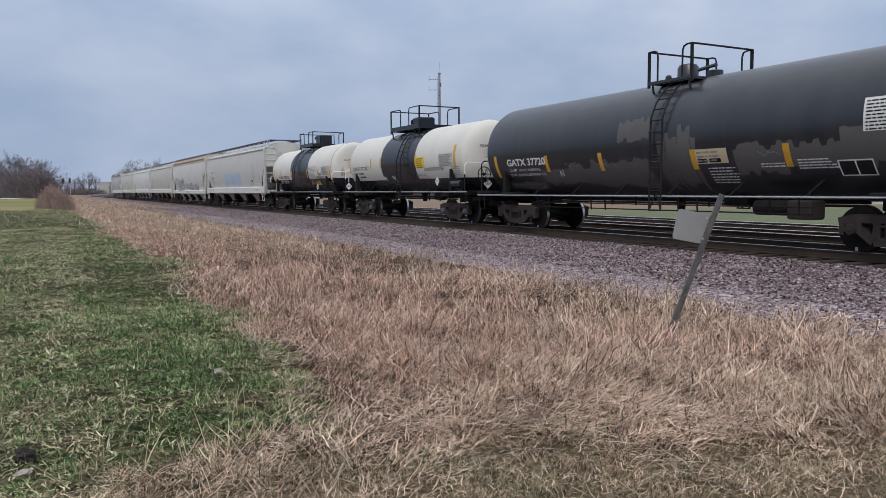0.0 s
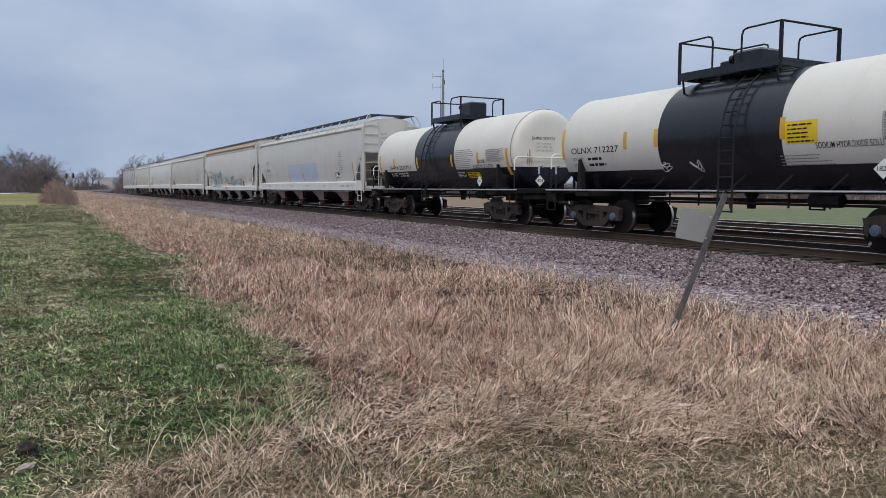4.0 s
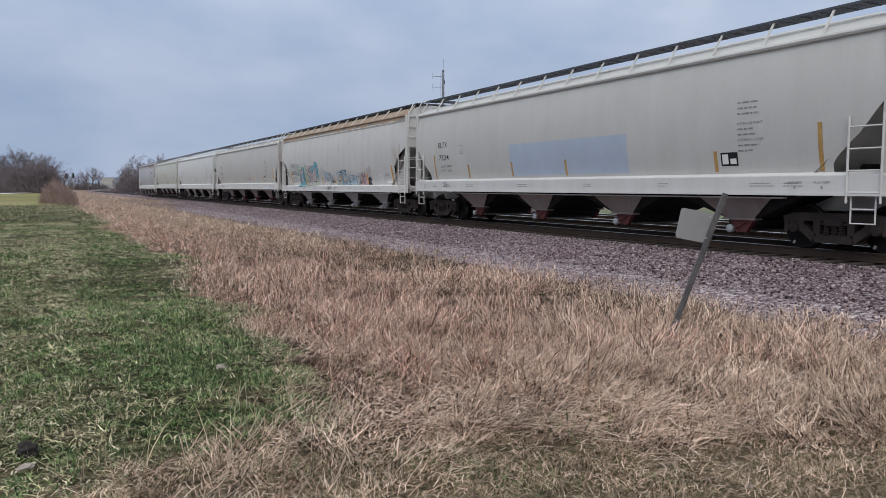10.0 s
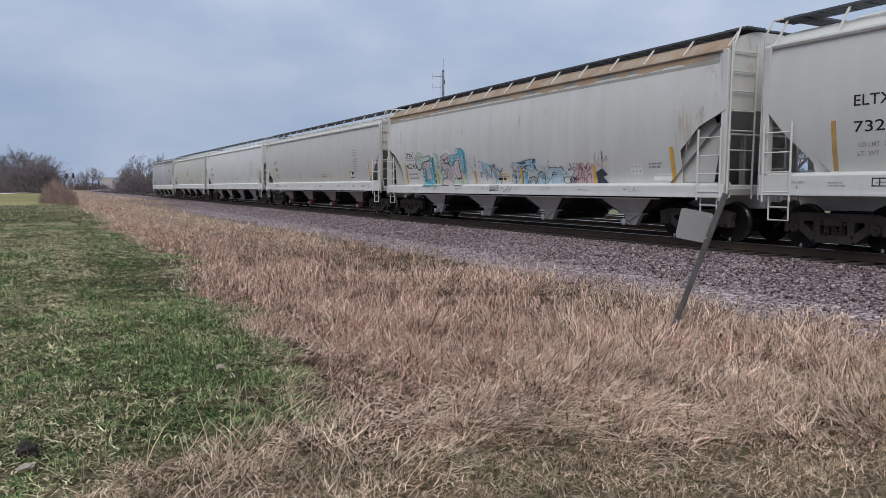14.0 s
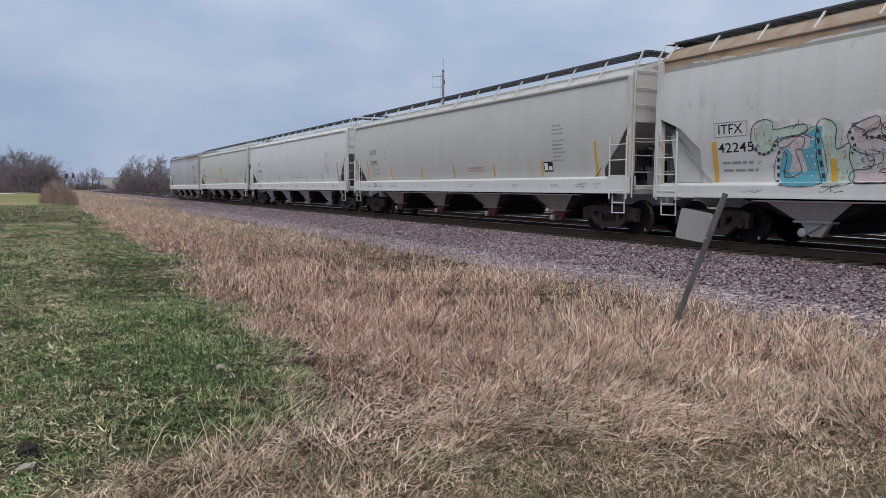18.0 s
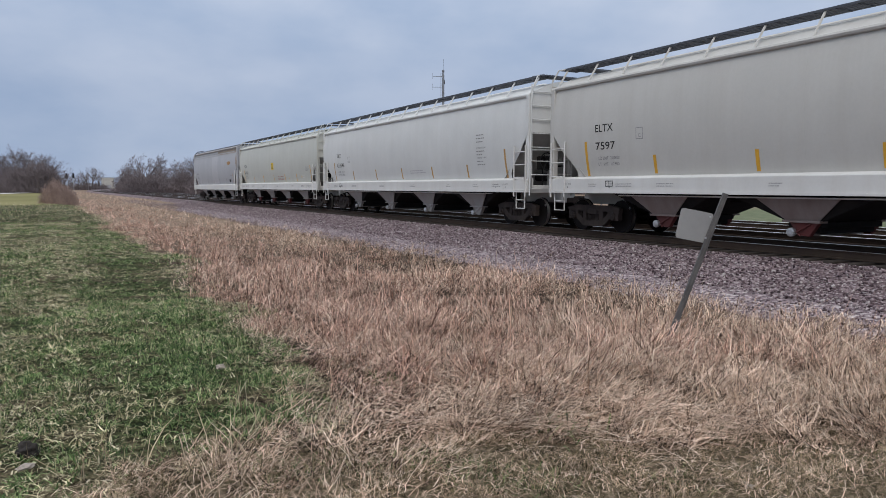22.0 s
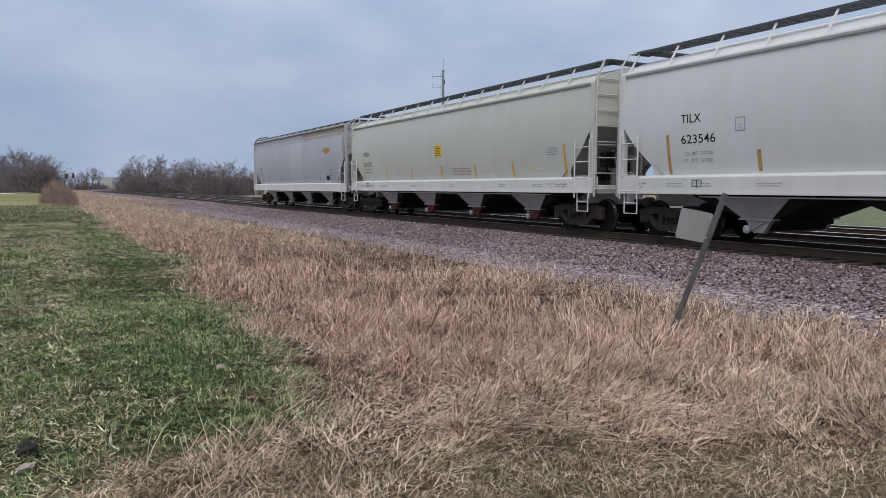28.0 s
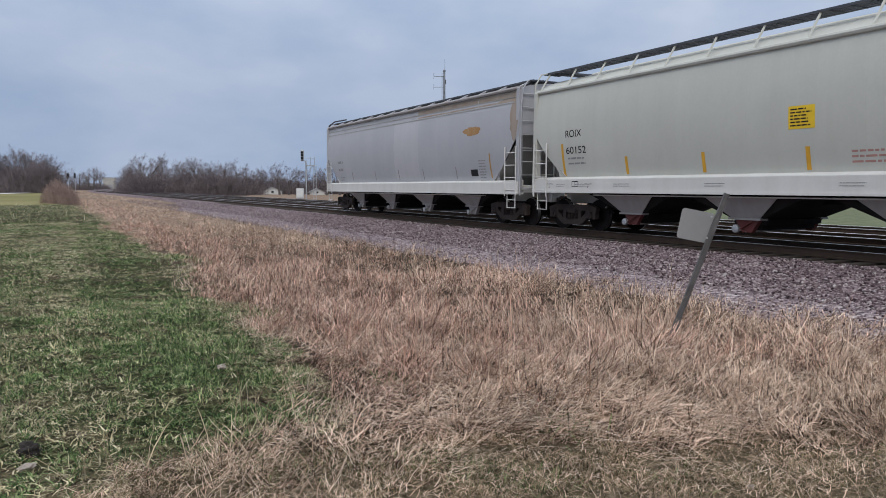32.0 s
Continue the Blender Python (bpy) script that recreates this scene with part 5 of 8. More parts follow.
def edge_stalks(n, seed):
    """Single stiff stalks, thinly set, where the field's corner meets the grass."""
    g = np.random.default_rng(seed)
    dep = 4.0 + 2.4 * g.random(n) ** 1.3
    px = -700 + 560 * g.random(n)
    lat = px / 1300 * dep
    x, y = dep * math.sin(YAW) + lat * math.cos(YAW), dep * math.cos(YAW) - lat * math.sin(YAW)
    d = track_x(y) - x
    keep = (np.abs(d - field_edge(y) - 0.1) < 0.55 + 0.4 * g.random(n)) & (g.random(n) < np.clip(0.5 + soft_noise(x, y, 2.0, 71.0), 0.05, 1))
    x, y = x[keep], y[keep]
    k = len(x)
    blade_mesh("fallen_straw", x, y, heights(x, y), 0.14 + 0.26 * g.random(k), 0.0045 + 0.004 * g.random(k), np.where(g.random(k) < 0.4, g.normal(1.35, 0.2, k), np.abs(g.normal(0.25, 0.45, k))), g.random(k) * 6.28, np.abs(g.normal(0.15, 0.35, k)), CHAFF, g,
               "stiff pale stalks standing at the corner of the field", "straw", 3, 0.2, 0.06)


def turf():
    """Short mown grass with dead thatch between."""
    g = np.random.default_rng(41)
    n = 155000
    x, y = scatter(g, n, 3.3, 6.2)
    d = track_x(y) - x
    bare = mown(x, y)
    cl = soft_noise(x, y, 2.4, 8.0) + 0.5 * soft_noise(x, y, 6.0, 3.0)
    keep = (bare < 0.6) & (d < field_edge(y) + 0.3 + 0.5 * cl) & (g.random(n) < 0.55 + cl)
    x, y, cl = x[keep], y[keep], cl[keep]
    k = len(x)
    blade_mesh("short_turf", x, y, heights(x, y), (0.03 + 0.06 * g.random(k)) * (1 + 0.7 * cl), 0.003 + 0.0025 * g.random(k), np.abs(g.normal(0.75, 0.5, k)), g.random(k) * 6.28,
               np.abs(g.normal(0.7, 0.5, k)), TURF, g, "short worn turf mixed with thatch", "grass", 3, 0.6)
    hay = g.random(k) < 0.27
    hx, hy = x[hay] + g.normal(0, 0.03, int(hay.sum())), y[hay] + g.normal(0, 0.03, int(hay.sum()))
    h = len(hx)
    blade_mesh("dead_thatch", hx, hy, heights(hx, hy) + 0.012 + 0.02 * g.random(h), 0.04 + 0.10 * g.random(h) ** 2, 0.003 + 0.003 * g.random(h), g.normal(1.4, 0.15, h), g.random(h) * 6.28,
               g.normal(0.1, 0.3, h), STRAW_PALE, g, "dead bleached thatch lying on the worn turf", "thatch", 3, 0.8)
    green = g.random(k) < np.clip(soft_noise(x, y, 1.1, 44.0) * 0.9 - 0.08, 0, 0.5)
    x, y, cl = x[green], y[green], cl[green]
    k = len(x)
    blade_mesh("green_tufts", x, y, heights(x, y), 0.05 + 0.06 * g.random(k), 0.003 + 0.002 * g.random(k), np.abs(g.normal(0.6, 0.4, k)), g.random(k) * 6.28,
               np.abs(g.normal(0.7, 0.4, k)), SHOOT, g, "fresh green tufts in the worn turf", "grass", 3, 0.5)


def worn_band(x, y):
    """Strips along the rows where wheels left more chaff than green."""
    w = 0.12 * np.sin(y * 0.7) + 0.08 * np.sin(y * 2.3)
    return np.maximum(0.6 * np.exp(-((x + 0.12 + w) / 0.24) ** 2), 0.5 * np.exp(-((x + 2.0 + w) / 0.30) ** 2))


def shoots(n, depth0, depth1, wid, per, seed):
    """Sprouting cereal: small tufts along the drill rows, bare soil between them."""
    g = np.random.default_rng(seed)
    m = n // per
    x, y = scatter(g, m, depth0, depth1, right=0.0 if depth0 < 5 else -0.12)
    d = track_x(y) - x
    row = np.abs(((d / 0.19) % 1.0) - 0.5)
    cl = soft_noise(x, y, 0.45, 4.0) + 0.6 * soft_noise(x, y, 1.6, 6.0) + 0.95 * soft_noise(x, y, 4.5, 16.0) - 0.40 * worn_band(x, y)
    keep = (d > field_edge(y) - 0.25 * cl) & (y < 79) & (g.random(m) < np.clip(0.74 + cl * 1.1, 0.08, 1) * (1.0 - row * 1.1))
    i = np.repeat(np.nonzero(keep)[0], per)
    k = len(i)
    r = 0.020 + 0.0014 * depth0
    x, y, cl = x[i] + g.normal(0, r, k), y[i] + g.normal(0, r * 1.2, k), cl[i]
    blade_mesh("green_shoots", x, y, heights(x, y), (0.03 + 0.06 * g.random(k)) * (1 + 0.5 * cl), wid * (0.5 + 0.9 * g.random(k)), np.abs(g.normal(0.7, 0.4, k)),
               g.random(k) * 6.28, np.abs(g.normal(0.9, 0.4, k)), SHOOT, g, "short green cereal shoots in rows on the field", "crop", 3, 0.4)


def stubble(n, depth0, depth1, size, seed, upright=0.08):
    """Last year's stalks and chaff on the field."""
    g = np.random.default_rng(seed)
    x, y = scatter(g, n, depth0, depth1, right=0.0 if depth0 < 5 else -0.12)
    d = track_x(y) - x
    cl = soft_noise(x, y, 0.6, 12.0) + 1.0 * soft_noise(x, y, 4.5, 15.0) - 0.35 * worn_band(x, y)
    keep = (d > field_edge(y) - 0.5) & (y < 79) & (g.random(n) < np.clip(0.38 - cl * 1.3, 0.06, 1))
    x, y = x[keep], y[keep]
    k = len(x)
    up = g.random(k) < upright
    blade_mesh("crop_stubble", x, y, heights(x, y) + 0.008, size * (0.35 + 1.1 * g.random(k) ** 1.6), size * (0.05 + 0.17 * g.random(k) ** 2.2), np.where(up, np.abs(g.normal(0.3, 0.3, k)), g.normal(1.48, 0.12, k)),
               g.random(k) * 6.28, g.normal(0.0, 0.12, k), FIELD_CHAFF, g, "bleached stalks and chaff left on the field", "stubble", 3, 0.2, 0.1)


fallen_straw(30000, 3.6, 9, 31, 0.30, 0.0054)
fallen_straw(16000, 9, 16, 32, 0.34, 0.0075)
laid_stalks(13000, 33)
edge_stalks(1250, 34)
turf()
shoots(210000, 3.4, 12, 0.0072, 16, 51)
shoots(290000, 12, 34, 0.0145, 11, 52)
shoots(110000, 34, 95, 0.038, 6, 53)
stubble(60000, 3.3, 12, 0.075, 61)
stubble(170000, 12, 34, 0.10, 62, 0.04)
stubble(110000, 34, 95, 0.20, 63, 0.10)

STONE = ballast_material("loose_crushed_stone", False)
_n = STONE.node_tree.nodes
_l = STONE.node_tree.links
_g = _n.new("ShaderNodeNewGeometry")
_r = ramp_node(_n, [(0.0, (0.045, 0.031, 0.036)), (0.32, (0.16, 0.113, 0.122)), (0.65, (0.33, 0.255, 0.268)), (0.9, (0.47, 0.395, 0.400)), (1.0, (0.60, 0.55, 0.53))])
_l.new(_g.outputs["Random Per Island"], _r.inputs[0])
_l.new(_r.outputs[0], _n["Principled BSDF"].inputs["Base Color"])


def loose_stones(name, n, s0, s1, d0, d1, size, zf, seed, mat, label):
    """Crushed stone lying on a slope: each an uneven block of eight faces."""
    g = np.random.default_rng(seed)
    s = s0 + (s1 - s0) * g.random(n) ** 1.6
    d = d0 + (d1 - d0) * g.random(n)
    x = track_x(s) - d
    z = np.array([zf(float(a), float(b)) for a, b in zip(d, s)])
    octa = np.array([(1, 0, 0), (0, 1, 0), (-1, 0, 0), (0, -1, 0), (0, 0, 1), (0, 0, -1)], float)
    sz = size * (0.45 + 0.9 * g.random(n) ** 1.8)
    co = octa[None] * (0.55 + 0.6 * g.random((n, 6, 1))) + g.normal(0, 0.16, (n, 6, 3))
    a = g.random(n) * 6.28
    ca, sa = np.cos(a)[:, None], np.sin(a)[:, None]
    co = np.stack([co[..., 0] * ca - co[..., 1] * sa, co[..., 0] * sa + co[..., 1] * ca, co[..., 2] * 0.75], -1) * sz[:, None, None] * 0.5
    co += np.stack([x, s, z + sz * 0.16], -1)[:, None]
    tri = np.array([0, 1, 4, 1, 2, 4, 2, 3, 4, 3, 0, 4, 1, 0, 5, 2, 1, 5, 3, 2, 5, 0, 3, 5])
    me = bpy.data.meshes.new(name)
    me.vertices.add(n * 6)
    me.vertices.foreach_set("co", co.ravel())
    me.loops.add(n * 24)
    me.loops.foreach_set("vertex_index", ((np.arange(n) * 6)[:, None] + tri).astype(np.int32).ravel())
    me.polygons.add(n * 8)
    me.polygons.foreach_set("loop_start", (np.arange(n * 8) * 3).astype(np.int32))
    me.materials.append(mat)
    me.update(calc_edges=True)
    tagged(new(name, me), label, "stones", kind="stuff")


def gravel_z(d, s):
    return float(np.interp(d, (4.25, 6.1), (-0.452, -0.565)))


loose_stones("ballast_stones", 60000, 1, 120, 1.35, 4.7, 0.062, ballast_z, 71, STONE, "loose purplish grey crushed stones on the ballast slope")
loose_stones("gravel_stones", 24000, 1, 110, 4.2, 6.5, 0.045, gravel_z, 72, STONE, "small pale stones scattered over the shoulder")


# ---- the leaning sign ----
def leaning_sign():
    x, y = spot(416, 8.3)
    sg = tagged(new("leaning_sign"), "blank grey sign plate on a leaning steel post in grass", "sign")
    zb = land_at(x, y)
    sg.matrix_world = Matrix.Translation((x, y, zb)) @ Matrix.Rotation(-YAW, 4, "Z")
    lean = 0.355
    top = 1.21 - zb
    base = -(-0.26 - zb) * lean
    po = Mesh()
    # a channel: web and two flanges
    for a0, a1, b0, b1 in ((-0.028, 0.028, -0.004, 0.004), (-0.028, -0.023, -0.03, 0.0), (0.023, 0.028, -0.03, 0.0)):
        vs = []
        for k, z in ((0, -0.05), (1, top)):
            cx = base + lean * z
            vs += [(cx + a0, b0, z + a0 * -0.3), (cx + a1, b0, z + a1 * -0.3), (cx + a1, b1, z + a1 * -0.3), (cx + a0, b1, z + a0 * -0.3)]
        po.add(vs, [(0, 1, 2, 3), (7, 6, 5, 4), (0, 4, 5, 1), (1, 5, 6, 2), (2, 6, 7, 3), (3, 7, 4, 0)])
    part("post", po, M["post"], sg, "grey steel channel post")
    # plate, rounded corners, turned with the post
    w, h, r = 0.375, 0.345, 0.035
    ring = []
    for cx, cz, a0 in ((w - r, h - r, 0), (r, h - r, 90), (r, r, 180), (w - r, r, 270)):
        ring += [(cx + r * math.cos(radians(a0 + k * 22.5)), cz + r * math.sin(radians(a0 + k * 22.5))) for k in range(5)]
    zc = 1.274 - (368 - 332) / 1300 * 8.3 - zb
    tilt = radians(-11)
    rot = lambda a, b: (a * math.cos(tilt) - b * math.sin(tilt), a * math.sin(tilt) + b * math.cos(tilt))
    pl = Mesh()
    x0, z0 = (1196 - 1200) / 1300 * 8.3 + 0.0, 1.274 - (420 - 332) / 1300 * 8.3 - zb
    pts = [rot(a, b) for a, b in ring]
    n = len(pts)
    vs = [(x0 + a, 0.012, z0 + b) for a, b in pts] + [(x0 + a, 0.018, z0 + b) for a, b in pts]
    pl.add(vs, [tuple(range(n)), tuple(range(2 * n - 1, n - 1, -1))] + [(i, i + n, (i + 1) % n + n, (i + 1) % n) for i in range(n)])
    part("sign_plate", pl, M["sign_back"], sg, "plain grey metal plate with rounded corners")
    for za in (0.30, 0.06):
        a, b = rot(w - 0.05, za)
        part("bolt", Mesh().lathe([(-0.04, 0.012), (-0.03, 0.012)], 8, 0, (x0 + a, 0.0, z0 + b)), M["galv"], sg)


leaning_sign()

# ---- trees and far things ----
BARK = plain("winter_bark", (0.105, 0.088, 0.085), 0.9, 0.0, 0.35, 2.0)
TWIG = plain("winter_twigs", (0.155, 0.128, 0.132), 0.9, 0.0, 0.3, 0.6)
RUSSET = plain("russet_brush", (0.30, 0.215, 0.182), 0.9, 0.0, 0.35, 0.8)
BRUSH = plain("winter_brush", (0.150, 0.122, 0.124), 0.9, 0.0, 0.35, 0.4)


def twig(mesh, pts, widths, rr):
    """A thin twig: a strip that narrows to its tip."""
    d = (pts[-1] - pts[0]).normalized()
    side = d.orthogonal().normalized()
    side.rotate(Matrix.Rotation(rr.uniform(0, 6.283), 3, d))
    k = len(mesh.v)
    for p, w in zip(pts[:-1], widths):
        mesh.v += [tuple(p - side * w), tuple(p + side * w)]
    mesh.v.append(tuple(pts[-1]))
    n = len(pts) - 1
    fs = [(k + 2 * i, k + 2 * i + 1, k + 2 * i + 3, k + 2 * i + 2) for i in range(n - 1)] + [(k + 2 * n - 2, k + 2 * n - 1, k + 2 * n)]
    mesh.f += fs
    mesh.m += [0] * len(fs)


def bare_tree_meshes(seed, height, spread, twigs, depth=6, thick=0.024, twig_r=0.013):
    """A leafless tree: a tapered trunk with limbs, and a crown of fine twigs."""
    rr = random.Random(seed)
    limb, fine = Mesh(), Mesh()

    def grow(p, d, ln, r, lv):
        segs = 3 if lv < 3 else 2
        pts, rad = [p], [r]
        for k in range(segs):
            d = (d + Vector((rr.uniform(-1, 1), rr.uniform(-1, 1), rr.uniform(-0.3, 0.6))) * 0.16).normalized()
            p = p + d * (ln / segs)
            pts.append(p)
            rad.append(max(r * (1 - 0.42 * (k + 1) / segs), twig_r * 0.4))
        if lv < 3:
            limb.tube(pts, rad, 6 if lv < 2 else 4, cap=False)
        else:
            twig(fine, pts, [q * 1.3 for q in rad], rr)
        if lv >= depth:
            return
        kids = rr.randint(2, 3) if lv else rr.randint(4, 6)
        if 2 <= lv <= 4:
            kids += twigs
        for k in range(kids):
            at = rr.uniform(0.35, 1.0)
            i = min(int(at * segs), segs - 1)
            q = pts[i].lerp(pts[i + 1], at * segs - i)
            ang = rr.uniform(0.35, 0.95) * spread
            side = d.orthogonal().normalized()
            side.rotate(Matrix.Rotation(rr.uniform(0, 6.283), 3, d))
            nd = (d * math.cos(ang) + side * math.sin(ang) + Vector((0, 0, 0.10))).normalized()
            grow(q, nd, ln * rr.uniform(0.52, 0.78), max(rad[i + 1] * rr.uniform(0.45, 0.7), twig_r * 0.6), lv + 1)

    grow(Vector((0, 0, -0.2)), Vector((0, 0, 1)), height * 0.30, height * thick, 0)
    # set to a full height of ten metres
    k = 10.0 / max(v[2] for v in fine.v)
    for m in (limb, fine):
        m.v = [(x * k, y * k, z * k) for x, y, z in m.v]
    return limb.data("trunk", BARK), fine.data("crown", TWIG)


TREES = [bare_tree_meshes(3, 10, 0.95, 1), bare_tree_meshes(8, 10, 1.1, 1), bare_tree_meshes(15, 10, 0.8, 1), bare_tree_meshes(23, 10, 1.0, 1)]
BUSHES = []
for sd in (4, 9):
    rr = random.Random(sd)
    bush = Mesh()
    for k in range(150):
        a, b = rr.uniform(0, 6.28), abs(rr.gauss(0, 0.5))
        p = Vector((rr.gauss(0, 0.75), rr.gauss(0, 0.75), -0.1))
        ln = rr.uniform(0.75, 1.45) * math.exp(-(p.x ** 2 + p.y ** 2) * 0.35)
        pts = [p]
        d = Vector((math.cos(a) * math.sin(b), math.sin(a) * math.sin(b), math.cos(b)))
        for j in range(3):
            d = (d + Vector((rr.uniform(-1, 1), rr.uniform(-1, 1), rr.uniform(-0.4, 0.4))) * 0.3).normalized()
            p = p + d * ln / 3 * 1.2
            pts.append(p)
            for q in range(4):
                e = (d + Vector((rr.uniform(-1, 1), rr.uniform(-1, 1), rr.uniform(-0.3, 0.7))) * 0.8).normalized()
                twig(bush, [p, p + e * 0.42], [0.014], rr)
        twig(bush, pts, [0.018, 0.014, 0.010], rr)
    BUSHES.append(bush.data("branches", BRUSH))
    BUSHES.append(bush.data("branches", RUSSET))


DOMES = []
for sd in (31, 32, 33):
    rr = random.Random(sd)
    dome = Mesh()
    for k in range(2000):
        # short shoots all through a low mound, thickest on its uneven outline and pointing every way
        a, u = rr.uniform(0, 6.283), rr.uniform(0.0, 1.0)
        el = math.asin(u ** 0.8)
        lump_ = 1.0 + 0.34 * noise.noise((math.cos(a) * 1.9 + sd, math.sin(a) * 1.9, u * 2.4))
        out = Vector((math.cos(a) * math.cos(el), math.sin(a) * math.cos(el), math.sin(el) * 1.02))
        root = out * lump_ * rr.uniform(0.45, 0.97) ** 0.7
        way = (out * 0.5 + Vector((rr.gauss(0, 0.6), rr.gauss(0, 0.6), rr.gauss(0.25, 0.5)))).normalized()
        ln = rr.uniform(0.10, 0.24)
        mid_ = root + way * ln * 0.55
        twig(dome, [root, mid_, mid_ + (way + Vector((rr.gauss(0, 0.4), rr.gauss(0, 0.4), 0.1))).normalized() * ln * 0.5], [0.010, 0.006], rr)
    for k in range(40):
        a, r = rr.uniform(0, 6.283), rr.uniform(0.1, 0.7)
        p = Vector((math.cos(a) * r, math.sin(a) * r, -0.02))
        twig(dome, [p, p * 1.15 + Vector((0, 0, 0.4)), p * 1.25 + Vector((0, 0, 0.95 - 0.4 * r))], [0.014, 0.010], rr)
    DOMES.append(dome.data("branches", BRUSH))
RUSSET_DOME = dome.data("branches", RUSSET)


def thicket(px, depth, h, wide, kind, turn, label):
    """A rounded mass of leafless brush, fine-twigged to its outline."""
    x, y = spot(px - 784, depth)
    t = new("leafless_thicket", RUSSET_DOME if "russet" in label else DOMES[kind % 3])
    t.matrix_world = Matrix.Translation((x, y, land_at(x, y) - 0.1)) @ Matrix.Rotation(turn, 4, "Z") @ Matrix.Diagonal((wide, wide, h, 1))
    tagged(t, label, "shrub", "leafless thickets")


def tree(px, depth, h, kind, turn, label="bare winter tree with fine grey-brown twigs"):
    x, y = spot(px - 784, depth)
    t = tagged(new("bare_tree"), label, "tree", "bare trees")
    t.matrix_world = Matrix.Translation((x, y, land_at(x, y) - 0.1)) @ Matrix.Rotation(turn, 4, "Z") @ Matrix.Scale(h / 10.0, 4)
    a, b = TREES[kind % 4]
    part("trunk", a, None, t)
    part("crown", b, None, t)


def shrub(px, depth, h, wide, kind, turn, label="leafless brown shrub with dense thin branches"):
    x, y = spot(px - 784, depth)
    t = new("leafless_shrub", BUSHES[kind % 2 * 2 + (1 if "russet" in label else 0)])
    t.matrix_world = Matrix.Translation((x, y, land_at(x, y) - 0.1)) @ Matrix.Rotation(turn, 4, "Z") @ Matrix.Diagonal((wide, wide, h / 2.0, 1))
    tagged(t, label, "shrub", "leafless shrubs")


rt = random.Random(77)
for px, dep, h in ((-30, 225, 13), (8, 230, 12.4), (24, 220, 13.2), (40, 224, 13), (52, 232, 15.6), (66, 225, 14), (80, 222, 12.2), (94, 228, 12.2), (106, 235, 10.6), (-10, 210, 12), (16, 212, 10), (75, 212, 10), (-70, 225, 13), (-120, 220, 12)):
    tree(px, dep, h, rt.randrange(4), rt.uniform(0, 6.28))
for k, (px, dep, h, w) in enumerate(((-60, 214, 7.5, 6), (-20, 212, 7.0, 5.5), (6, 210, 6.0, 4.6), (28, 204, 7.2, 4.6), (50, 202, 7.8, 5.0), (72, 200, 8.0, 5.0), (90, 203, 6.6, 3.6), (40, 216, 8.0, 5), (84, 216, 7.4, 4.5), (16, 220, 7.0, 5), (101, 208, 4.6, 2.6))):
    thicket(px, dep, h, w, k, k * 1.9, "rounded mass of grey-brown leafless brush below the bare trees")
for k in range(14):
    shrub(rt.uniform(-120, 104), rt.uniform(206, 225), rt.uniform(4.5, 8.0), rt.uniform(2.4, 3.6), k, rt.uniform(0, 6.28), "thick brown undergrowth below the bare trees")
for k, (px, dep, h, w) in enumerate(((88, 76, 1.9, 0.95), (98, 74, 2.5, 1.05), (108, 73, 2.2, 1.0), (119, 71, 1.8, 0.9), (129, 69, 1.3, 0.7))):
    thicket(px, dep, h, w, k, k * 1.7, "rounded russet leafless shrub at the end of the verge")
for px, dep, h, w in ((92, 74, 2.4, 0.6), (104, 73, 2.9, 0.6), (116, 71, 2.2, 0.6)):
    shrub(px, dep, h, w, int(px), rt.uniform(0, 6.28), "russet leafless shrub at the end of the verge")
for k in range(26):
    shrub(rt.uniform(104, 178), rt.uniform(430, 520), rt.uniform(3.5, 6.5), rt.uniform(3, 5), k, rt.uniform(0, 6.28), "far undergrowth beyond the crossing")
# the wood behind the tracks
for px, h in ((218, 5.5), (228, 7.2), (240, 8.5), (255, 11.5), (266, 12.2), (278, 10.5), (292, 9.2), (305, 9.8), (318, 10.0), (330, 10.4), (345, 11.2), (352, 10.5), (366, 9.4), (380, 9.6), (394, 9.8), (406, 9.6), (418, 9.0),
              (430, 8.4), (446, 7.8), (458, 7.5), (470, 7.2), (494, 9.2), (510, 7.8), (526, 7.4), (545, 8.0), (563, 8.2), (578, 8.0), (600, 8.4), (625, 8.0), (655, 8.4), (690, 7.8), (730, 8.2), (775, 7.6), (820, 8.4), (870, 8.0),
              (925, 8.6), (985, 8.2), (1050, 8.8), (1120, 8.2), (1195, 9.0), (1270, 9.4), (1345, 12), (1400, 14), (1440, 13), (1500, 10), (1580, 9), (1660, 10)):
    tree(px, 222 + rt.uniform(-12, 25) if px < 1300 else rt.uniform(110, 140), h * 1.12, rt.randrange(4), rt.uniform(0, 6.28), "bare winter tree in the wood behind the tracks")
for k in range(84):
    px = 232 + (k / 84) ** 1.3 * 1380
    thicket(px, rt.uniform(180, 215) if px < 440 else rt.uniform(238, 262), rt.uniform(3.6, 6.6), rt.uniform(3.2, 5.4), k, rt.uniform(0, 6.28), "thick brown undergrowth along the wood's edge")
for k in range(40):
    px = 240 + (k / 40) ** 1.3 * 1380
    shrub(px, rt.uniform(178, 215) if px < 440 else rt.uniform(238, 262), rt.uniform(4.2, 7.0), rt.uniform(2.4, 3.4), k, rt.uniform(0, 6.28), "upright leafless shrub along the wood's edge")
for k, (px, dep, h) in enumerate(((158, 420, 12), (168, 430, 14), (178, 440, 12), (140, 520, 12), (128, 540, 12), (116, 500, 12), (150, 560, 13), (134, 600, 14), (146, 610, 13), (108, 480, 11))):
    tree(px, dep, h, k, k * 1.3, "far bare tree by the crossing")

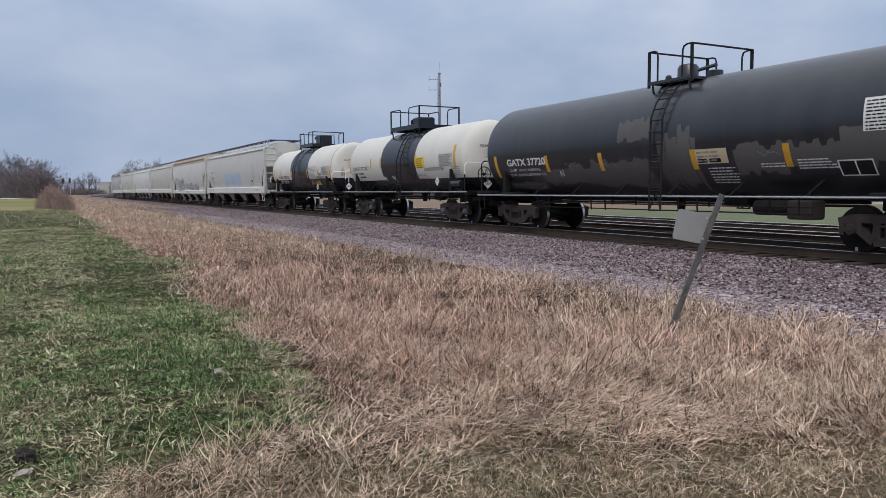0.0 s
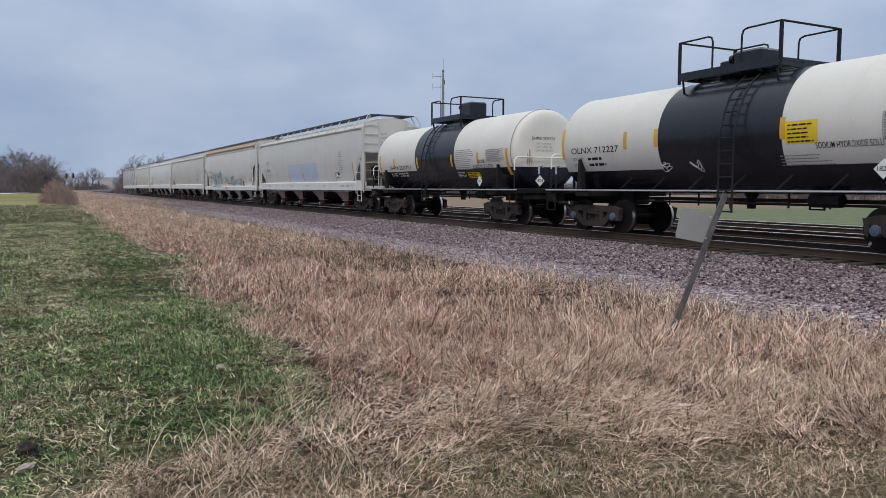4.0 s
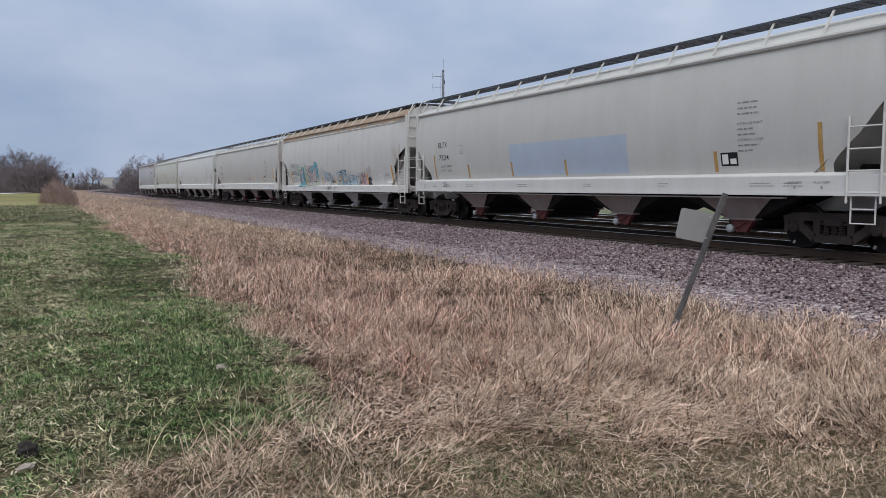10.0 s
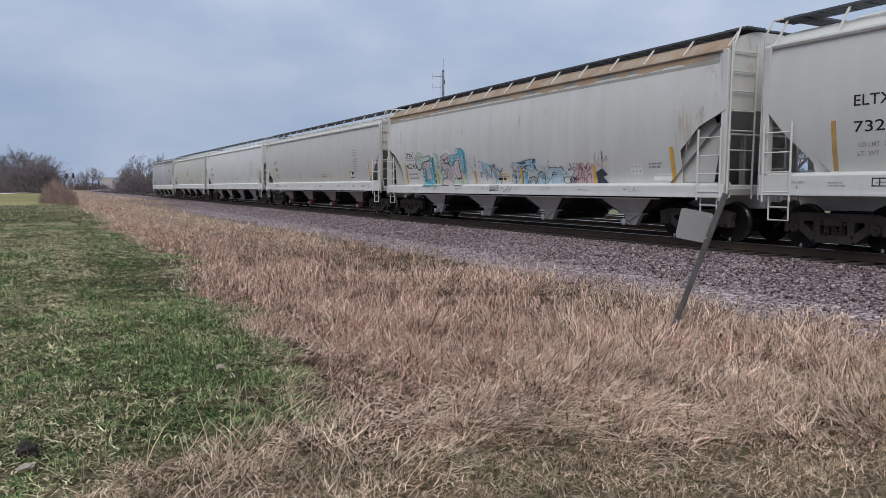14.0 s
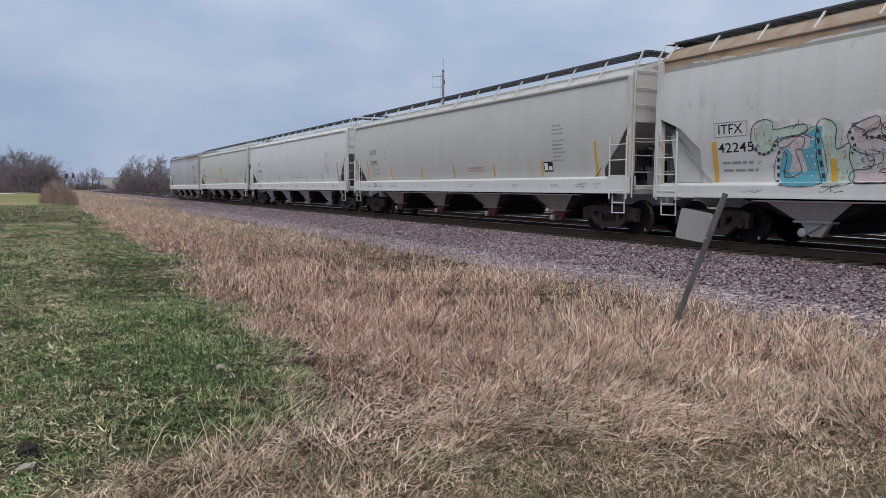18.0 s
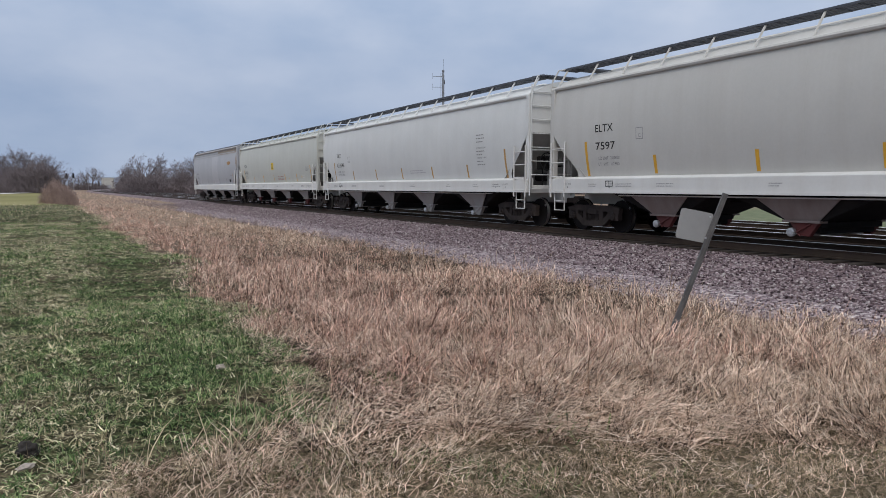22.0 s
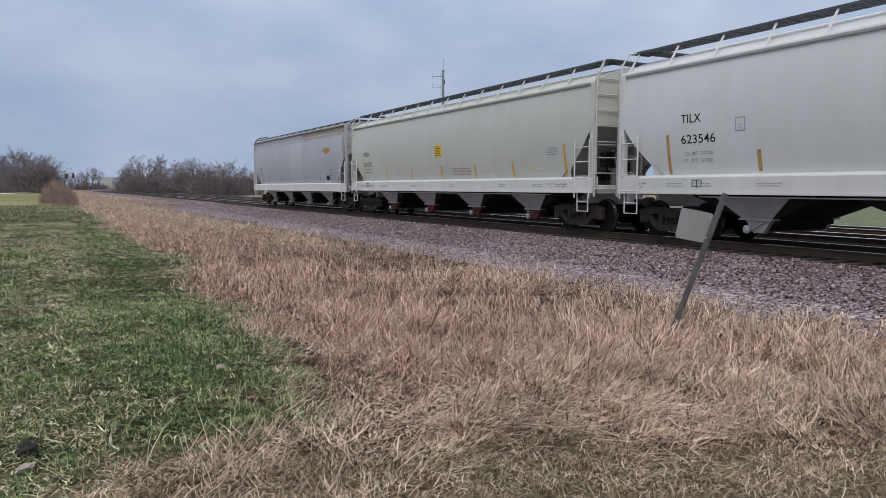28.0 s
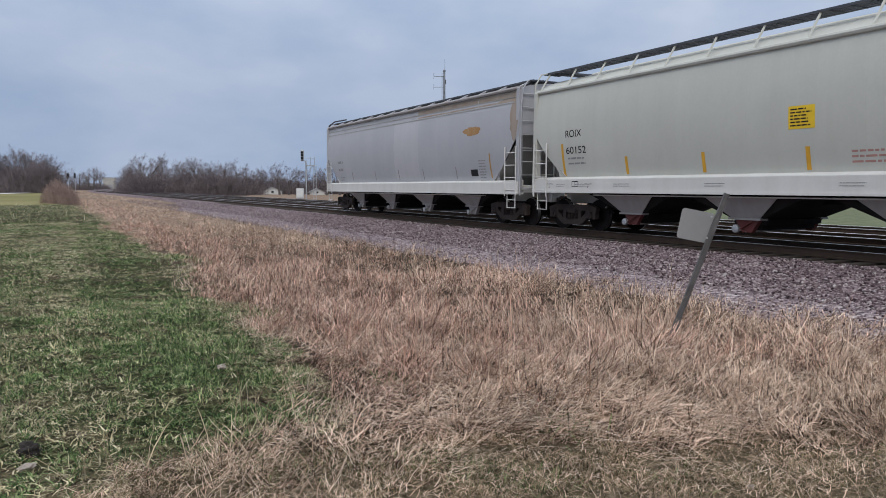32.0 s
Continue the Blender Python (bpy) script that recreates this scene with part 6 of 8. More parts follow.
for k, (px, dep, h, w) in enumerate(((1290, 128, 4.6, 3.4), (1345, 118, 5.2, 3.6), (1400, 120, 6.0, 3.6), (1445, 117, 5.4, 3.4), (1500, 124, 4.8, 3.6), (1560, 120, 5.0, 3.6))):
    thicket(px, dep, h, w, k, k * 2.1, "grey leafless thicket beyond the lawn")

CONCRETE = plain("weathered_concrete", (0.42, 0.40, 0.36), 0.85, 0.0, 0.15, 0.4)
SIDING = plain("pale_siding", (0.62, 0.62, 0.60), 0.7, 0.0, 0.06, 2.0)
ROOFING = plain("grey_roofing", (0.30, 0.30, 0.31), 0.8, 0.0, 0.15, 1.0)
GLASS = plain("dark_window_glass", (0.03, 0.035, 0.04), 0.08, 0.0, 0.1)


def gable_house(px, depth, w, deep, eave, ridge, label):
    x, y = spot(px - 784, depth)
    hs = tagged(new("house"), label, "house")
    hs.matrix_world = Matrix.Translation((x, y, land_at(x, y) - 0.1)) @ Matrix.Rotation(-YAW + 0.25, 4, "Z")
    wl_ = Mesh().prism([(-w / 2, 0), (w / 2, 0), (w / 2, eave), (0, ridge), (-w / 2, eave)], 0, deep)
    part("wall", wl_, SIDING, hs)
    rf = Mesh()
    for sx in (-1, 1):
        rf.prism([(sx * (w / 2 + 0.4), eave - 0.25), (0, ridge + 0.05), (0, ridge + 0.22), (sx * (w / 2 + 0.4), eave - 0.05)], -0.4, deep + 0.4)
    part("roof", rf, ROOFING, hs)
    wi = part("window", Mesh().box(-0.45, 0.45, -0.05, -0.01, 0.5, eave + 0.3), SIDING, hs)
    part("pane", Mesh().box(-0.36, 0.36, -0.07, -0.051, 0.58, eave + 0.22), GLASS, wi)


gable_house(481, 232, 6.0, 5, 1.0, 2.3, "low white gabled shed at the edge of the wood")
gable_house(560, 232, 4.6, 5, 0.9, 2.0, "white outbuilding with a low gable")


def block_building(px, depth, w, deep, h, label, mat):
    x, y = spot(px - 784, depth)
    b = tagged(new("grain_building"), label, "building")
    b.matrix_world = Matrix.Translation((x, y, land_at(x, y) - 0.2)) @ Matrix.Rotation(-YAW + 0.5, 4, "Z")
    part("wall", Mesh().box(-w / 2, w / 2, 0, deep, 0, h, c=0.05), mat, b)
    part("roof", Mesh().box(-w / 2 - 0.2, w / 2 + 0.2, -0.2, deep + 0.2, h, h + 0.3), ROOFING, b)
    part("door", Mesh().box(-w * 0.2, w * 0.2, -0.08, -0.01, 0, h * 0.4), ROOFING, b)


block_building(194, 520, 8.0, 8, 8.2, "tall pale grain building far down the line", CONCRETE)
block_building(160, 470, 3.2, 4, 3.2, "small pale shed by the crossing", SIDING)


def pole(px, depth, h, r, name, label, category):
    x, y = spot(px - 784, depth)
    ob = new(name, Mesh().tube([(0, 0, -0.3), (0, 0, h)], [r, r * 0.75], 8).box(-0.9, 0.9, -0.05, 0.05, h - 0.7, h - 0.58).data(name, BARK))
    ob.matrix_world = Matrix.Translation((x, y, land_at(x, y))) @ Matrix.Rotation(-YAW, 4, "Z")
    tagged(ob, label, category, "far poles")


for px, dep, h in ((107, 330, 7.5), (111, 345, 7.5), (166, 400, 8.5), (171, 420, 8.5), (141, 430, 9)):
    pole(px, dep, h, 0.16, "utility_pole", "wooden utility pole far off with a short crossarm", "pole")


def far_signal(px, depth, h):
    x, y = spot(px - 784, depth)
    sgn = tagged(new("railway_signal"), "tall far signal mast with a dark two-lamp head", "signal", "far signals")
    sgn.matrix_world = Matrix.Translation((x, y, land_at(x, y))) @ Matrix.Rotation(-YAW, 4, "Z")
    part("mast", Mesh().tube([(0, 0, -0.2), (0, 0, h)], 0.12, 8), M["galv"], sgn)
    part("signal_head", Mesh().box(-0.42, 0.42, -0.2, 0.1, h - 2.4, h, c=0.1), M["black"], sgn)
    for z in (h - 0.7, h - 1.7):
        part("hood", Mesh().lathe([(-0.5, 0.28), (-0.2, 0.3)], 12, 0, (0, 0, z)), M["black"], sgn)


far_signal(121, 330, 8.0)
far_signal(133, 345, 8.4)


def near_signal():
    """The signal beside the tracks: mast, round target head, ladder cage, platform and relay cabinet."""
    x, y = spot(538 - 784, 92)
    z = land_at(x, y)
    sgn = tagged(new("railway_signal"), "grey signal mast with round black head, ladder and platform", "signal")
    sgn.matrix_world = Matrix.Translation((x, y, z)) @ Matrix.Rotation(-YAW, 4, "Z")
    part("mast", Mesh().tube([(0.2, 0, -0.2), (0.2, 0, 5.2)], 0.09, 8), M["galv"], sgn)
    hd = part("signal_head", Mesh().box(-0.45, -0.05, -0.12, 0.25, 5.15, 6.55, c=0.11), M["galv"], sgn, "pale round target with lamps")
    for zz in (5.5, 5.85, 6.2):
        part("hood", Mesh().lathe([(-0.32, 0.14), (-0.13, 0.16)], 12, 0, (-0.25, 0, zz)), M["black"], hd)
    part("bracket", Mesh().tube([(0.2, 0, 5.0), (-0.25, 0, 5.5)], 0.05, 6), M["galv"], sgn)
    part("platform", Mesh().box(0.15, 1.35, -0.4, 0.4, 4.55, 4.62), M["galv"], sgn)
    for xx in (0.85, 1.35):
        part("guard_rail", Mesh().tube([(xx, -0.4, 3.6), (xx, -0.4, 5.6)], 0.03, 6), M["galv"], sgn)
    part("guard_rail", Mesh().tube([(0.2, -0.4, 5.5), (1.35, -0.4, 5.5)], 0.03, 6), M["galv"], sgn)
    part("brace", Mesh().tube([(0.2, 0, 3.6), (1.1, 0, 4.55)], 0.035, 6), M["galv"], sgn)
    ladder("ladder", sgn, (1.1, 0.1, 0), (1.1, 0.1, 4.6), (1, 0, 0), 0.36, 14, 0.016, M["galv"])
    x, y = spot(530 - 784, 90)
    cb = tagged(new("relay_cabinet"), "white metal relay cabinet beside the signal mast", "cabinet")
    cb.matrix_world = Matrix.Translation((x, y, land_at(x, y))) @ Matrix.Rotation(-YAW, 4, "Z")
    part("body", Mesh().box(-0.42, 0.42, -0.3, 0.3, 0.55, 1.7, c=0.02), SIDING, cb)
    part("door", Mesh().box(-0.36, 0.36, -0.325, -0.301, 0.62, 1.62), SIDING, cb)
    part("pedestal", Mesh().box(-0.3, 0.3, -0.2, 0.2, -0.1, 0.56), M["galv"], cb)


near_signal()


M["galv_dark"] = plain("dull_galvanised_steel", (0.20, 0.215, 0.24), 0.6, 0.3, 0.15, 0.6)


def radio_mast():
    x, y = spot(0, 150)
    z = land_at(x, y)
    ms = tagged(new("radio_mast"), "slim grey tapered radio pole with two dipole arms and a whip", "mast")
    ms.matrix_world = Matrix.Translation((x, y, z)) @ Matrix.Rotation(-YAW, 4, "Z")
    top = 1.274 + (332 - 128) / 1300 * 150 - z
    part("pole", Mesh().lathe([(-0.3, 0.30), (top - 5.0, 0.24), (top - 0.4, 0.20), (top - 0.38, 0.26), (top - 0.1, 0.26), (top, 0.12)], 14, 0, (0, 0, 0), "z"), M["galv_dark"], ms)
    part("panel_antenna", Mesh().box(-0.16, 0.16, -0.42, -0.26, top - 4.6, top - 1.0, c=0.05), M["galv_dark"], ms)
    part("dish_antenna", Mesh().lathe([(0.16, 0.10), (0.26, 0.42), (0.34, 0.50), (0.36, 0.46)], 16, 0, (0, -0.1, top - 2.4), "x"), M["galv_dark"], ms, "small round side antenna")
    part("whip", Mesh().tube([(0.1, 0, top - 0.2), (0.1, 0, top + 2.2)], 0.035, 5), M["galv_dark"], ms)
    part("conduit", Mesh().tube([(-0.45, 0, top - 7.0), (-0.45, 0, top - 0.7)], 0.045, 5), M["galv_dark"], ms)
    for zz in (top - 1.35, top - 3.45):
        part("arm", Mesh().tube([(0, 0, zz), (-2.1, 0, zz)], 0.05, 5), M["galv_dark"], ms)
        part("dipole", Mesh().tube([(-2.1, 0, zz - 0.5), (-2.1, 0, zz + 0.65)], 0.04, 5), M["galv_dark"], ms)


radio_mast()

ROADM = plain("pale_gravel_road", (0.50, 0.48, 0.44), 0.9, 0.0, 0.12, 0.3)
rd = Mesh()
x0, y0 = spot(-300 - 784, 96)
x1, y1 = spot(62 - 784, 198)
x2, y2 = spot(62 - 784, 204)
x3, y3 = spot(-300 - 784, 196)
rows_ = []
for k in range(13):
    f = k / 12
    a, b = (lerp(x0, x1, f), lerp(y0, y1, f)), (lerp(x3, x2, f), lerp(y3, y2, f))
    rows_.append([(*a, land_at(*a) + 0.10), (lerp(a[0], b[0], 0.5), lerp(a[1], b[1], 0.5), land_at(lerp(a[0], b[0], 0.5), lerp(a[1], b[1], 0.5)) + 0.14), (*b, land_at(*b) + 0.10)])
rd.grid(rows_)
tagged(new("road", rd.data("road", ROADM)), "pale gravel road beyond the field", "road", kind="structure")


# ---- small things in the grass and on the field ----
def lump(name, px, depth, size, flat, mat, seed, label, category):
    rr = random.Random(seed)
    x, y = spot(px - 784, depth)
    bm = bmesh.new()
    bmesh.ops.create_icosphere(bm, subdivisions=3, radius=1.0)
    for v in bm.verts:
        k = 1 + 0.55 * noise.noise(v.co * 1.5 + Vector((seed, 0, 0))) + 0.34 * noise.noise(v.co * 3.6 + Vector((seed, 3, 0))) + 0.15 * noise.noise(v.co * 9 + Vector((seed, 6, 0)))
        v.co = Vector((v.co.x * k * size, v.co.y * k * size * 0.8, v.co.z * k * size * flat))
    me = bpy.data.meshes.new(name)
    bm.to_mesh(me)
    bm.free()
    me.materials.append(mat)
    ob = new(name, me)
    ob.matrix_world = Matrix.Translation((x, y, land_at(x, y) + size * flat * 0.45)) @ Matrix.Rotation(rr.uniform(0, 6), 4, "Z")
    tagged(ob, label, category)


DARK_SOIL = plain("wet_dark_soil", (0.022, 0.017, 0.014), 0.95, 0.0, 0.5, 30)
PALE_STONE = plain("pale_field_stone", (0.33, 0.28, 0.24), 0.9, 0.0, 0.25, 18)
lump("soil_clod", 30, 4.42, 0.075, 0.7, DARK_SOIL, 3, "dark wet clod of soil at the field's corner", "soil clod")
lump("soil_clod", 24, 4.22, 0.05, 0.35, PALE_STONE, 5, "small pale dry clod beside the dark one", "soil clod")
lump("field_stone", 815, 6.9, 0.085, 0.7, PALE_STONE, 8, "pale rounded stone lying in the matted grass", "stone")
lump("field_stone", 384, 6.55, 0.042, 0.7, PALE_STONE, 9, "small pale stone on the green field", "stone")
lump("field_stone", 1345, 4.4, 0.03, 0.5, PALE_STONE, 10, "small pale stone in the worn turf", "stone")
for px, dep, n, sd in ((465, 9.6, 160, 5), (445, 9.8, 90, 6), (700, 6.6, 120, 7), (740, 7.3, 120, 8), (1000, 5.2, 60, 9)):
    g = np.random.default_rng(sd)
    x0, y0 = spot(px - 784, dep)
    x, y = x0 + g.normal(0, 0.14, n), y0 + g.normal(0, 0.10, n)
    blade_mesh("green_weed", x, y, heights(x, y), 0.10 + 0.14 * g.random(n), 0.010 + 0.008 * g.random(n), np.abs(g.normal(0.6, 0.4, n)), g.random(n) * 6.28, np.abs(g.normal(0.8, 0.4, n)), SHOOT, g,
               "low green weeds among the dry grass", "weed")


# ---- lettering, stripes, stickers and spray writing on the cars ----
def fitted(words, w, h, weight=0.004):
    """Words stretched to a width and a capital height."""
    vs, fs = text_verts(words, 1.0, weight)
    x0, x1 = min(v[0] for v in vs), max(v[0] for v in vs)
    y1 = max(v[1] for v in vs)
    return [((v[0] - x0) / (x1 - x0) * w, v[1] / y1 * h, 0) for v in vs], fs


def frame_lines(w, h, t, cols=0, rows=0):
    """A box of lines, with inner columns and rows."""
    vs, fs = [], []

    def bar(x0, y0, x1, y1):
        k = len(vs)
        vs.extend([(x0, y0, 0), (x1, y0, 0), (x1, y1, 0), (x0, y1, 0)])
        fs.append((k, k + 1, k + 2, k + 3))

    for i in range(cols + 2):
        x = (w - t) * i / (cols + 1)
        bar(x, 0, x + t, h)
    for j in range(rows + 2):
        y = (h - t) * j / (rows + 1)
        bar(0, y, w, y + t)
    return vs, fs


def ribbon(pts, wid):
    """A brush stroke through flat points."""
    vs, fs = [], []
    for i, p in enumerate(pts):
        a, b = pts[max(i - 1, 0)], pts[min(i + 1, len(pts) - 1)]
        d = Vector((b[0] - a[0], b[1] - a[1]))
        d = d.normalized() if d.length else Vector((1, 0))
        w = wid[i] if isinstance(wid, (list, tuple)) else wid
        vs += [(p[0] - d.y * w / 2, p[1] + d.x * w / 2, 0), (p[0] + d.y * w / 2, p[1] - d.x * w / 2, 0)]
        if i:
            fs.append((2 * i - 2, 2 * i - 1, 2 * i + 1, 2 * i))
    return vs, fs


def round_path(pts, n=4, closed=False):
    """A smooth line through points."""
    out, m = [], len(pts)
    for i in range(m if closed else m - 1):
        p = [pts[(i + k - 1) % m] if closed else pts[min(max(i + k - 1, 0), m - 1)] for k in range(4)]
        for j in range(n):
            t = j / n
            out.append(tuple(0.5 * (2 * p[1][c] + (p[2][c] - p[0][c]) * t + (2 * p[0][c] - 5 * p[1][c] + 4 * p[2][c] - p[3][c]) * t * t + (3 * p[1][c] - p[0][c] - 3 * p[2][c] + p[3][c]) * t ** 3) for c in (0, 1)))
    out.append(pts[0] if closed else pts[-1])
    return out


def rows_of(flat, cut=0.12):
    """Cuts outlines into low rows, so that they follow a curved side."""
    vs, fs = flat
    lo, hi = min(v[1] for v in vs), max(v[1] for v in vs)
    if hi - lo < cut:
        return flat
    bm = bmesh.new()
    made = [bm.verts.new(v) for v in vs]
    for f in fs:
        bm.faces.new([made[q] for q in f])
    y = lo + cut
    while y < hi - 0.02:
        bmesh.ops.bisect_plane(bm, geom=bm.verts[:] + bm.edges[:] + bm.faces[:], plane_co=(0, y, 0), plane_no=(0, 1, 0), dist=1e-5)
        y += cut
    bm.verts.index_update()
    out = [tuple(v.co) for v in bm.verts], [tuple(v.index for v in f.verts) for f in bm.faces]
    bm.free()
    return out


def on_side(car, name, flat, x, z, mat, label="", off=0.004):
    return decal(name, rows_of(flat), side_wrap(x - car["marks"], z, off, car["sill"]), mat, car, label)


def hopper_marks(car, mark, number, nx, stripes, stripe_m, sign_x, text_x, seed, nz=2.80, small=2.04, nw=0.73, dw=0.80, C=None, weights=()):
    on_side(car, "lettering", fitted(mark, nw, 0.20), nx, nz, M["black"], "black reporting letters")
    on_side(car, "lettering", fitted(number, dw, 0.20), nx, nz - 0.48, M["black"], "black car number")
    if weights:
        for k, words in enumerate(weights):
            on_side(car, "lettering", fitted(words, 0.86, 0.085), nx - 0.08 + 0.03 * k, small - 0.165 * k, M["dull"], "small stencilled weight line")
    else:
        on_side(car, "stencil_block", bars(2, 0.95, 0.06, 0.09, seed), nx - 0.05, small, M["dull"], "two small stencilled weight lines")
    if C is not None:
        on_side(car, "stencil_box", frame_lines(0.26, 0.30, 0.018), C, 2.52, M["dull"], "small outlined box with a letter")
        on_side(car, "lettering", fitted("C", 0.09, 0.10), C - 0.09, 2.57, M["dull"])
    for x, z0, z1 in stripes:
        on_side(car, "stripe", quad(0.10, z1 - z0), x, z0, stripe_m, "vertical yellow reflective stripe")
    if sign_x is not None:
        on_side(car, "stencil_box", quad(0.47, 0.30), sign_x, 1.76, M["black"], "black panel with white squares")
        on_side(car, "stencil_square", quad(0.17, 0.22), sign_x - 0.04, 1.80, M["white"], "", 0.007)
        on_side(car, "stencil_square", quad(0.17, 0.12), sign_x - 0.26, 1.80, M["white"], "", 0.007)
    if text_x is not None:
        on_side(car, "stencil_block", bars(3, 0.62, 0.045, 0.075, seed + 1), text_x, 3.10, M["dull"], "small faded stencilled lines")
        on_side(car, "lettering", fitted("EXTERIOR PAINT", 0.66, 0.055), text_x, 2.64, M["dull"], "small stencilled heading")
        on_side(car, "stencil_block", bars(2, 0.55, 0.045, 0.070, seed + 2), text_x, 2.53, M["dull"], "small faded stencilled lines")
        on_side(car, "lettering", fitted("INTERIOR LINING", 0.66, 0.055), text_x, 2.29, M["dull"], "small stencilled heading")
        on_side(car, "stencil_block", bars(2, 0.55, 0.045, 0.070, seed + 3), text_x, 2.18, M["dull"], "small faded stencilled lines")
    rr = random.Random(seed)
    h = -car["half"]
    for x in (8.3, 7.2, 5.6, 2.2, -1.2, -4.4, -6.8, -7.9):
        flat = bars(2, rr.uniform(0.35, 0.75), 0.022, 0.035, seed + int(x * 10))
        decal("stencil_block", flat, sill_wrap(x + rr.uniform(-0.3, 0.3), 1.36), M["dull"], car)
    decal("stencil_box", frame_lines(0.30, 0.16, 0.02, 1, 0), sill_wrap(7.4, 1.30), M["black"], car)
    for x, words in ((car["half"] - 0.75, "PULL HERE"), (car["half"] - 2.6, "JACK HERE"), (2.05 - car["half"], "JACK HERE"), (1.45 - car["half"], "PULL HERE")):
        decal("lettering", fitted(words, 0.34, 0.045), sill_wrap(x, 1.36), M["dull"], car)
        decal("stencil_mark", ([(0, 0, 0), (0.06, 0, 0), (0.03, 0.07, 0)], [(0, 1, 2)]), sill_wrap(x - 0.14, 1.26), M["dull"], car)
    # stencil on the trailing end
    end = lambda a, b: (-car["half"] - 0.006, 0.62 - a, 3.85 + b)
    decal("lettering", fitted(mark, 0.36, 0.10), end, M["dull"], car)
    decal("lettering", fitted(number, 0.36, 0.10), lambda a, b: (-car["half"] - 0.006, 0.62 - a, 3.66 + b), M["dull"], car)
    decal("stencil_block", bars(6, 0.6, 0.035, 0.04, seed + 5), lambda a, b: (-car["half"] - 0.006, 0.62 - a, 3.46 + b), M["dull"], car)


for _c, _h, _m in ((c1, 9.875, 0.09), (c2, 9.495, -0.12), (c3, 10.01, 0.12), (c4, 10.015, 0.17), (c5, 9.435, 0.2), (c6, 9.5, 0.45)):
    _c["half"], _c["marks"] = _h, _m

LONG, SHORT = (1.60, 2.56), (1.63, 2.10)
hopper_marks(c1, "ELTX", "7324", 7.92, [(8.38, *LONG), (5.74, *SHORT), (2.84, *SHORT), (-0.08, *SHORT), (-5.70, *SHORT), (-8.33, *LONG)], M["yellow_dirty"], -5.90, -6.40, 100, C=6.25, weights=("LD LMT  219700", "LT  WT   66300"))
on_side(c1, "paint_patch", quad(5.7, 1.02, 12, 8), 2.87, 1.66, M["blue_patch"], "large blue-grey painted-over patch", 0.003)
hopper_marks(c3, "ELTX", "7597", 8.02, [(8.50, *LONG), (5.82, *SHORT), (2.74, *SHORT), (-0.04, *SHORT), (-2.92, *SHORT), (-5.76, *SHORT), (-8.38, *LONG)], M["yellow"], -5.92, -6.44, 200, C=6.40, weights=("LD LMT  218600", "LT  WT   67400"))
on_side(c3, "stencil_block", bars(2, 1.3, 0.05, 0.05, 205), -1.2, 1.95, M["red_dull"], "faded red warning lines")
hopper_marks(c4, "TILX", "623546", 7.99, [(8.48, *LONG), (5.84, *SHORT), (2.9, *SHORT), (0.0, *SHORT), (-2.9, *SHORT), (-5.76, *SHORT), (-8.38, *LONG)], M["yellow_dirty"], None, -6.58, 300, nw=0.62, dw=1.04, C=6.38, weights=("LD LMT  218700", "LT  WT   67300"))
on_side(c4, "stencil_block", bars(2, 1.6, 0.04, 0.05, 305), -0.9, 1.95, M["faint"], "faded warning lines")
hopper_marks(c5, "ROIX", "60152", 7.97, [(8.20, *LONG), (5.46, *SHORT), (2.82, *SHORT), (0.10, *SHORT), (-2.5, *SHORT), (-5.0, *SHORT), (-7.84, *LONG)], M["yellow"], None, None, 400, nz=2.74, small=2.10, nw=0.74, dw=0.92)
on_side(c5, "sticker", quad(0.60, 0.46), 0.47, 2.46, M["sticker"], "yellow sticker with dark lines")
on_side(c5, "stencil_block", bars(6, 0.50, 0.035, 0.03, 405), 0.42, 2.84, M["black"], "", 0.007)
on_side(c5, "stencil_block", bars(3, 1.6, 0.05, 0.05, 406), -0.87, 1.95, M["red_dull"], "faded red warning lines")
on_side(c5, "stencil_block", bars(4, 0.62, 0.035, 0.03, 407), -7.0, 2.46, M["dull"])
on_side(c5, "sticker", quad(0.09, 0.09), -3.4, 1.80, M["sticker"])
on_side(c5, "sticker", quad(0.11, 0.11), -6.05, 1.86, M["sticker"])
on_side(c5, "stencil_box", frame_lines(0.32, 0.12, 0.015), -6.30, 1.86, M["white"])

# the last car: pale panel, dark ribs, rust and faded marks
for z in (4.40, 4.22, 4.04):
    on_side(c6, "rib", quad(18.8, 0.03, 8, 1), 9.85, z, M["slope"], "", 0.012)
on_side(c6, "panel", quad(2.45, 2.42, 4, 14), 0.9, 1.59, M["lilac_pale"], "paler repainted panel", 0.003)
on_side(c6, "rust_stain", quad(7.5, 0.32, 10, 3), -1.4, 4.10, M["rust_pale"], "washed rust along the eaves", 0.002)
on_side(c6, "stencil_block", bars(1, 0.8, 0.16, 0.1, 501), 8.2, 2.50, M["dull"], "faded unreadable marks")
on_side(c6, "stencil_block", bars(1, 0.8, 0.16, 0.1, 502), 8.2, 2.12, M["dull"])
on_side(c6, "stencil_block", bars(2, 0.9, 0.06, 0.06, 503), 8.1, 1.75, M["dull"])
for x in (6.3, 3.3, 0.62, -1.82, -4.64):
    on_side(c6, "stripe", quad(0.07, 0.44), x, 1.60, M["dull"])
on_side(c6, "stripe", quad(0.08, 0.85), -7.15, 1.60, M["yellow_dirty"])
on_side(c6, "stencil_box", quad(0.5, 0.24), -5.78, 1.68, M["black"])
on_side(c6, "stencil_block", bars(8, 0.55, 0.05, 0.05, 504), -6.4, 2.20, M["dull"])


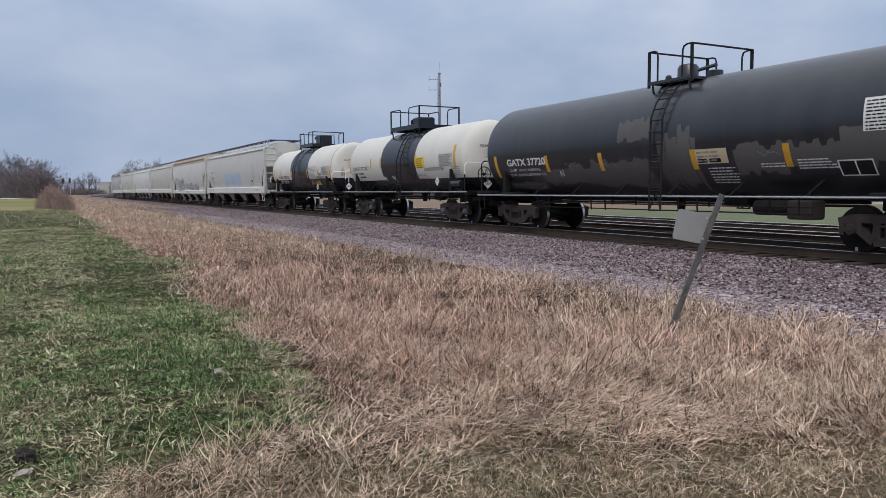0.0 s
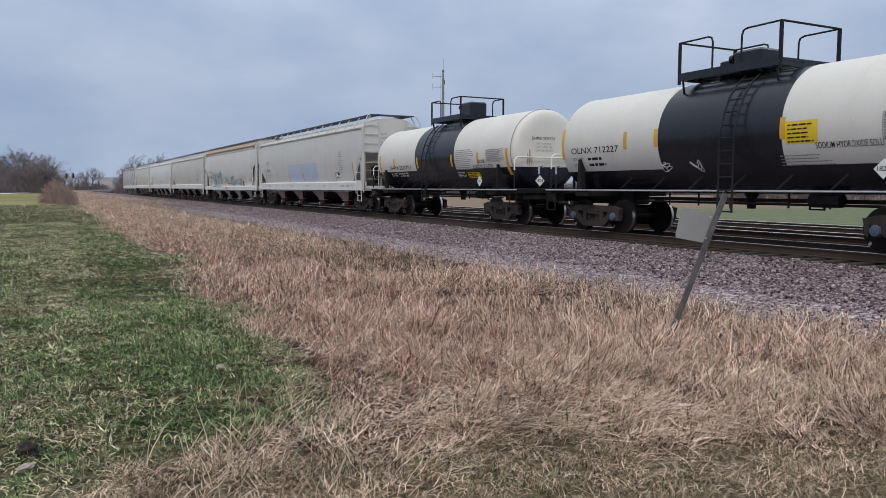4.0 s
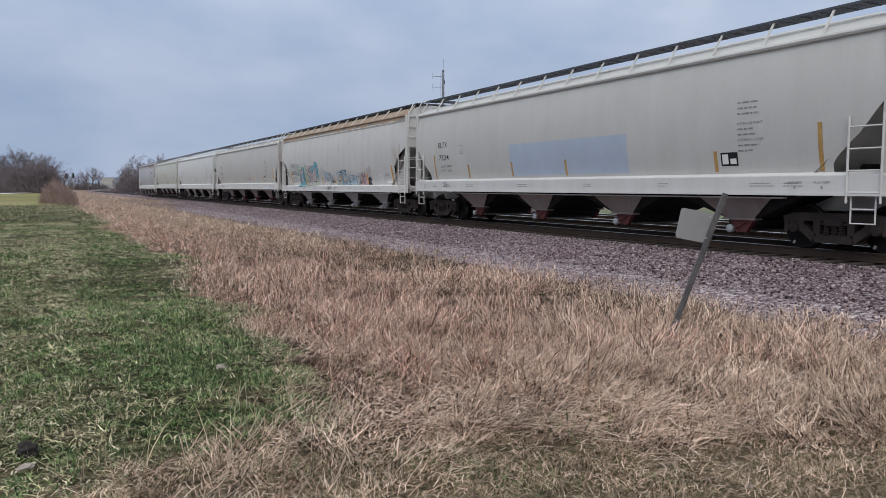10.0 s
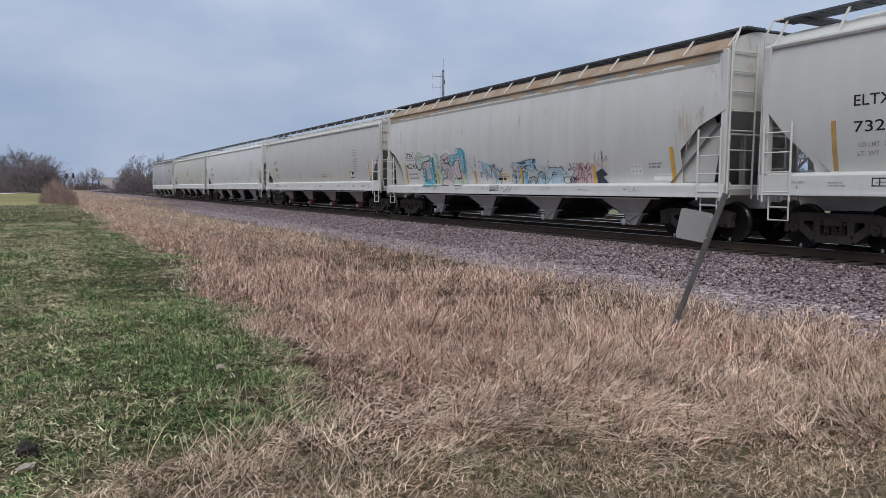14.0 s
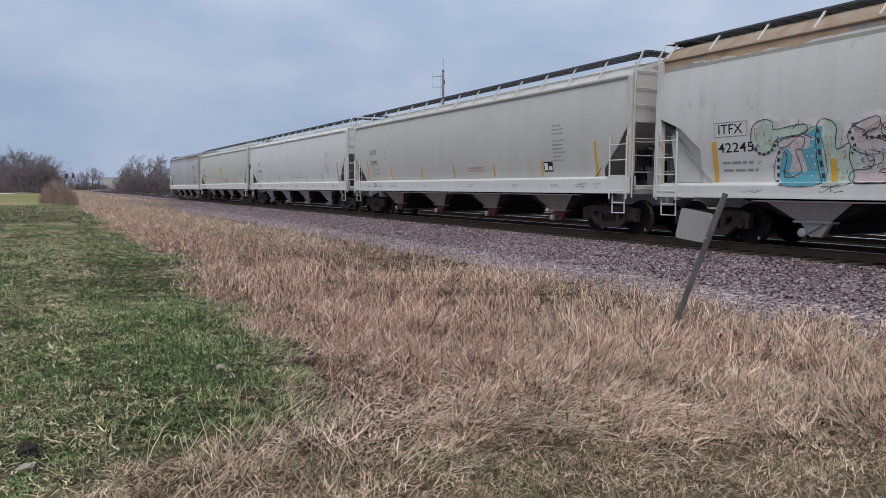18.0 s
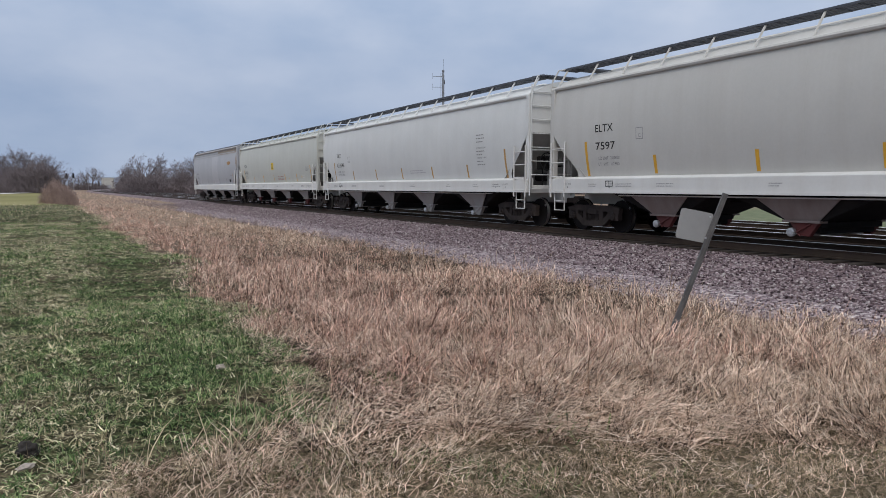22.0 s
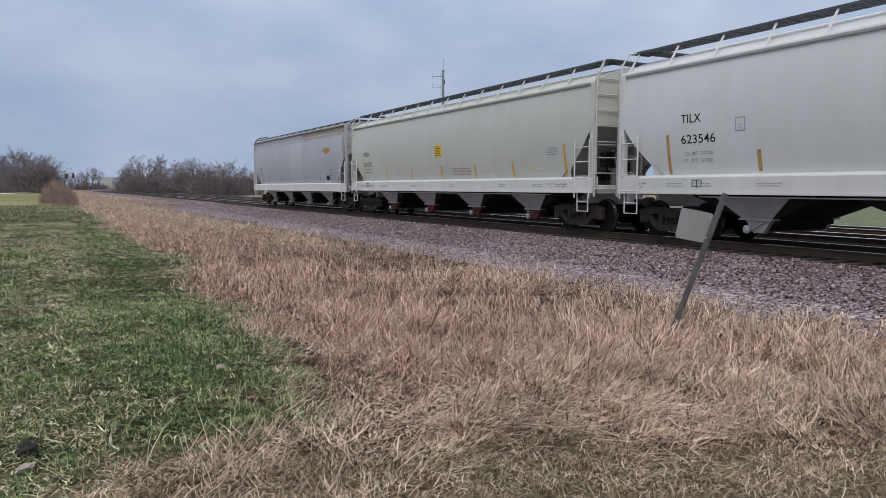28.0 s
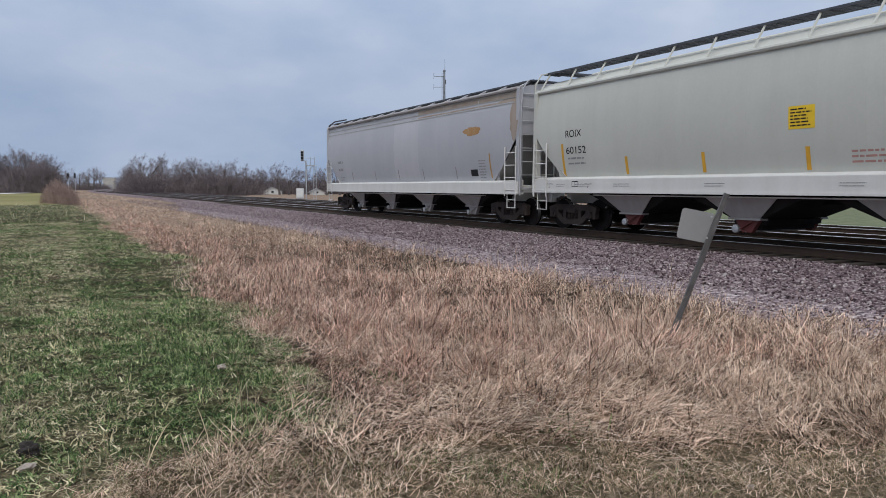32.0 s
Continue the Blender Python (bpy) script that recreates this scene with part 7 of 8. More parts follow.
def blot(cx, cz, w, h, seed, n=22):
    rr = random.Random(seed)
    pts = [(cx + w / 2 * math.cos(6.283 * k / n) * rr.uniform(0.7, 1.1), cz + h / 2 * math.sin(6.283 * k / n) * rr.uniform(0.7, 1.1), 0) for k in range(n)]
    return [(cx, cz, 0)] + pts, [(0, k + 1, (k + 1) % n + 1) for k in range(n)]


on_side(c6, "rust_stain", blot(0, 0, 1.3, 0.34, 5), -6.0, 3.30, M["rust"], "orange rust blotch")
on_side(c6, "rust_stain", blot(0, 0, 0.5, 1.7, 6), -8.75, 3.6, M["rust_pale"], "", 0.006)
# rust-washed top of the spray-painted car
on_side(c2, "panel", quad(18.6, 0.27, 20, 3), 9.3, 4.08, M["band_grey"], "dirty band under the eaves", 0.0025)
for k in range(16):
    rr = random.Random(5200 + k)
    on_side(c2, "rust_stain", blot(0, 0, rr.uniform(0.5, 1.9), rr.uniform(0.08, 0.22), k), 8.9 - k * 1.13 + rr.uniform(-0.3, 0.3), 4.26, M["rust_wash"], "", 0.004)
on_side(c2, "lettering", fitted("ITFX", 0.66, 0.21), 7.41, 2.47, M["black"], "black reporting letters")
on_side(c2, "stencil_box", frame_lines(0.92, 0.33, 0.018), 7.54, 2.40, M["dull"])
on_side(c2, "lettering", fitted("42245", 0.96, 0.21), 7.44, 2.06, M["black"], "black car number")
on_side(c2, "stencil_block", bars(2, 1.1, 0.07, 0.10, 601), 7.34, 1.80, M["dull"])
on_side(c2, "stencil_box", frame_lines(0.24, 0.25, 0.018), 6.44, 2.29, M["dull"])
for x, z0, z1 in ((7.60, 1.40, 2.31), (4.70, 1.40, 1.84), (1.76, 1.40, 1.86), (-1.2, 1.40, 1.86), (-4.9, 1.40, 1.9), (-7.88, 1.40, 2.27)):
    on_side(c2, "stripe", quad(0.11, z1 - z0), x, z0, M["yellow"], "vertical yellow reflective stripe", 0.018)
on_side(c2, "stencil_box", frame_lines(0.43, 0.27, 0.03, 2, 1), -6.42, 1.62, M["white"])

SPRAY = {k: plain("spray_" + k, v, 0.55, 0.0, 0.18, 3.0) for k, v in {
    "teal": (0.10, 0.34, 0.42), "pink": (0.52, 0.43, 0.43), "lime": (0.43, 0.50, 0.42), "blue": (0.14, 0.30, 0.45), "sky": (0.36, 0.47, 0.53), "navy": (0.04, 0.08, 0.15), "ink": (0.03, 0.034, 0.05), "pale": (0.60, 0.62, 0.62),
    "halo": (0.585, 0.555, 0.535), "maroon": (0.20, 0.09, 0.09), "rose": (0.50, 0.36, 0.35), "olive": (0.36, 0.31, 0.16)}.items()}


CURVED = [True]


def spray(outline, colour, layer):
    """A filled shape on the car's near side, in metres right and up."""
    outline = round_path(outline, 4, True)[:-1] if layer < 0 or CURVED[0] else outline
    n = len(outline)
    decal("spray_fill", rows_of(([(*p, 0) for p in outline], [tuple(range(n))]), 0.08), side_wrap(6.6, 1.3, 0.0052 + 0.0005 * layer, c2["sill"]), SPRAY[colour], c2)


def line(path, colour, wid, closed=False):
    pts = round_path(path, 4, closed) if CURVED[0] else path + path[:1] if closed else path
    on_side(c2, "spray_line", ribbon(pts, wid), 6.6, 1.3, SPRAY[colour], "", 0.0035 if colour == "halo" else 0.0135)


def dots(colour, n, seed, p, q, r0, r1):
    rr = random.Random(seed)
    for k in range(n):
        w = rr.uniform(r0, r1)
        on_side(c2, "spray_dot", blot(lerp(p[0], q[0], rr.random()), lerp(p[1], q[1], rr.random()), w, w, k, 7), 6.6, 1.3, SPRAY[colour], "", 0.0125)


def dashes(path):
    pts = round_path(path, 5)
    for k in range(0, len(pts) - 1, 2):
        on_side(c2, "spray_line", ribbon(pts[k:k + 2], 0.06), 6.6, 1.3, SPRAY["ink"], "", 0.0145)


# first piece: fat letters in teal, lime and pink
line([(0.03, 1.08), (0.16, 1.4), (0.45, 1.46), (0.68, 1.35), (1.39, 1.29), (1.63, 1.26), (2.11, 1.23), (2.32, 1.04), (2.57, 1.27), (2.92, 1.32), (3.05, 1.23), (3.51, 1.26), (3.66, 1.44), (3.91, 1.47), (4.18, 1.32), (4.24, 1.03), (4.18, 0.09)], "halo", 0.16)
spray([(0.08, 1.14), (0.18, 1.34), (0.45, 1.41), (0.64, 1.32), (0.67, 1.18), (1.34, 1.25), (1.39, 1.07), (0.73, 0.98), (0.57, 0.75), (0.3, 0.69), (0.1, 0.9)], "lime", 0)
spray([(0.65, 0.09), (0.73, 0.71), (0.99, 0.84), (1.34, 1.08), (1.69, 1.1), (1.74, 0.09)], "teal", 1)
spray([(0.73, 0.88), (0.99, 1), (1.35, 0.99), (1.3, 0.76), (1.15, 0.73), (1.24, 0.3), (0.83, 0.21), (0.94, 0.64)], "pink", 2)
spray([(1.65, 1.23), (2.04, 1.19), (2.03, 0.73), (2.32, 0.82), (2.29, 0.54), (2.33, 0.09), (1.69, 0.09)], "lime", 3)
spray([(2.28, 0.98), (2.48, 1.18), (2.87, 1.28), (2.88, 1.08), (2.58, 0.96), (2.93, 0.86), (3.15, 0.67), (3.1, 0.4), (2.84, 0.28), (3.12, 0.22), (3.13, 0.09), (2.33, 0.09), (2.32, 0.29), (2.67, 0.34), (2.76, 0.53), (2.4, 0.69)], "pink", 4)
spray([(3.18, 0.09), (3.23, 0.28), (3.48, 0.33), (3.81, 0.33), (3.85, 0.56), (4.12, 0.55), (4.15, 0.09)], "lime", 5)
spray([(2.93, 0.98), (3.05, 1.18), (3.51, 1.21), (3.66, 1.39), (3.9, 1.42), (4.12, 1.3), (4.19, 1.06), (4.14, 0.52), (3.85, 0.59), (3.8, 0.97), (3.39, 0.93), (3.2, 0.77)], "teal", 6)
spray([(3.39, 0.93), (3.76, 1.04), (3.8, 0.33), (3.48, 0.33)], "pink", 7)
line([(0.08, 1.14), (0.18, 1.34), (0.45, 1.41), (0.64, 1.32), (0.67, 1.18), (1.34, 1.25), (1.39, 1.07), (0.73, 0.98), (0.57, 0.75), (0.3, 0.69), (0.1, 0.9)], "ink", 0.016, True)
line([(0.65, 0.09), (0.73, 0.71), (0.99, 0.84), (1.34, 1.08), (1.69, 1.1), (1.74, 0.09)], "ink", 0.012, True)
line([(0.73, 0.88), (0.99, 1), (1.35, 0.99), (1.3, 0.76), (1.15, 0.73), (1.24, 0.3), (0.83, 0.21), (0.94, 0.64)], "ink", 0.016, True)
line([(1.65, 1.23), (2.04, 1.19), (2.03, 0.73), (2.32, 0.82), (2.29, 0.54), (2.33, 0.09), (1.69, 0.09)], "ink", 0.016, True)
line([(2.28, 0.98), (2.48, 1.18), (2.87, 1.28), (2.88, 1.08), (2.58, 0.96), (2.93, 0.86), (3.15, 0.67), (3.1, 0.4), (2.84, 0.28), (3.12, 0.22), (3.13, 0.09), (2.33, 0.09), (2.32, 0.29), (2.67, 0.34), (2.76, 0.53), (2.4, 0.69)], "ink", 0.016, True)
line([(3.18, 0.09), (3.23, 0.28), (3.48, 0.33), (3.81, 0.33), (3.85, 0.56), (4.12, 0.55), (4.15, 0.09)], "ink", 0.012, True)
line([(2.93, 0.98), (3.05, 1.18), (3.51, 1.21), (3.66, 1.39), (3.9, 1.42), (4.12, 1.3), (4.19, 1.06), (4.14, 0.52), (3.85, 0.59), (3.8, 0.97), (3.39, 0.93), (3.2, 0.77)], "ink", 0.016, True)
line([(3.39, 0.93), (3.76, 1.04), (3.8, 0.33), (3.48, 0.33)], "ink", 0.016, True)
dashes([(0.1, 0.9), (0.3, 0.69), (0.57, 0.75), (0.73, 0.95)])
dashes([(0.68, 0.09), (0.71, 0.44), (0.77, 0.78)])
dashes([(1.66, 1.13), (1.68, 0.62), (1.74, 0.09)])
dashes([(2.32, 1.04), (2.42, 0.75), (2.33, 0.6)])
dashes([(3.12, 0.79), (2.97, 0.91), (2.67, 0.9), (2.59, 1.02)])
dashes([(3.79, 0.99), (3.81, 0.67), (3.83, 0.33), (3.52, 0.32)])
dots("pale", 26, 1, (1.4, 0.95), (1.69, 0.17), 0.02, 0.05)
dots("pale", 30, 2, (3.05, 1.15), (4.11, 0.98), 0.02, 0.06)
dots("pale", 18, 3, (3.88, 0.96), (4.12, 0.58), 0.02, 0.06)
dots("olive", 14, 4, (0.19, 1.21), (0.62, 0.88), 0.03, 0.05)
dots("olive", 16, 5, (1.79, 0.74), (2.26, 0.13), 0.03, 0.06)
dots("olive", 14, 6, (3.85, 0.33), (4.09, 0.12), 0.03, 0.06)
dots("teal", 10, 7, (2.44, 0.72), (3.06, 0.34), 0.05, 0.08)
dots("ink", 26, 8, (4.22, 1.12), (5.04, 0.44), 0.015, 0.04)
line([(2.53, 0.35), (2.89, 0.43), (2.93, 0.61), (2.67, 0.68)], "ink", 0.012)
line([(2.67, 0.87), (2.66, 1.02), (2.84, 1.07)], "ink", 0.012)
line([(4.23, 1.03), (4.31, 0.86), (4.44, 0.91), (4.38, 1.04)], "ink", 0.01)
line([(4.57, 0.79), (4.76, 0.64), (4.72, 0.53)], "ink", 0.01)
line([(4.86, 0.72), (5, 0.79), (4.97, 0.66)], "ink", 0.01)
for colour, n, sd, p, q in (("teal", 34, 21, (0.2, 1.3), (1.3, 0.75)), ("olive", 46, 22, (0.75, 0.7), (1.7, 0.15)), ("olive", 40, 23, (1.75, 1.15), (2.25, 0.15)), ("maroon", 30, 24, (2.4, 1.15), (3.05, 0.2)),
                           ("pale", 40, 25, (3.1, 1.3), (4.15, 0.95)), ("olive", 36, 26, (3.3, 0.3), (4.1, 0.12)), ("teal", 24, 27, (1.8, 1.15), (2.2, 0.7))):
    dots(colour, n, sd, p, q, 0.015, 0.04)
for k in range(26):
    rr = random.Random(4100 + k)
    x, y = rr.uniform(0.2, 4.1), rr.uniform(0.15, 1.2)
    line([(x, y), (x + rr.uniform(-0.16, 0.16), y + rr.uniform(-0.12, 0.12)), (x + rr.uniform(-0.2, 0.2), y + rr.uniform(-0.2, 0.2))], rr.choice(("ink", "maroon", "pale", "blue", "olive")), rr.uniform(0.008, 0.02))
CURVED[0] = False
# second piece: angular pale blue letters with ink edges
spray([(5.25, 0.9), (5.48, 0.85), (5.78, 0.82), (5.66, 0.59), (5.95, 0.29), (5.49, 0.49), (5.25, 0.48)], "sky", 0)
line([(5.25, 0.9), (5.27, 0.47), (5.49, 0.49), (5.95, 0.29), (5.66, 0.59), (5.78, 0.79)], "ink", 0.012)
line([(5.25, 0.9), (5.48, 0.85), (5.47, 0.62), (5.79, 0.42)], "ink", 0.012)
line([(5.66, 0.61), (5.92, 0.3)], "ink", 0.02)
line([(6.01, 0.52), (6.2, 0.77), (6.35, 0.59), (6.66, 0.5)], "ink", 0.03)
line([(5.99, 0.55), (6.11, 0.6), (6.3, 0.13), (6.06, 0.09), (5.99, 0.52)], "ink", 0.015)
line([(6.2, 0.72), (6.33, 0.28), (6.54, 0.48), (6.38, 0.74), (6.23, 0.77)], "ink", 0.02)
spray([(6.01, 0.52), (6.2, 0.59), (6.3, 0.13), (6.09, 0.11)], "sky", 1)
line([(7.3, 0.09), (7.3, 0.38), (7.42, 0.4), (7.56, 0.09), (7.43, 0.22), (7.38, 0.09)], "ink", 0.02)
spray([(7.51, 0.09), (7.5, 0.49), (8.11, 0.48), (8.02, 0.26), (8.12, 0.09)], "sky", 2)
spray([(7.91, 0.09), (7.94, 0.47), (8.11, 0.48), (8.05, 0.26), (8.13, 0.09)], "blue", 3)
line([(7.51, 0.09), (7.5, 0.49), (8.11, 0.48)], "ink", 0.03)
line([(7.56, 0.15), (7.89, 0.44)], "ink", 0.02)
line([(7.94, 0.09), (7.92, 0.47)], "ink", 0.02)
spray([(7.63, 0.53), (7.64, 0.77), (8.63, 0.88), (8.64, 0.49), (8.41, 0.68), (7.81, 0.66)], "sky", 4)
spray([(7.63, 0.76), (8.63, 0.88), (8.62, 0.76), (8.4, 0.75), (7.73, 0.71)], "navy", 5)
spray([(8.41, 0.68), (8.57, 0.69), (8.64, 0.49)], "navy", 6)
spray([(7.63, 0.53), (7.73, 0.63), (8.41, 0.68), (7.81, 0.58)], "navy", 7)
line([(7.63, 0.53), (7.64, 0.77), (8.63, 0.88), (8.64, 0.49), (8.41, 0.68), (7.81, 0.66)], "ink", 0.02, True)
line([(8.29, 0.09), (8.35, 0.25), (8.49, 0.34), (8.69, 0.25), (8.76, 0.09)], "ink", 0.035)
spray([(8.39, 0.09), (8.42, 0.18), (8.51, 0.23), (8.63, 0.18), (8.66, 0.09)], "sky", 8)
line([(8.39, 0.09), (8.42, 0.18), (8.51, 0.23), (8.63, 0.18), (8.66, 0.09)], "ink", 0.02)
spray([(8.79, 0.16), (8.8, 0.35), (8.92, 0.47), (9.08, 0.46), (9.16, 0.32), (9.17, 0.11), (9.07, 0.09), (8.87, 0.09)], "sky", 9)
line([(8.79, 0.16), (8.8, 0.35), (8.92, 0.47), (9.08, 0.46), (9.16, 0.32), (9.17, 0.11)], "ink", 0.03)
line([(8.99, 0.26), (8.92, 0.47)], "ink", 0.014)
line([(8.99, 0.26), (9.14, 0.4)], "ink", 0.014)
line([(8.99, 0.26), (8.8, 0.35)], "ink", 0.014)
line([(8.99, 0.26), (9.16, 0.24)], "ink", 0.014)
line([(8.99, 0.26), (8.87, 0.09)], "ink", 0.014)
line([(8.99, 0.26), (9.07, 0.09)], "ink", 0.014)
# its tail: more pale letters, pink blocks and a black tag
spray([(8.04, 0.82), (8.44, 0.86), (8.47, 0.47), (8.16, 0.5)], "sky", 10)
line([(8.04, 0.82), (8.44, 0.86), (8.47, 0.47), (8.1, 0.6)], "ink", 0.03)
line([(8.18, 0.09), (8.27, 0.29), (8.55, 0.32), (8.61, 0.09)], "ink", 0.025)
spray([(8.66, 0.09), (8.71, 0.38), (8.99, 0.46), (9.2, 0.09)], "sky", 11)
line([(8.66, 0.09), (8.71, 0.38), (8.99, 0.46), (9.2, 0.09)], "ink", 0.02)
line([(9.13, 0.68), (9.27, 0.09)], "sky", 0.05)
spray([(9.38, 0.09), (9.38, 0.57), (9.86, 0.57), (9.82, 0.09)], "sky", 12)
line([(9.38, 0.44), (9.38, 0.58), (9.86, 0.57), (9.81, 0.37), (9.56, 0.37), (9.54, 0.09)], "ink", 0.02)
line([(10.11, 0.28), (10.39, 0.29), (10.47, 0.09), (10.24, 0.09), (10.11, 0.14), (10.11, 0.28)], "ink", 0.02)
spray([(10.62, 0.09), (10.63, 0.67), (11, 0.67), (11.09, 0.09)], "rose", 13)
line([(10.62, 0.09), (10.63, 0.67), (11, 0.67), (11.09, 0.09)], "maroon", 0.015)
line([(10.75, 0.09), (10.76, 0.35), (10.95, 0.53), (10.98, 0.09)], "maroon", 0.015)
spray([(11.08, 0.34), (11.13, 0.65), (11.48, 0.65), (11.53, 0.09), (11.09, 0.09)], "rose", 14)
line([(11.11, 0.53), (11.3, 0.69), (11.48, 0.57), (11.17, 0.4), (11.39, 0.34), (11.35, 0.09)], "ink", 0.018)
spray([(11.48, 0.4), (11.77, 0.51), (11.96, 0.33), (11.77, 0.27), (12.01, 0.09), (11.53, 0.09)], "ink", 15)
line([(11.6, 0.82), (11.76, 0.57), (11.81, 0.96), (11.9, 0.56), (11.92, 1.01)], "ink", 0.02)
line([(11.92, 1.01), (11.98, 0.68), (12.13, 0.85), (12.1, 0.71)], "ink", 0.02)
for k in range(95):
    rr = random.Random(4300 + k)
    x = rr.choice((rr.uniform(4.8, 6.9), rr.uniform(7.3, 9.3), rr.uniform(9.3, 10.5), rr.uniform(10.5, 12.0)))
    y = rr.uniform(0.12, 0.85 if x < 9.4 else 0.6)
    pts = [(x, y)]
    for _ in range(rr.randint(2, 4)):
        pts.append((pts[-1][0] + rr.uniform(-0.17, 0.17), max(0.1, pts[-1][1] + rr.uniform(-0.16, 0.16))))
    line(round_path(pts, 3), rr.choice(("ink", "navy", "blue", "sky", "sky", "pale", "teal") if x < 10.4 else ("maroon", "rose", "ink", "maroon")), rr.uniform(0.012, 0.04))
# tags on the sill
on_side(c2, "notice", quad(0.77, 0.27), 0.21, 1.49, M["notice_tan"], "cream emergency notice with dark lines", 0.012)
on_side(c2, "stencil_block", bars(2, 0.66, 0.035, 0.03, 811), 0.16, 1.69, M["dull"], "", 0.015)
on_side(c2, "stencil_block", bars(1, 0.68, 0.085, 0.03, 812, 1.0), 0.17, 1.52, M["black"], "", 0.015)
on_side(c2, "paint_patch", quad(0.62, 0.18), -7.25, 1.45, M["white"], "small white painted patch", 0.006)
on_side(c2, "stencil_block", bars(2, 0.5, 0.05, 0.035, 813), -7.1, 1.86, M["dull"])
for k in range(11):
    rr = random.Random(5300 + k)
    on_side(c2, "rust_stain", blot(0, 0, rr.uniform(0.025, 0.07), rr.uniform(0.35, 0.95), k), -8.1 - rr.uniform(0, 0.6), 2.45 + rr.uniform(-0.2, 0.6), M["rust_faint"], "", 0.003)
decal("lettering", fitted("NOTE THIS CAR HAS FOUR", 0.62, 0.055), sill_wrap(0.60, 1.31), M["black"], c2)
decal("lettering", fitted("COMPARTMENTS EQUIPPED", 0.62, 0.055), sill_wrap(0.60, 1.23), M["black"], c2)
decal("stencil_block", bars(1, 0.62, 0.055, 0.03, 814, 1.0), sill_wrap(0.60, 1.15), M["black"], c2)
rr = random.Random(815)
decal("spray_line", ribbon(round_path([(k * 0.055 + rr.uniform(-0.04, 0.04), rr.uniform(0.0, 0.24)) for k in range(13)], 4), 0.016), sill_wrap(-0.04, 1.09), SPRAY["ink"], c2)
for k in range(8):
    rr = random.Random(1300 + k)
    x = 6.8 - k * 1.85
    decal("spray_line", ribbon(round_path([(j * 0.05 + rr.uniform(-0.05, 0.05), rr.uniform(0.05, 0.17)) for j in range(12)], 3), 0.008), sill_wrap(x, 1.12), SPRAY["ink"], c2)


# tanks: near side given as metres along and angle above the level
def on_tank(car, name, flat, x, ang, rad, zc, mat, label="", off=0.004):
    return decal(name, flat if name == "paint_patch" else rows_of(flat, 0.09), tank_angle_wrap(x - (0.675 if car is t3 else 0), ang, rad, zc, off), mat, car, label)


def head_wrap(car_half, rad, zc, y0, z0):
    dish, bulge = (0.27, 0.2) if car_half == 5.95 else (0.42, 0.6)

    def f(a, b):
        y, z = y0 - a, z0 + b
        r = min(0.98, math.hypot(y, z - zc) / rad)
        q = math.asin(r ** (1 / bulge))
        return (-(car_half - dish + dish * math.cos(q)) - 0.006, y, z)
    return f


def hand_wheel(car, x, y, z, r=0.27):
    hw = Mesh().tube([(x, y + r * math.cos(6.28319 * k / 20), z + r * math.sin(6.28319 * k / 20)) for k in range(21)], 0.02, 6, cap=False)
    for k in range(6):
        hw.tube([(x, y, z), (x, y + r * math.cos(1.0472 * k), z + r * math.sin(1.0472 * k))], 0.014, 5)
    hw.lathe([(x - 0.05, 0.05), (x + 0.1, 0.05)], 10, 0, (0, y, z), "x")
    part("hand_wheel", hw, M["black"], car, "spoked brake hand wheel")


def placard(car, x, y, z, wrap_x=True):
    s = 0.19
    vs = [(-s, 0, 0), (0, -s, 0), (s, 0, 0), (0, s, 0)]
    f = (lambda a, b: (x - a, y, z + b)) if wrap_x else (lambda a, b: (x, y - a, z + b))
    pl = decal("placard", (vs, [(0, 1, 2, 3)]), f, M["white"], car, "white diamond hazard placard")
    g = (lambda a, b: (x - a + 0.12, y + 0.004, z - 0.04 + b)) if wrap_x else (lambda a, b: (x - 0.004, y - a + 0.12, z - 0.04 + b))
    decal("lettering", fitted("1824", 0.24, 0.09), g, M["black"], pl)


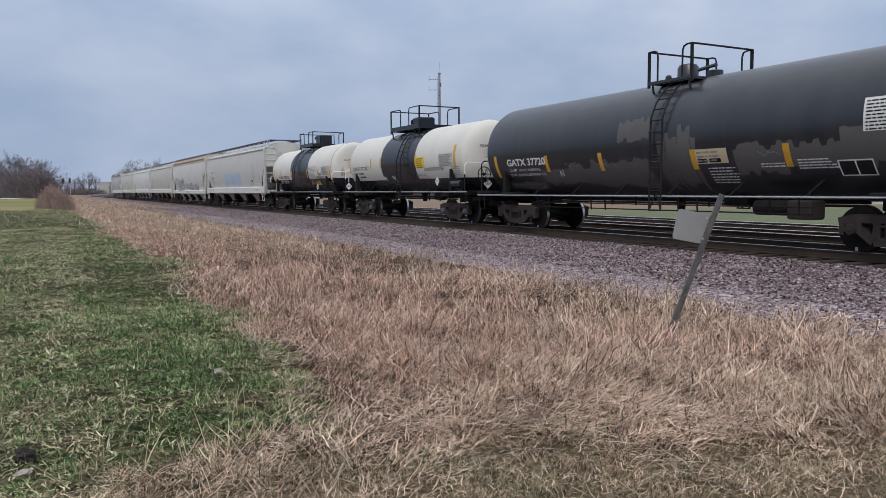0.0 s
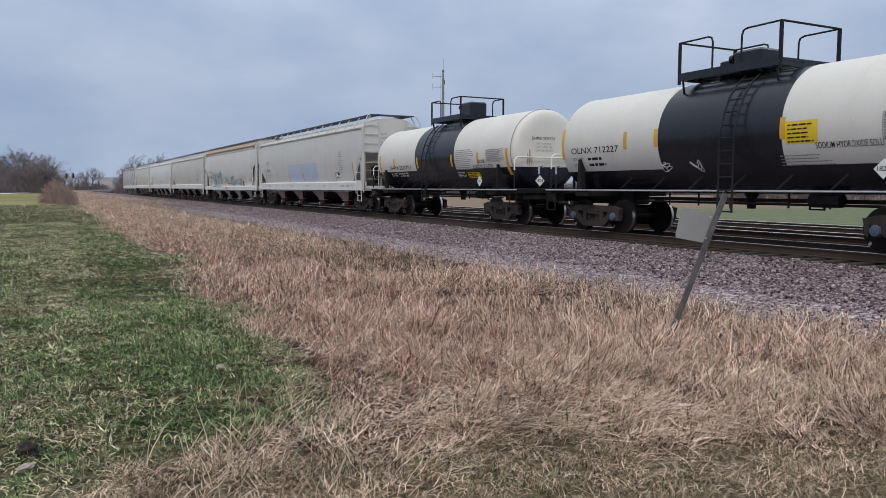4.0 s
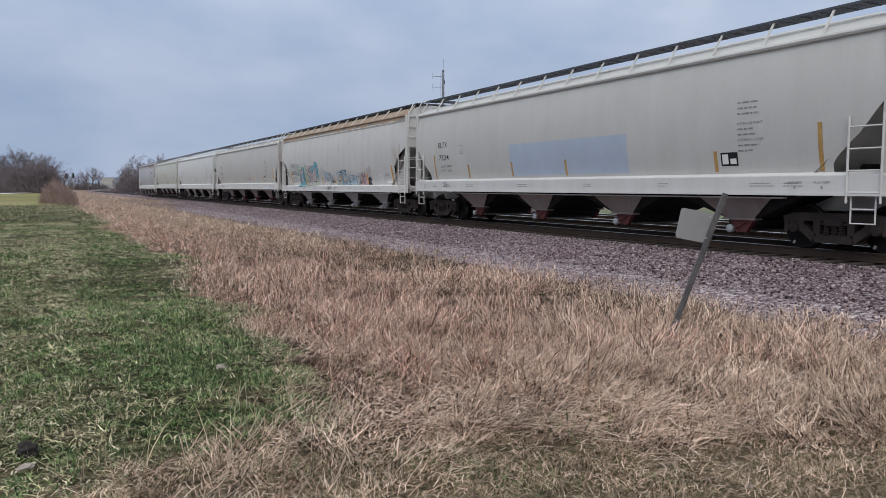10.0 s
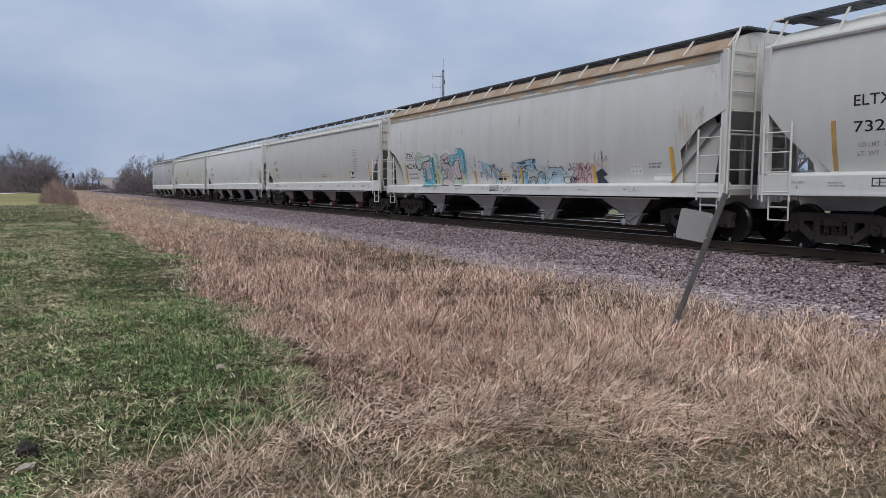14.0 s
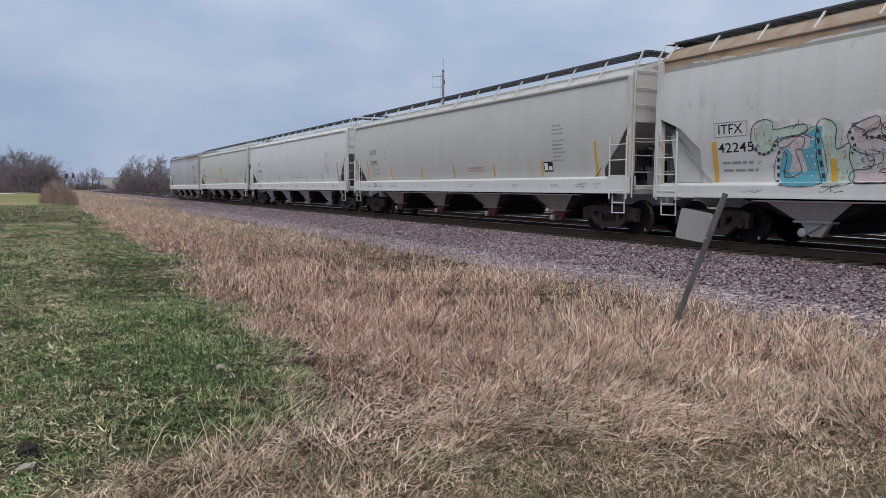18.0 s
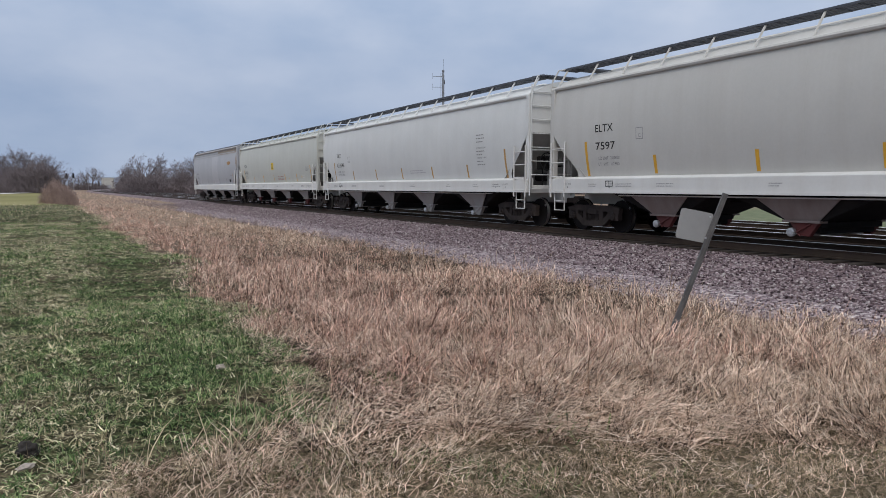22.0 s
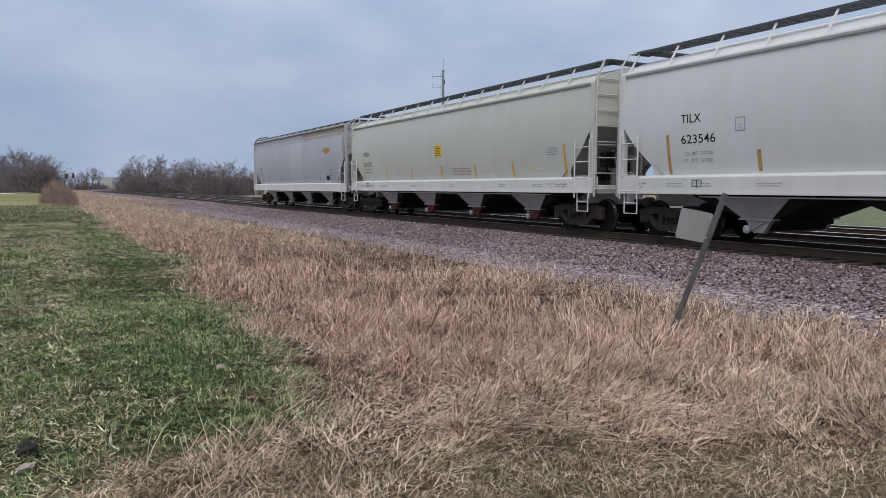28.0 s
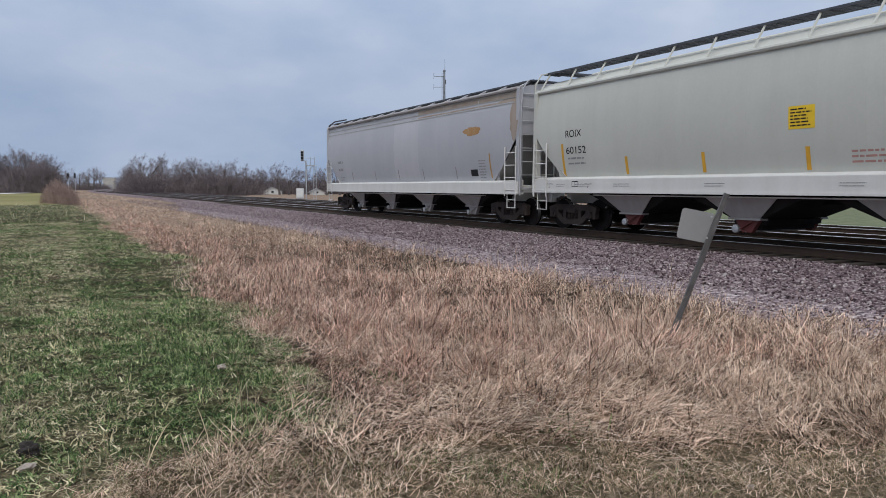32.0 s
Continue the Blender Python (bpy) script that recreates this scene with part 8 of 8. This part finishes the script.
TR, TZ = 1.41, 2.53
for car, number, half, stripes in ((t1, "SHPX 205751", 5.95, [(1.52, -0.33, 0.0), (-1.50, -0.33, 0.0), (-3.48, -0.33, 0.0), (-5.40, -0.62, 0.05), (5.45, -0.5, 0.15), (3.9, -0.33, 0.0)]),
                                   (t2, "OLNX 712227", 6.05, [(2.98, -0.17, 0.16), (1.84, -0.16, 0.16), (-1.86, -0.17, 0.15), (-5.22, -0.31, 0.33), (5.7, -0.31, 0.33)])):
    for x, a0, a1 in stripes:
        on_tank(car, "stripe", quad(0.13 if x > -5 else 0.17, (a1 - a0) * TR), x + 0.05, a0, TR, TZ, M["yellow"], "vertical yellow reflective stripe")
    nx, na, nw = (4.42, -0.345, 2.2) if car is t1 else (5.29, -0.20, 2.05)
    on_tank(car, "lettering", fitted(number, nw, 0.17), nx, na, TR, TZ, M["black"], "black reporting letters and number")
    if car is t1:
        on_tank(car, "lettering", fitted("LD LMT  200600 LBS", 1.75, 0.075), nx, na - 0.155, TR, TZ, M["white"])
        on_tank(car, "lettering", fitted("LT WT     62400 LBS", 1.70, 0.075), nx, na - 0.235, TR, TZ, M["white"])
    else:
        for k, words in enumerate(("LD LMT", "LT WT")):
            on_tank(car, "lettering", fitted(words, 0.52 - 0.06 * k, 0.085), nx, na - 0.145 - 0.125 * k, TR, TZ, M["black"])
            on_tank(car, "stencil_block", bars(1, 0.8, 0.075, 0.05, 700 + k, 1.0), nx - 0.70, na - 0.145 - 0.125 * k, TR, TZ, M["black"])
    decal("lettering", fitted(number, 0.95, 0.10), head_wrap(half, TR, TZ, 0.72, TZ + 0.35), M["black"], car)
    if car is t2:
        for k, words in enumerate(("CAPY  16020 US GAL", "CAPY  13340 IMP GAL", "CAPY  60 641  L")):
            decal("lettering", fitted(words, 0.62 - 0.08 * (k == 2), 0.055), head_wrap(half, TR, TZ, 0.55, TZ + 0.20 - 0.12 * k), M["dull"], car)
        hand_wheel(car, -half - 0.32, 0.75, 1.85)
    placard(car, -half - 0.30, 0.58, 1.50, False)
on_tank(t1, "lettering", fitted("SODIUM", 0.50, 0.12), -3.46, -0.27, TR, TZ, M["black"])
on_tank(t1, "lettering", fitted("HYDROXIDE SOLUTION", 1.40, 0.12), -3.07, -0.40, TR, TZ, M["black"])
on_tank(t1, "stencil_table", frame_lines(1.15, 0.44, 0.012, 3, 6), -4.10, -0.26, TR, TZ, M["dull"], "printed test table")
on_tank(t1, "stencil_block", bars(7, 1.08, 0.032, 0.0305, 713), -4.13, 0.025, TR, TZ, M["dull"], "", 0.005)
on_tank(t2, "stencil_block", bars(8, 1.03, 0.030, 0.0305, 714), -4.02, 0.07, TR, TZ, M["dull"], "", 0.005)
on_tank(t1, "stencil_block", bars(11, 1.5, 0.032, 0.040, 710), -1.78, 0.08, TR, TZ, M["dull"])
on_tank(t1, "sticker", quad(0.86, 0.26), -2.50, -0.70, TR, TZ, M["sticker"], "yellow notice with dark lines")
on_tank(t1, "stencil_block", bars(3, 0.72, 0.045, 0.03, 711), -2.56, -0.56, TR, TZ, M["black"], "", 0.008)
on_tank(t1, "stencil_block", bars(4, 0.7, 0.03, 0.035, 712), -1.75, -0.52, TR, TZ, M["white"])
placard(t1, -3.95, 1.56, 1.50)
for k, (y, w, h) in enumerate(((0.80, 0.10, 0.62), (0.88, 0.07, 0.45), (0.71, 0.06, 0.40))):
    decal("rust_stain", blot(0, 0, w, h, 12 + k), head_wrap(5.95, TR, TZ, y, 2.28 - 0.05 * k), M["rust_soft"], t1, "brown rust run below the head")
for k, words in enumerate(("CAPY  16200 GALS", "CAPY  61700 LTRS", "CAPY 13501 IMP GALS")):
    decal("lettering", fitted(words, 0.62 + 0.04 * k, 0.055), head_wrap(5.95, TR, TZ, 0.55, TZ + 0.20 - 0.12 * k), M["dull"], t1)
on_tank(t2, "lettering", fitted("SODIUM HYDROXIDE SOLUTION", 1.66, 0.13), -2.62, -0.34, TR, TZ, M["black"])
on_tank(t2, "sticker", quad(0.74, 0.46), -1.94, -0.25, TR, TZ, M["sticker"], "yellow notice with dark lines")
on_tank(t2, "stencil_block", bars(5, 0.62, 0.04, 0.045, 720), -2.0, 0.01, TR, TZ, M["black"], "", 0.008)
on_tank(t2, "stencil_table", frame_lines(1.10, 0.48, 0.012, 3, 7), -3.99, -0.24, TR, TZ, M["dull"], "printed test table")
on_tank(t2, "stencil_block", bars(4, 1.25, 0.032, 0.04, 721), -1.75, -0.44, TR, TZ, M["dull"])
on_tank(t2, "stencil_block", bars(5, 0.7, 0.035, 0.04, 722), -4.9, -0.28, TR, TZ, M["dull"])
for k, x0 in enumerate((1.9, 0.95)):
    rr = random.Random(730 + k)
    on_tank(t2, "chalk_scrawl", ribbon(round_path([(rr.uniform(0, 0.5), rr.uniform(0, 0.35)) for _ in range(12)], 3), 0.018), x0, -0.68, TR, TZ, M["white"], "white chalk scrawl")
placard(t2, -4.15, 1.56, 1.62)
part("air_reservoir", Mesh().lathe([(-5.75, 0.05), (-5.72, 0.15), (-5.0, 0.15), (-4.97, 0.05)], 14, 0, (0, 1.32, 1.50), "x"), M["black_tank"], t2, "dark air reservoir on the deck", True)

GR, GZ = 1.54, 2.55
for _z in (0.88, 0.74):
    part("brake_rod", Mesh().tube([(-4.9, 1.42, _z), (4.9, 1.42, _z)], 0.016, 6), M["under"], t3)
for _x in (-4.6, -3.9, -1.9, -1.3, 1.4, 2.0, 4.0, 4.6):
    part("rod_hanger", Mesh().tube([(_x, 1.46, 1.09), (_x, 1.42, 0.70)], 0.022, 6), M["under"], t3)
part("brake_box", Mesh().box(-4.75, -4.2, 0.8, 1.3, 0.62, 1.02, c=0.03), M["truck"], t3, "dusty brake valve box under the tank")
part("air_reservoir", Mesh().lathe([(-4.1, 0.05), (-4.05, 0.17), (-3.2, 0.17), (-3.15, 0.05)], 14, 0, (0, 0.95, 0.85), "x"), M["under"], t3, "dark air reservoir under the tank", True)
hand_wheel(t3, -8.3, 0.35, 1.85)


def jag(w, h, seed, n=9):
    """A roller-painted patch with stepped edges."""
    rr = random.Random(seed)
    vs, t, lo = [], h * 0.85, h * 0.08
    for k in range(n * 3 + 1):
        if k % 3 == 0:
            t, lo = h * rr.uniform(0.74, 1.0), h * rr.uniform(0.0, 0.2)
        vs += [(w * k / (3 * n), lo + rr.uniform(-0.015, 0.015), 0), (w * k / (3 * n), t + rr.uniform(-0.015, 0.015), 0)]
    # each column is cut into short faces so that it hugs the shell
    m = 26
    g = [(a[0], lerp(a[1], b[1], j / m), 0) for a, b in zip(vs[::2], vs[1::2]) for j in range(m + 1)]
    fs = [(i * (m + 1) + j, (i + 1) * (m + 1) + j, (i + 1) * (m + 1) + j + 1, i * (m + 1) + j + 1) for i in range(n * 3) for j in range(m)]
    return g, fs


for x, a0, w, h, sd in ((5.21, -0.86, 2.75, 0.80, 1), (2.72, -1.0, 2.3, 1.10, 2), (0.05, -1.08, 1.25, 1.95, 3), (-2.25, -0.71, 1.3, 0.84, 4), (-3.5, -0.62, 1.35, 0.68, 5), (-4.8, -0.64, 1.5, 0.90, 15), (7.3, -0.98, 2.0, 0.42, 6), (1.5, -0.05, 1.2, 0.70, 7), (-6.3, -0.62, 1.0, 0.9, 8)):
    on_tank(t3, "paint_patch", jag(w, h, sd), x, a0, GR, GZ, M["patch"], "dark grey painted-over patch", 0.003)
for x, a0, a1 in ((7.75, -0.6, -0.1), (4.86, -0.50, -0.16), (2.34, -0.52, -0.18), (-1.0, -0.56, -0.23), (-3.52, -0.57, -0.23), (-6.2, -0.57, -0.23)):
    on_tank(t3, "stripe", quad(0.16, (a1 - a0) * GR), x, a0, GR, GZ, M["yellow"], "vertical yellow reflective stripe", 0.006)
on_tank(t3, "lettering", fitted("GATX 37720", 2.15, 0.22, 0.028), 6.99, -0.33, GR, GZ, M["white"], "white stencilled letters and number", 0.006)
for k, words in enumerate(("LD LMT  193210 LB 86900 KG", "LT WT  70000 LB 32500 KG NEW 2-93")):
    on_tank(t3, "lettering", fitted(words, 1.75 + 0.2 * k, 0.085), 6.95, -0.46 - 0.11 * k, GR, GZ, M["white"], "", 0.006)
on_tank(t3, "notice", quad(0.92, 0.36), -1.16, -0.47, GR, GZ, M["notice_tan"], "tan notice with dark lines", 0.006)
on_tank(t3, "stencil_block", bars(3, 0.8, 0.05, 0.05, 741), -1.2, -0.30, GR, GZ, M["dull"], "", 0.010)
on_tank(t3, "stencil_block", bars(1, 0.82, 0.12, 0.05, 742), -1.2, -0.45, GR, GZ, M["black"], "", 0.010)
on_tank(t3, "stencil_block", bars(6, 0.85, 0.04, 0.045, 743), -1.43, -0.56, GR, GZ, M["white"], "", 0.006)
on_tank(t3, "stencil_block", bars(2, 0.75, 0.035, 0.03, 744), -2.9, -0.52, GR, GZ, M["white"], "", 0.006)
on_tank(t3, "stencil_block", bars(4, 0.9, 0.035, 0.03, 745), -3.8, -0.48, GR, GZ, M["white"], "", 0.006)
on_tank(t3, "stencil_box", quad(0.72, 0.38), -4.66, -0.74, GR, GZ, M["black"], "black panel with white outline", 0.006)
on_tank(t3, "stencil_box", frame_lines(0.72, 0.38, 0.03, 1, 0), -4.66, -0.74, GR, GZ, M["white"], "", 0.009)
on_tank(t3, "notice", quad(0.95, 0.62), -5.27, -0.15, GR, GZ, M["white"], "white printed notice", 0.006)
on_tank(t3, "stencil_block", bars(9, 0.9, 0.035, 0.03, 746), -5.32, 0.20, GR, GZ, M["black"], "", 0.010)
rr = random.Random(750)
on_tank(t3, "chalk_scrawl", ribbon(round_path([(rr.uniform(0, 0.5), rr.uniform(0, 0.45)) for _ in range(14)], 3), 0.025), 1.04, 0.04, GR, GZ, M["patch"], "", 0.008)
on_tank(t3, "chalk_scrawl", ribbon(round_path([(0.0, 0.0), (0.02, 0.22), (0.14, 0.02), (0.16, 0.24)], 2), 0.03), 4.25, -0.62, GR, GZ, M["white"], "", 0.008)
for k in range(5):
    rr = random.Random(760 + k)
    on_tank(t3, "chalk_scrawl", ribbon(round_path([(j * 0.08, rr.uniform(0, 0.12)) for j in range(8)], 3), 0.010), 3.9 - k * 1.7, -0.40 - 0.05 * (k % 2), GR, GZ, M["dull"], "", 0.008)

# the last car's tall grab post that bends over on to the roof walk
part("end_post", Mesh().tube([(9.62, 1.5, 1.52), (9.62, 1.5, 4.42), (9.52, 1.42, 4.66), (9.3, 1.2, 4.86), (8.9, 0.66, 4.97)], 0.04, 8), M["grate"], c6, "dark steel post bent over on to the roof walk")
for _z in (1.95, 2.3, 2.65, 3.0):
    part("rung", Mesh().tube([(9.62, 1.5, _z), (9.3, 1.5, _z)], 0.014, 6), M["galv"], c6)

# brake gear on the end platforms between the cars
for _c, _x in ((c1, 9.675), (c3, 9.81), (c4, 9.815), (c5, 9.235)):
    hand_wheel(_c, -_x, 0.72, 2.12, 0.28)
    part("brake_box", Mesh().box(-_x + 0.06, -_x + 0.34, 0.56, 0.92, 1.86, 2.3, c=0.03), M["under"], _c, "dark brake gear box")
    part("brake_chain", Mesh().tube([(-_x + 0.2, 0.74, 1.9), (-_x + 0.25, 0.74, 1.2)], 0.02, 6), M["under"], _c)
    part("brake_cylinder", Mesh().lathe([(-_x + 0.5, 0.14), (-_x + 1.1, 0.14), (-_x + 1.14, 0.08)], 14, 0, (0, 0.3, 1.62), "x"), M["under"], _c)
    part("brake_pipe", Mesh().tube([(-_x + 0.45, -0.3, 1.3), (-_x + 0.45, -0.3, 2.0), (-_x + 0.9, -0.3, 2.0)], 0.03, 6), M["under"], _c)
for nm, gloss in (("dark_tank", 0.6), ("black_tank", 0.4)):
    M[nm].node_tree.nodes["Principled BSDF"].inputs["Specular IOR Level"].default_value = gloss

# pale gusset plates under the spray-painted car's side sheets
for _sx in (-1, 1):
    for _sy in (-1, 1):
        gp = Mesh().prism([(_sx * 7.9, 1.40), (_sx * 9.0, 1.40), (_sx * 9.2, 2.5), (_sx * 8.9, 2.95), (_sx * 7.9, 2.2)], min(_sy * 1.36, _sy * 1.38), max(_sy * 1.36, _sy * 1.38))
        part("gusset_plate", gp, M["grey_b"], c2, "grey gusset plate below the side sheet")


# ---- what moves ----
def motions():
    for car, u in CARS:
        walk(car, [(t, car_pose(u, t)) for t in range(33)])
    steps = [32.0 * i / 214 for i in range(215)]
    turns = [-travelled(min(t, 32.0)) / 0.457 for t in steps]
    for ws, x in WHEELSETS:
        walk(ws, [(t, Matrix.Translation((x, 0, 0.457)) @ Matrix.Rotation(a, 4, "Y")) for t, a in zip(steps, turns)])


motions()
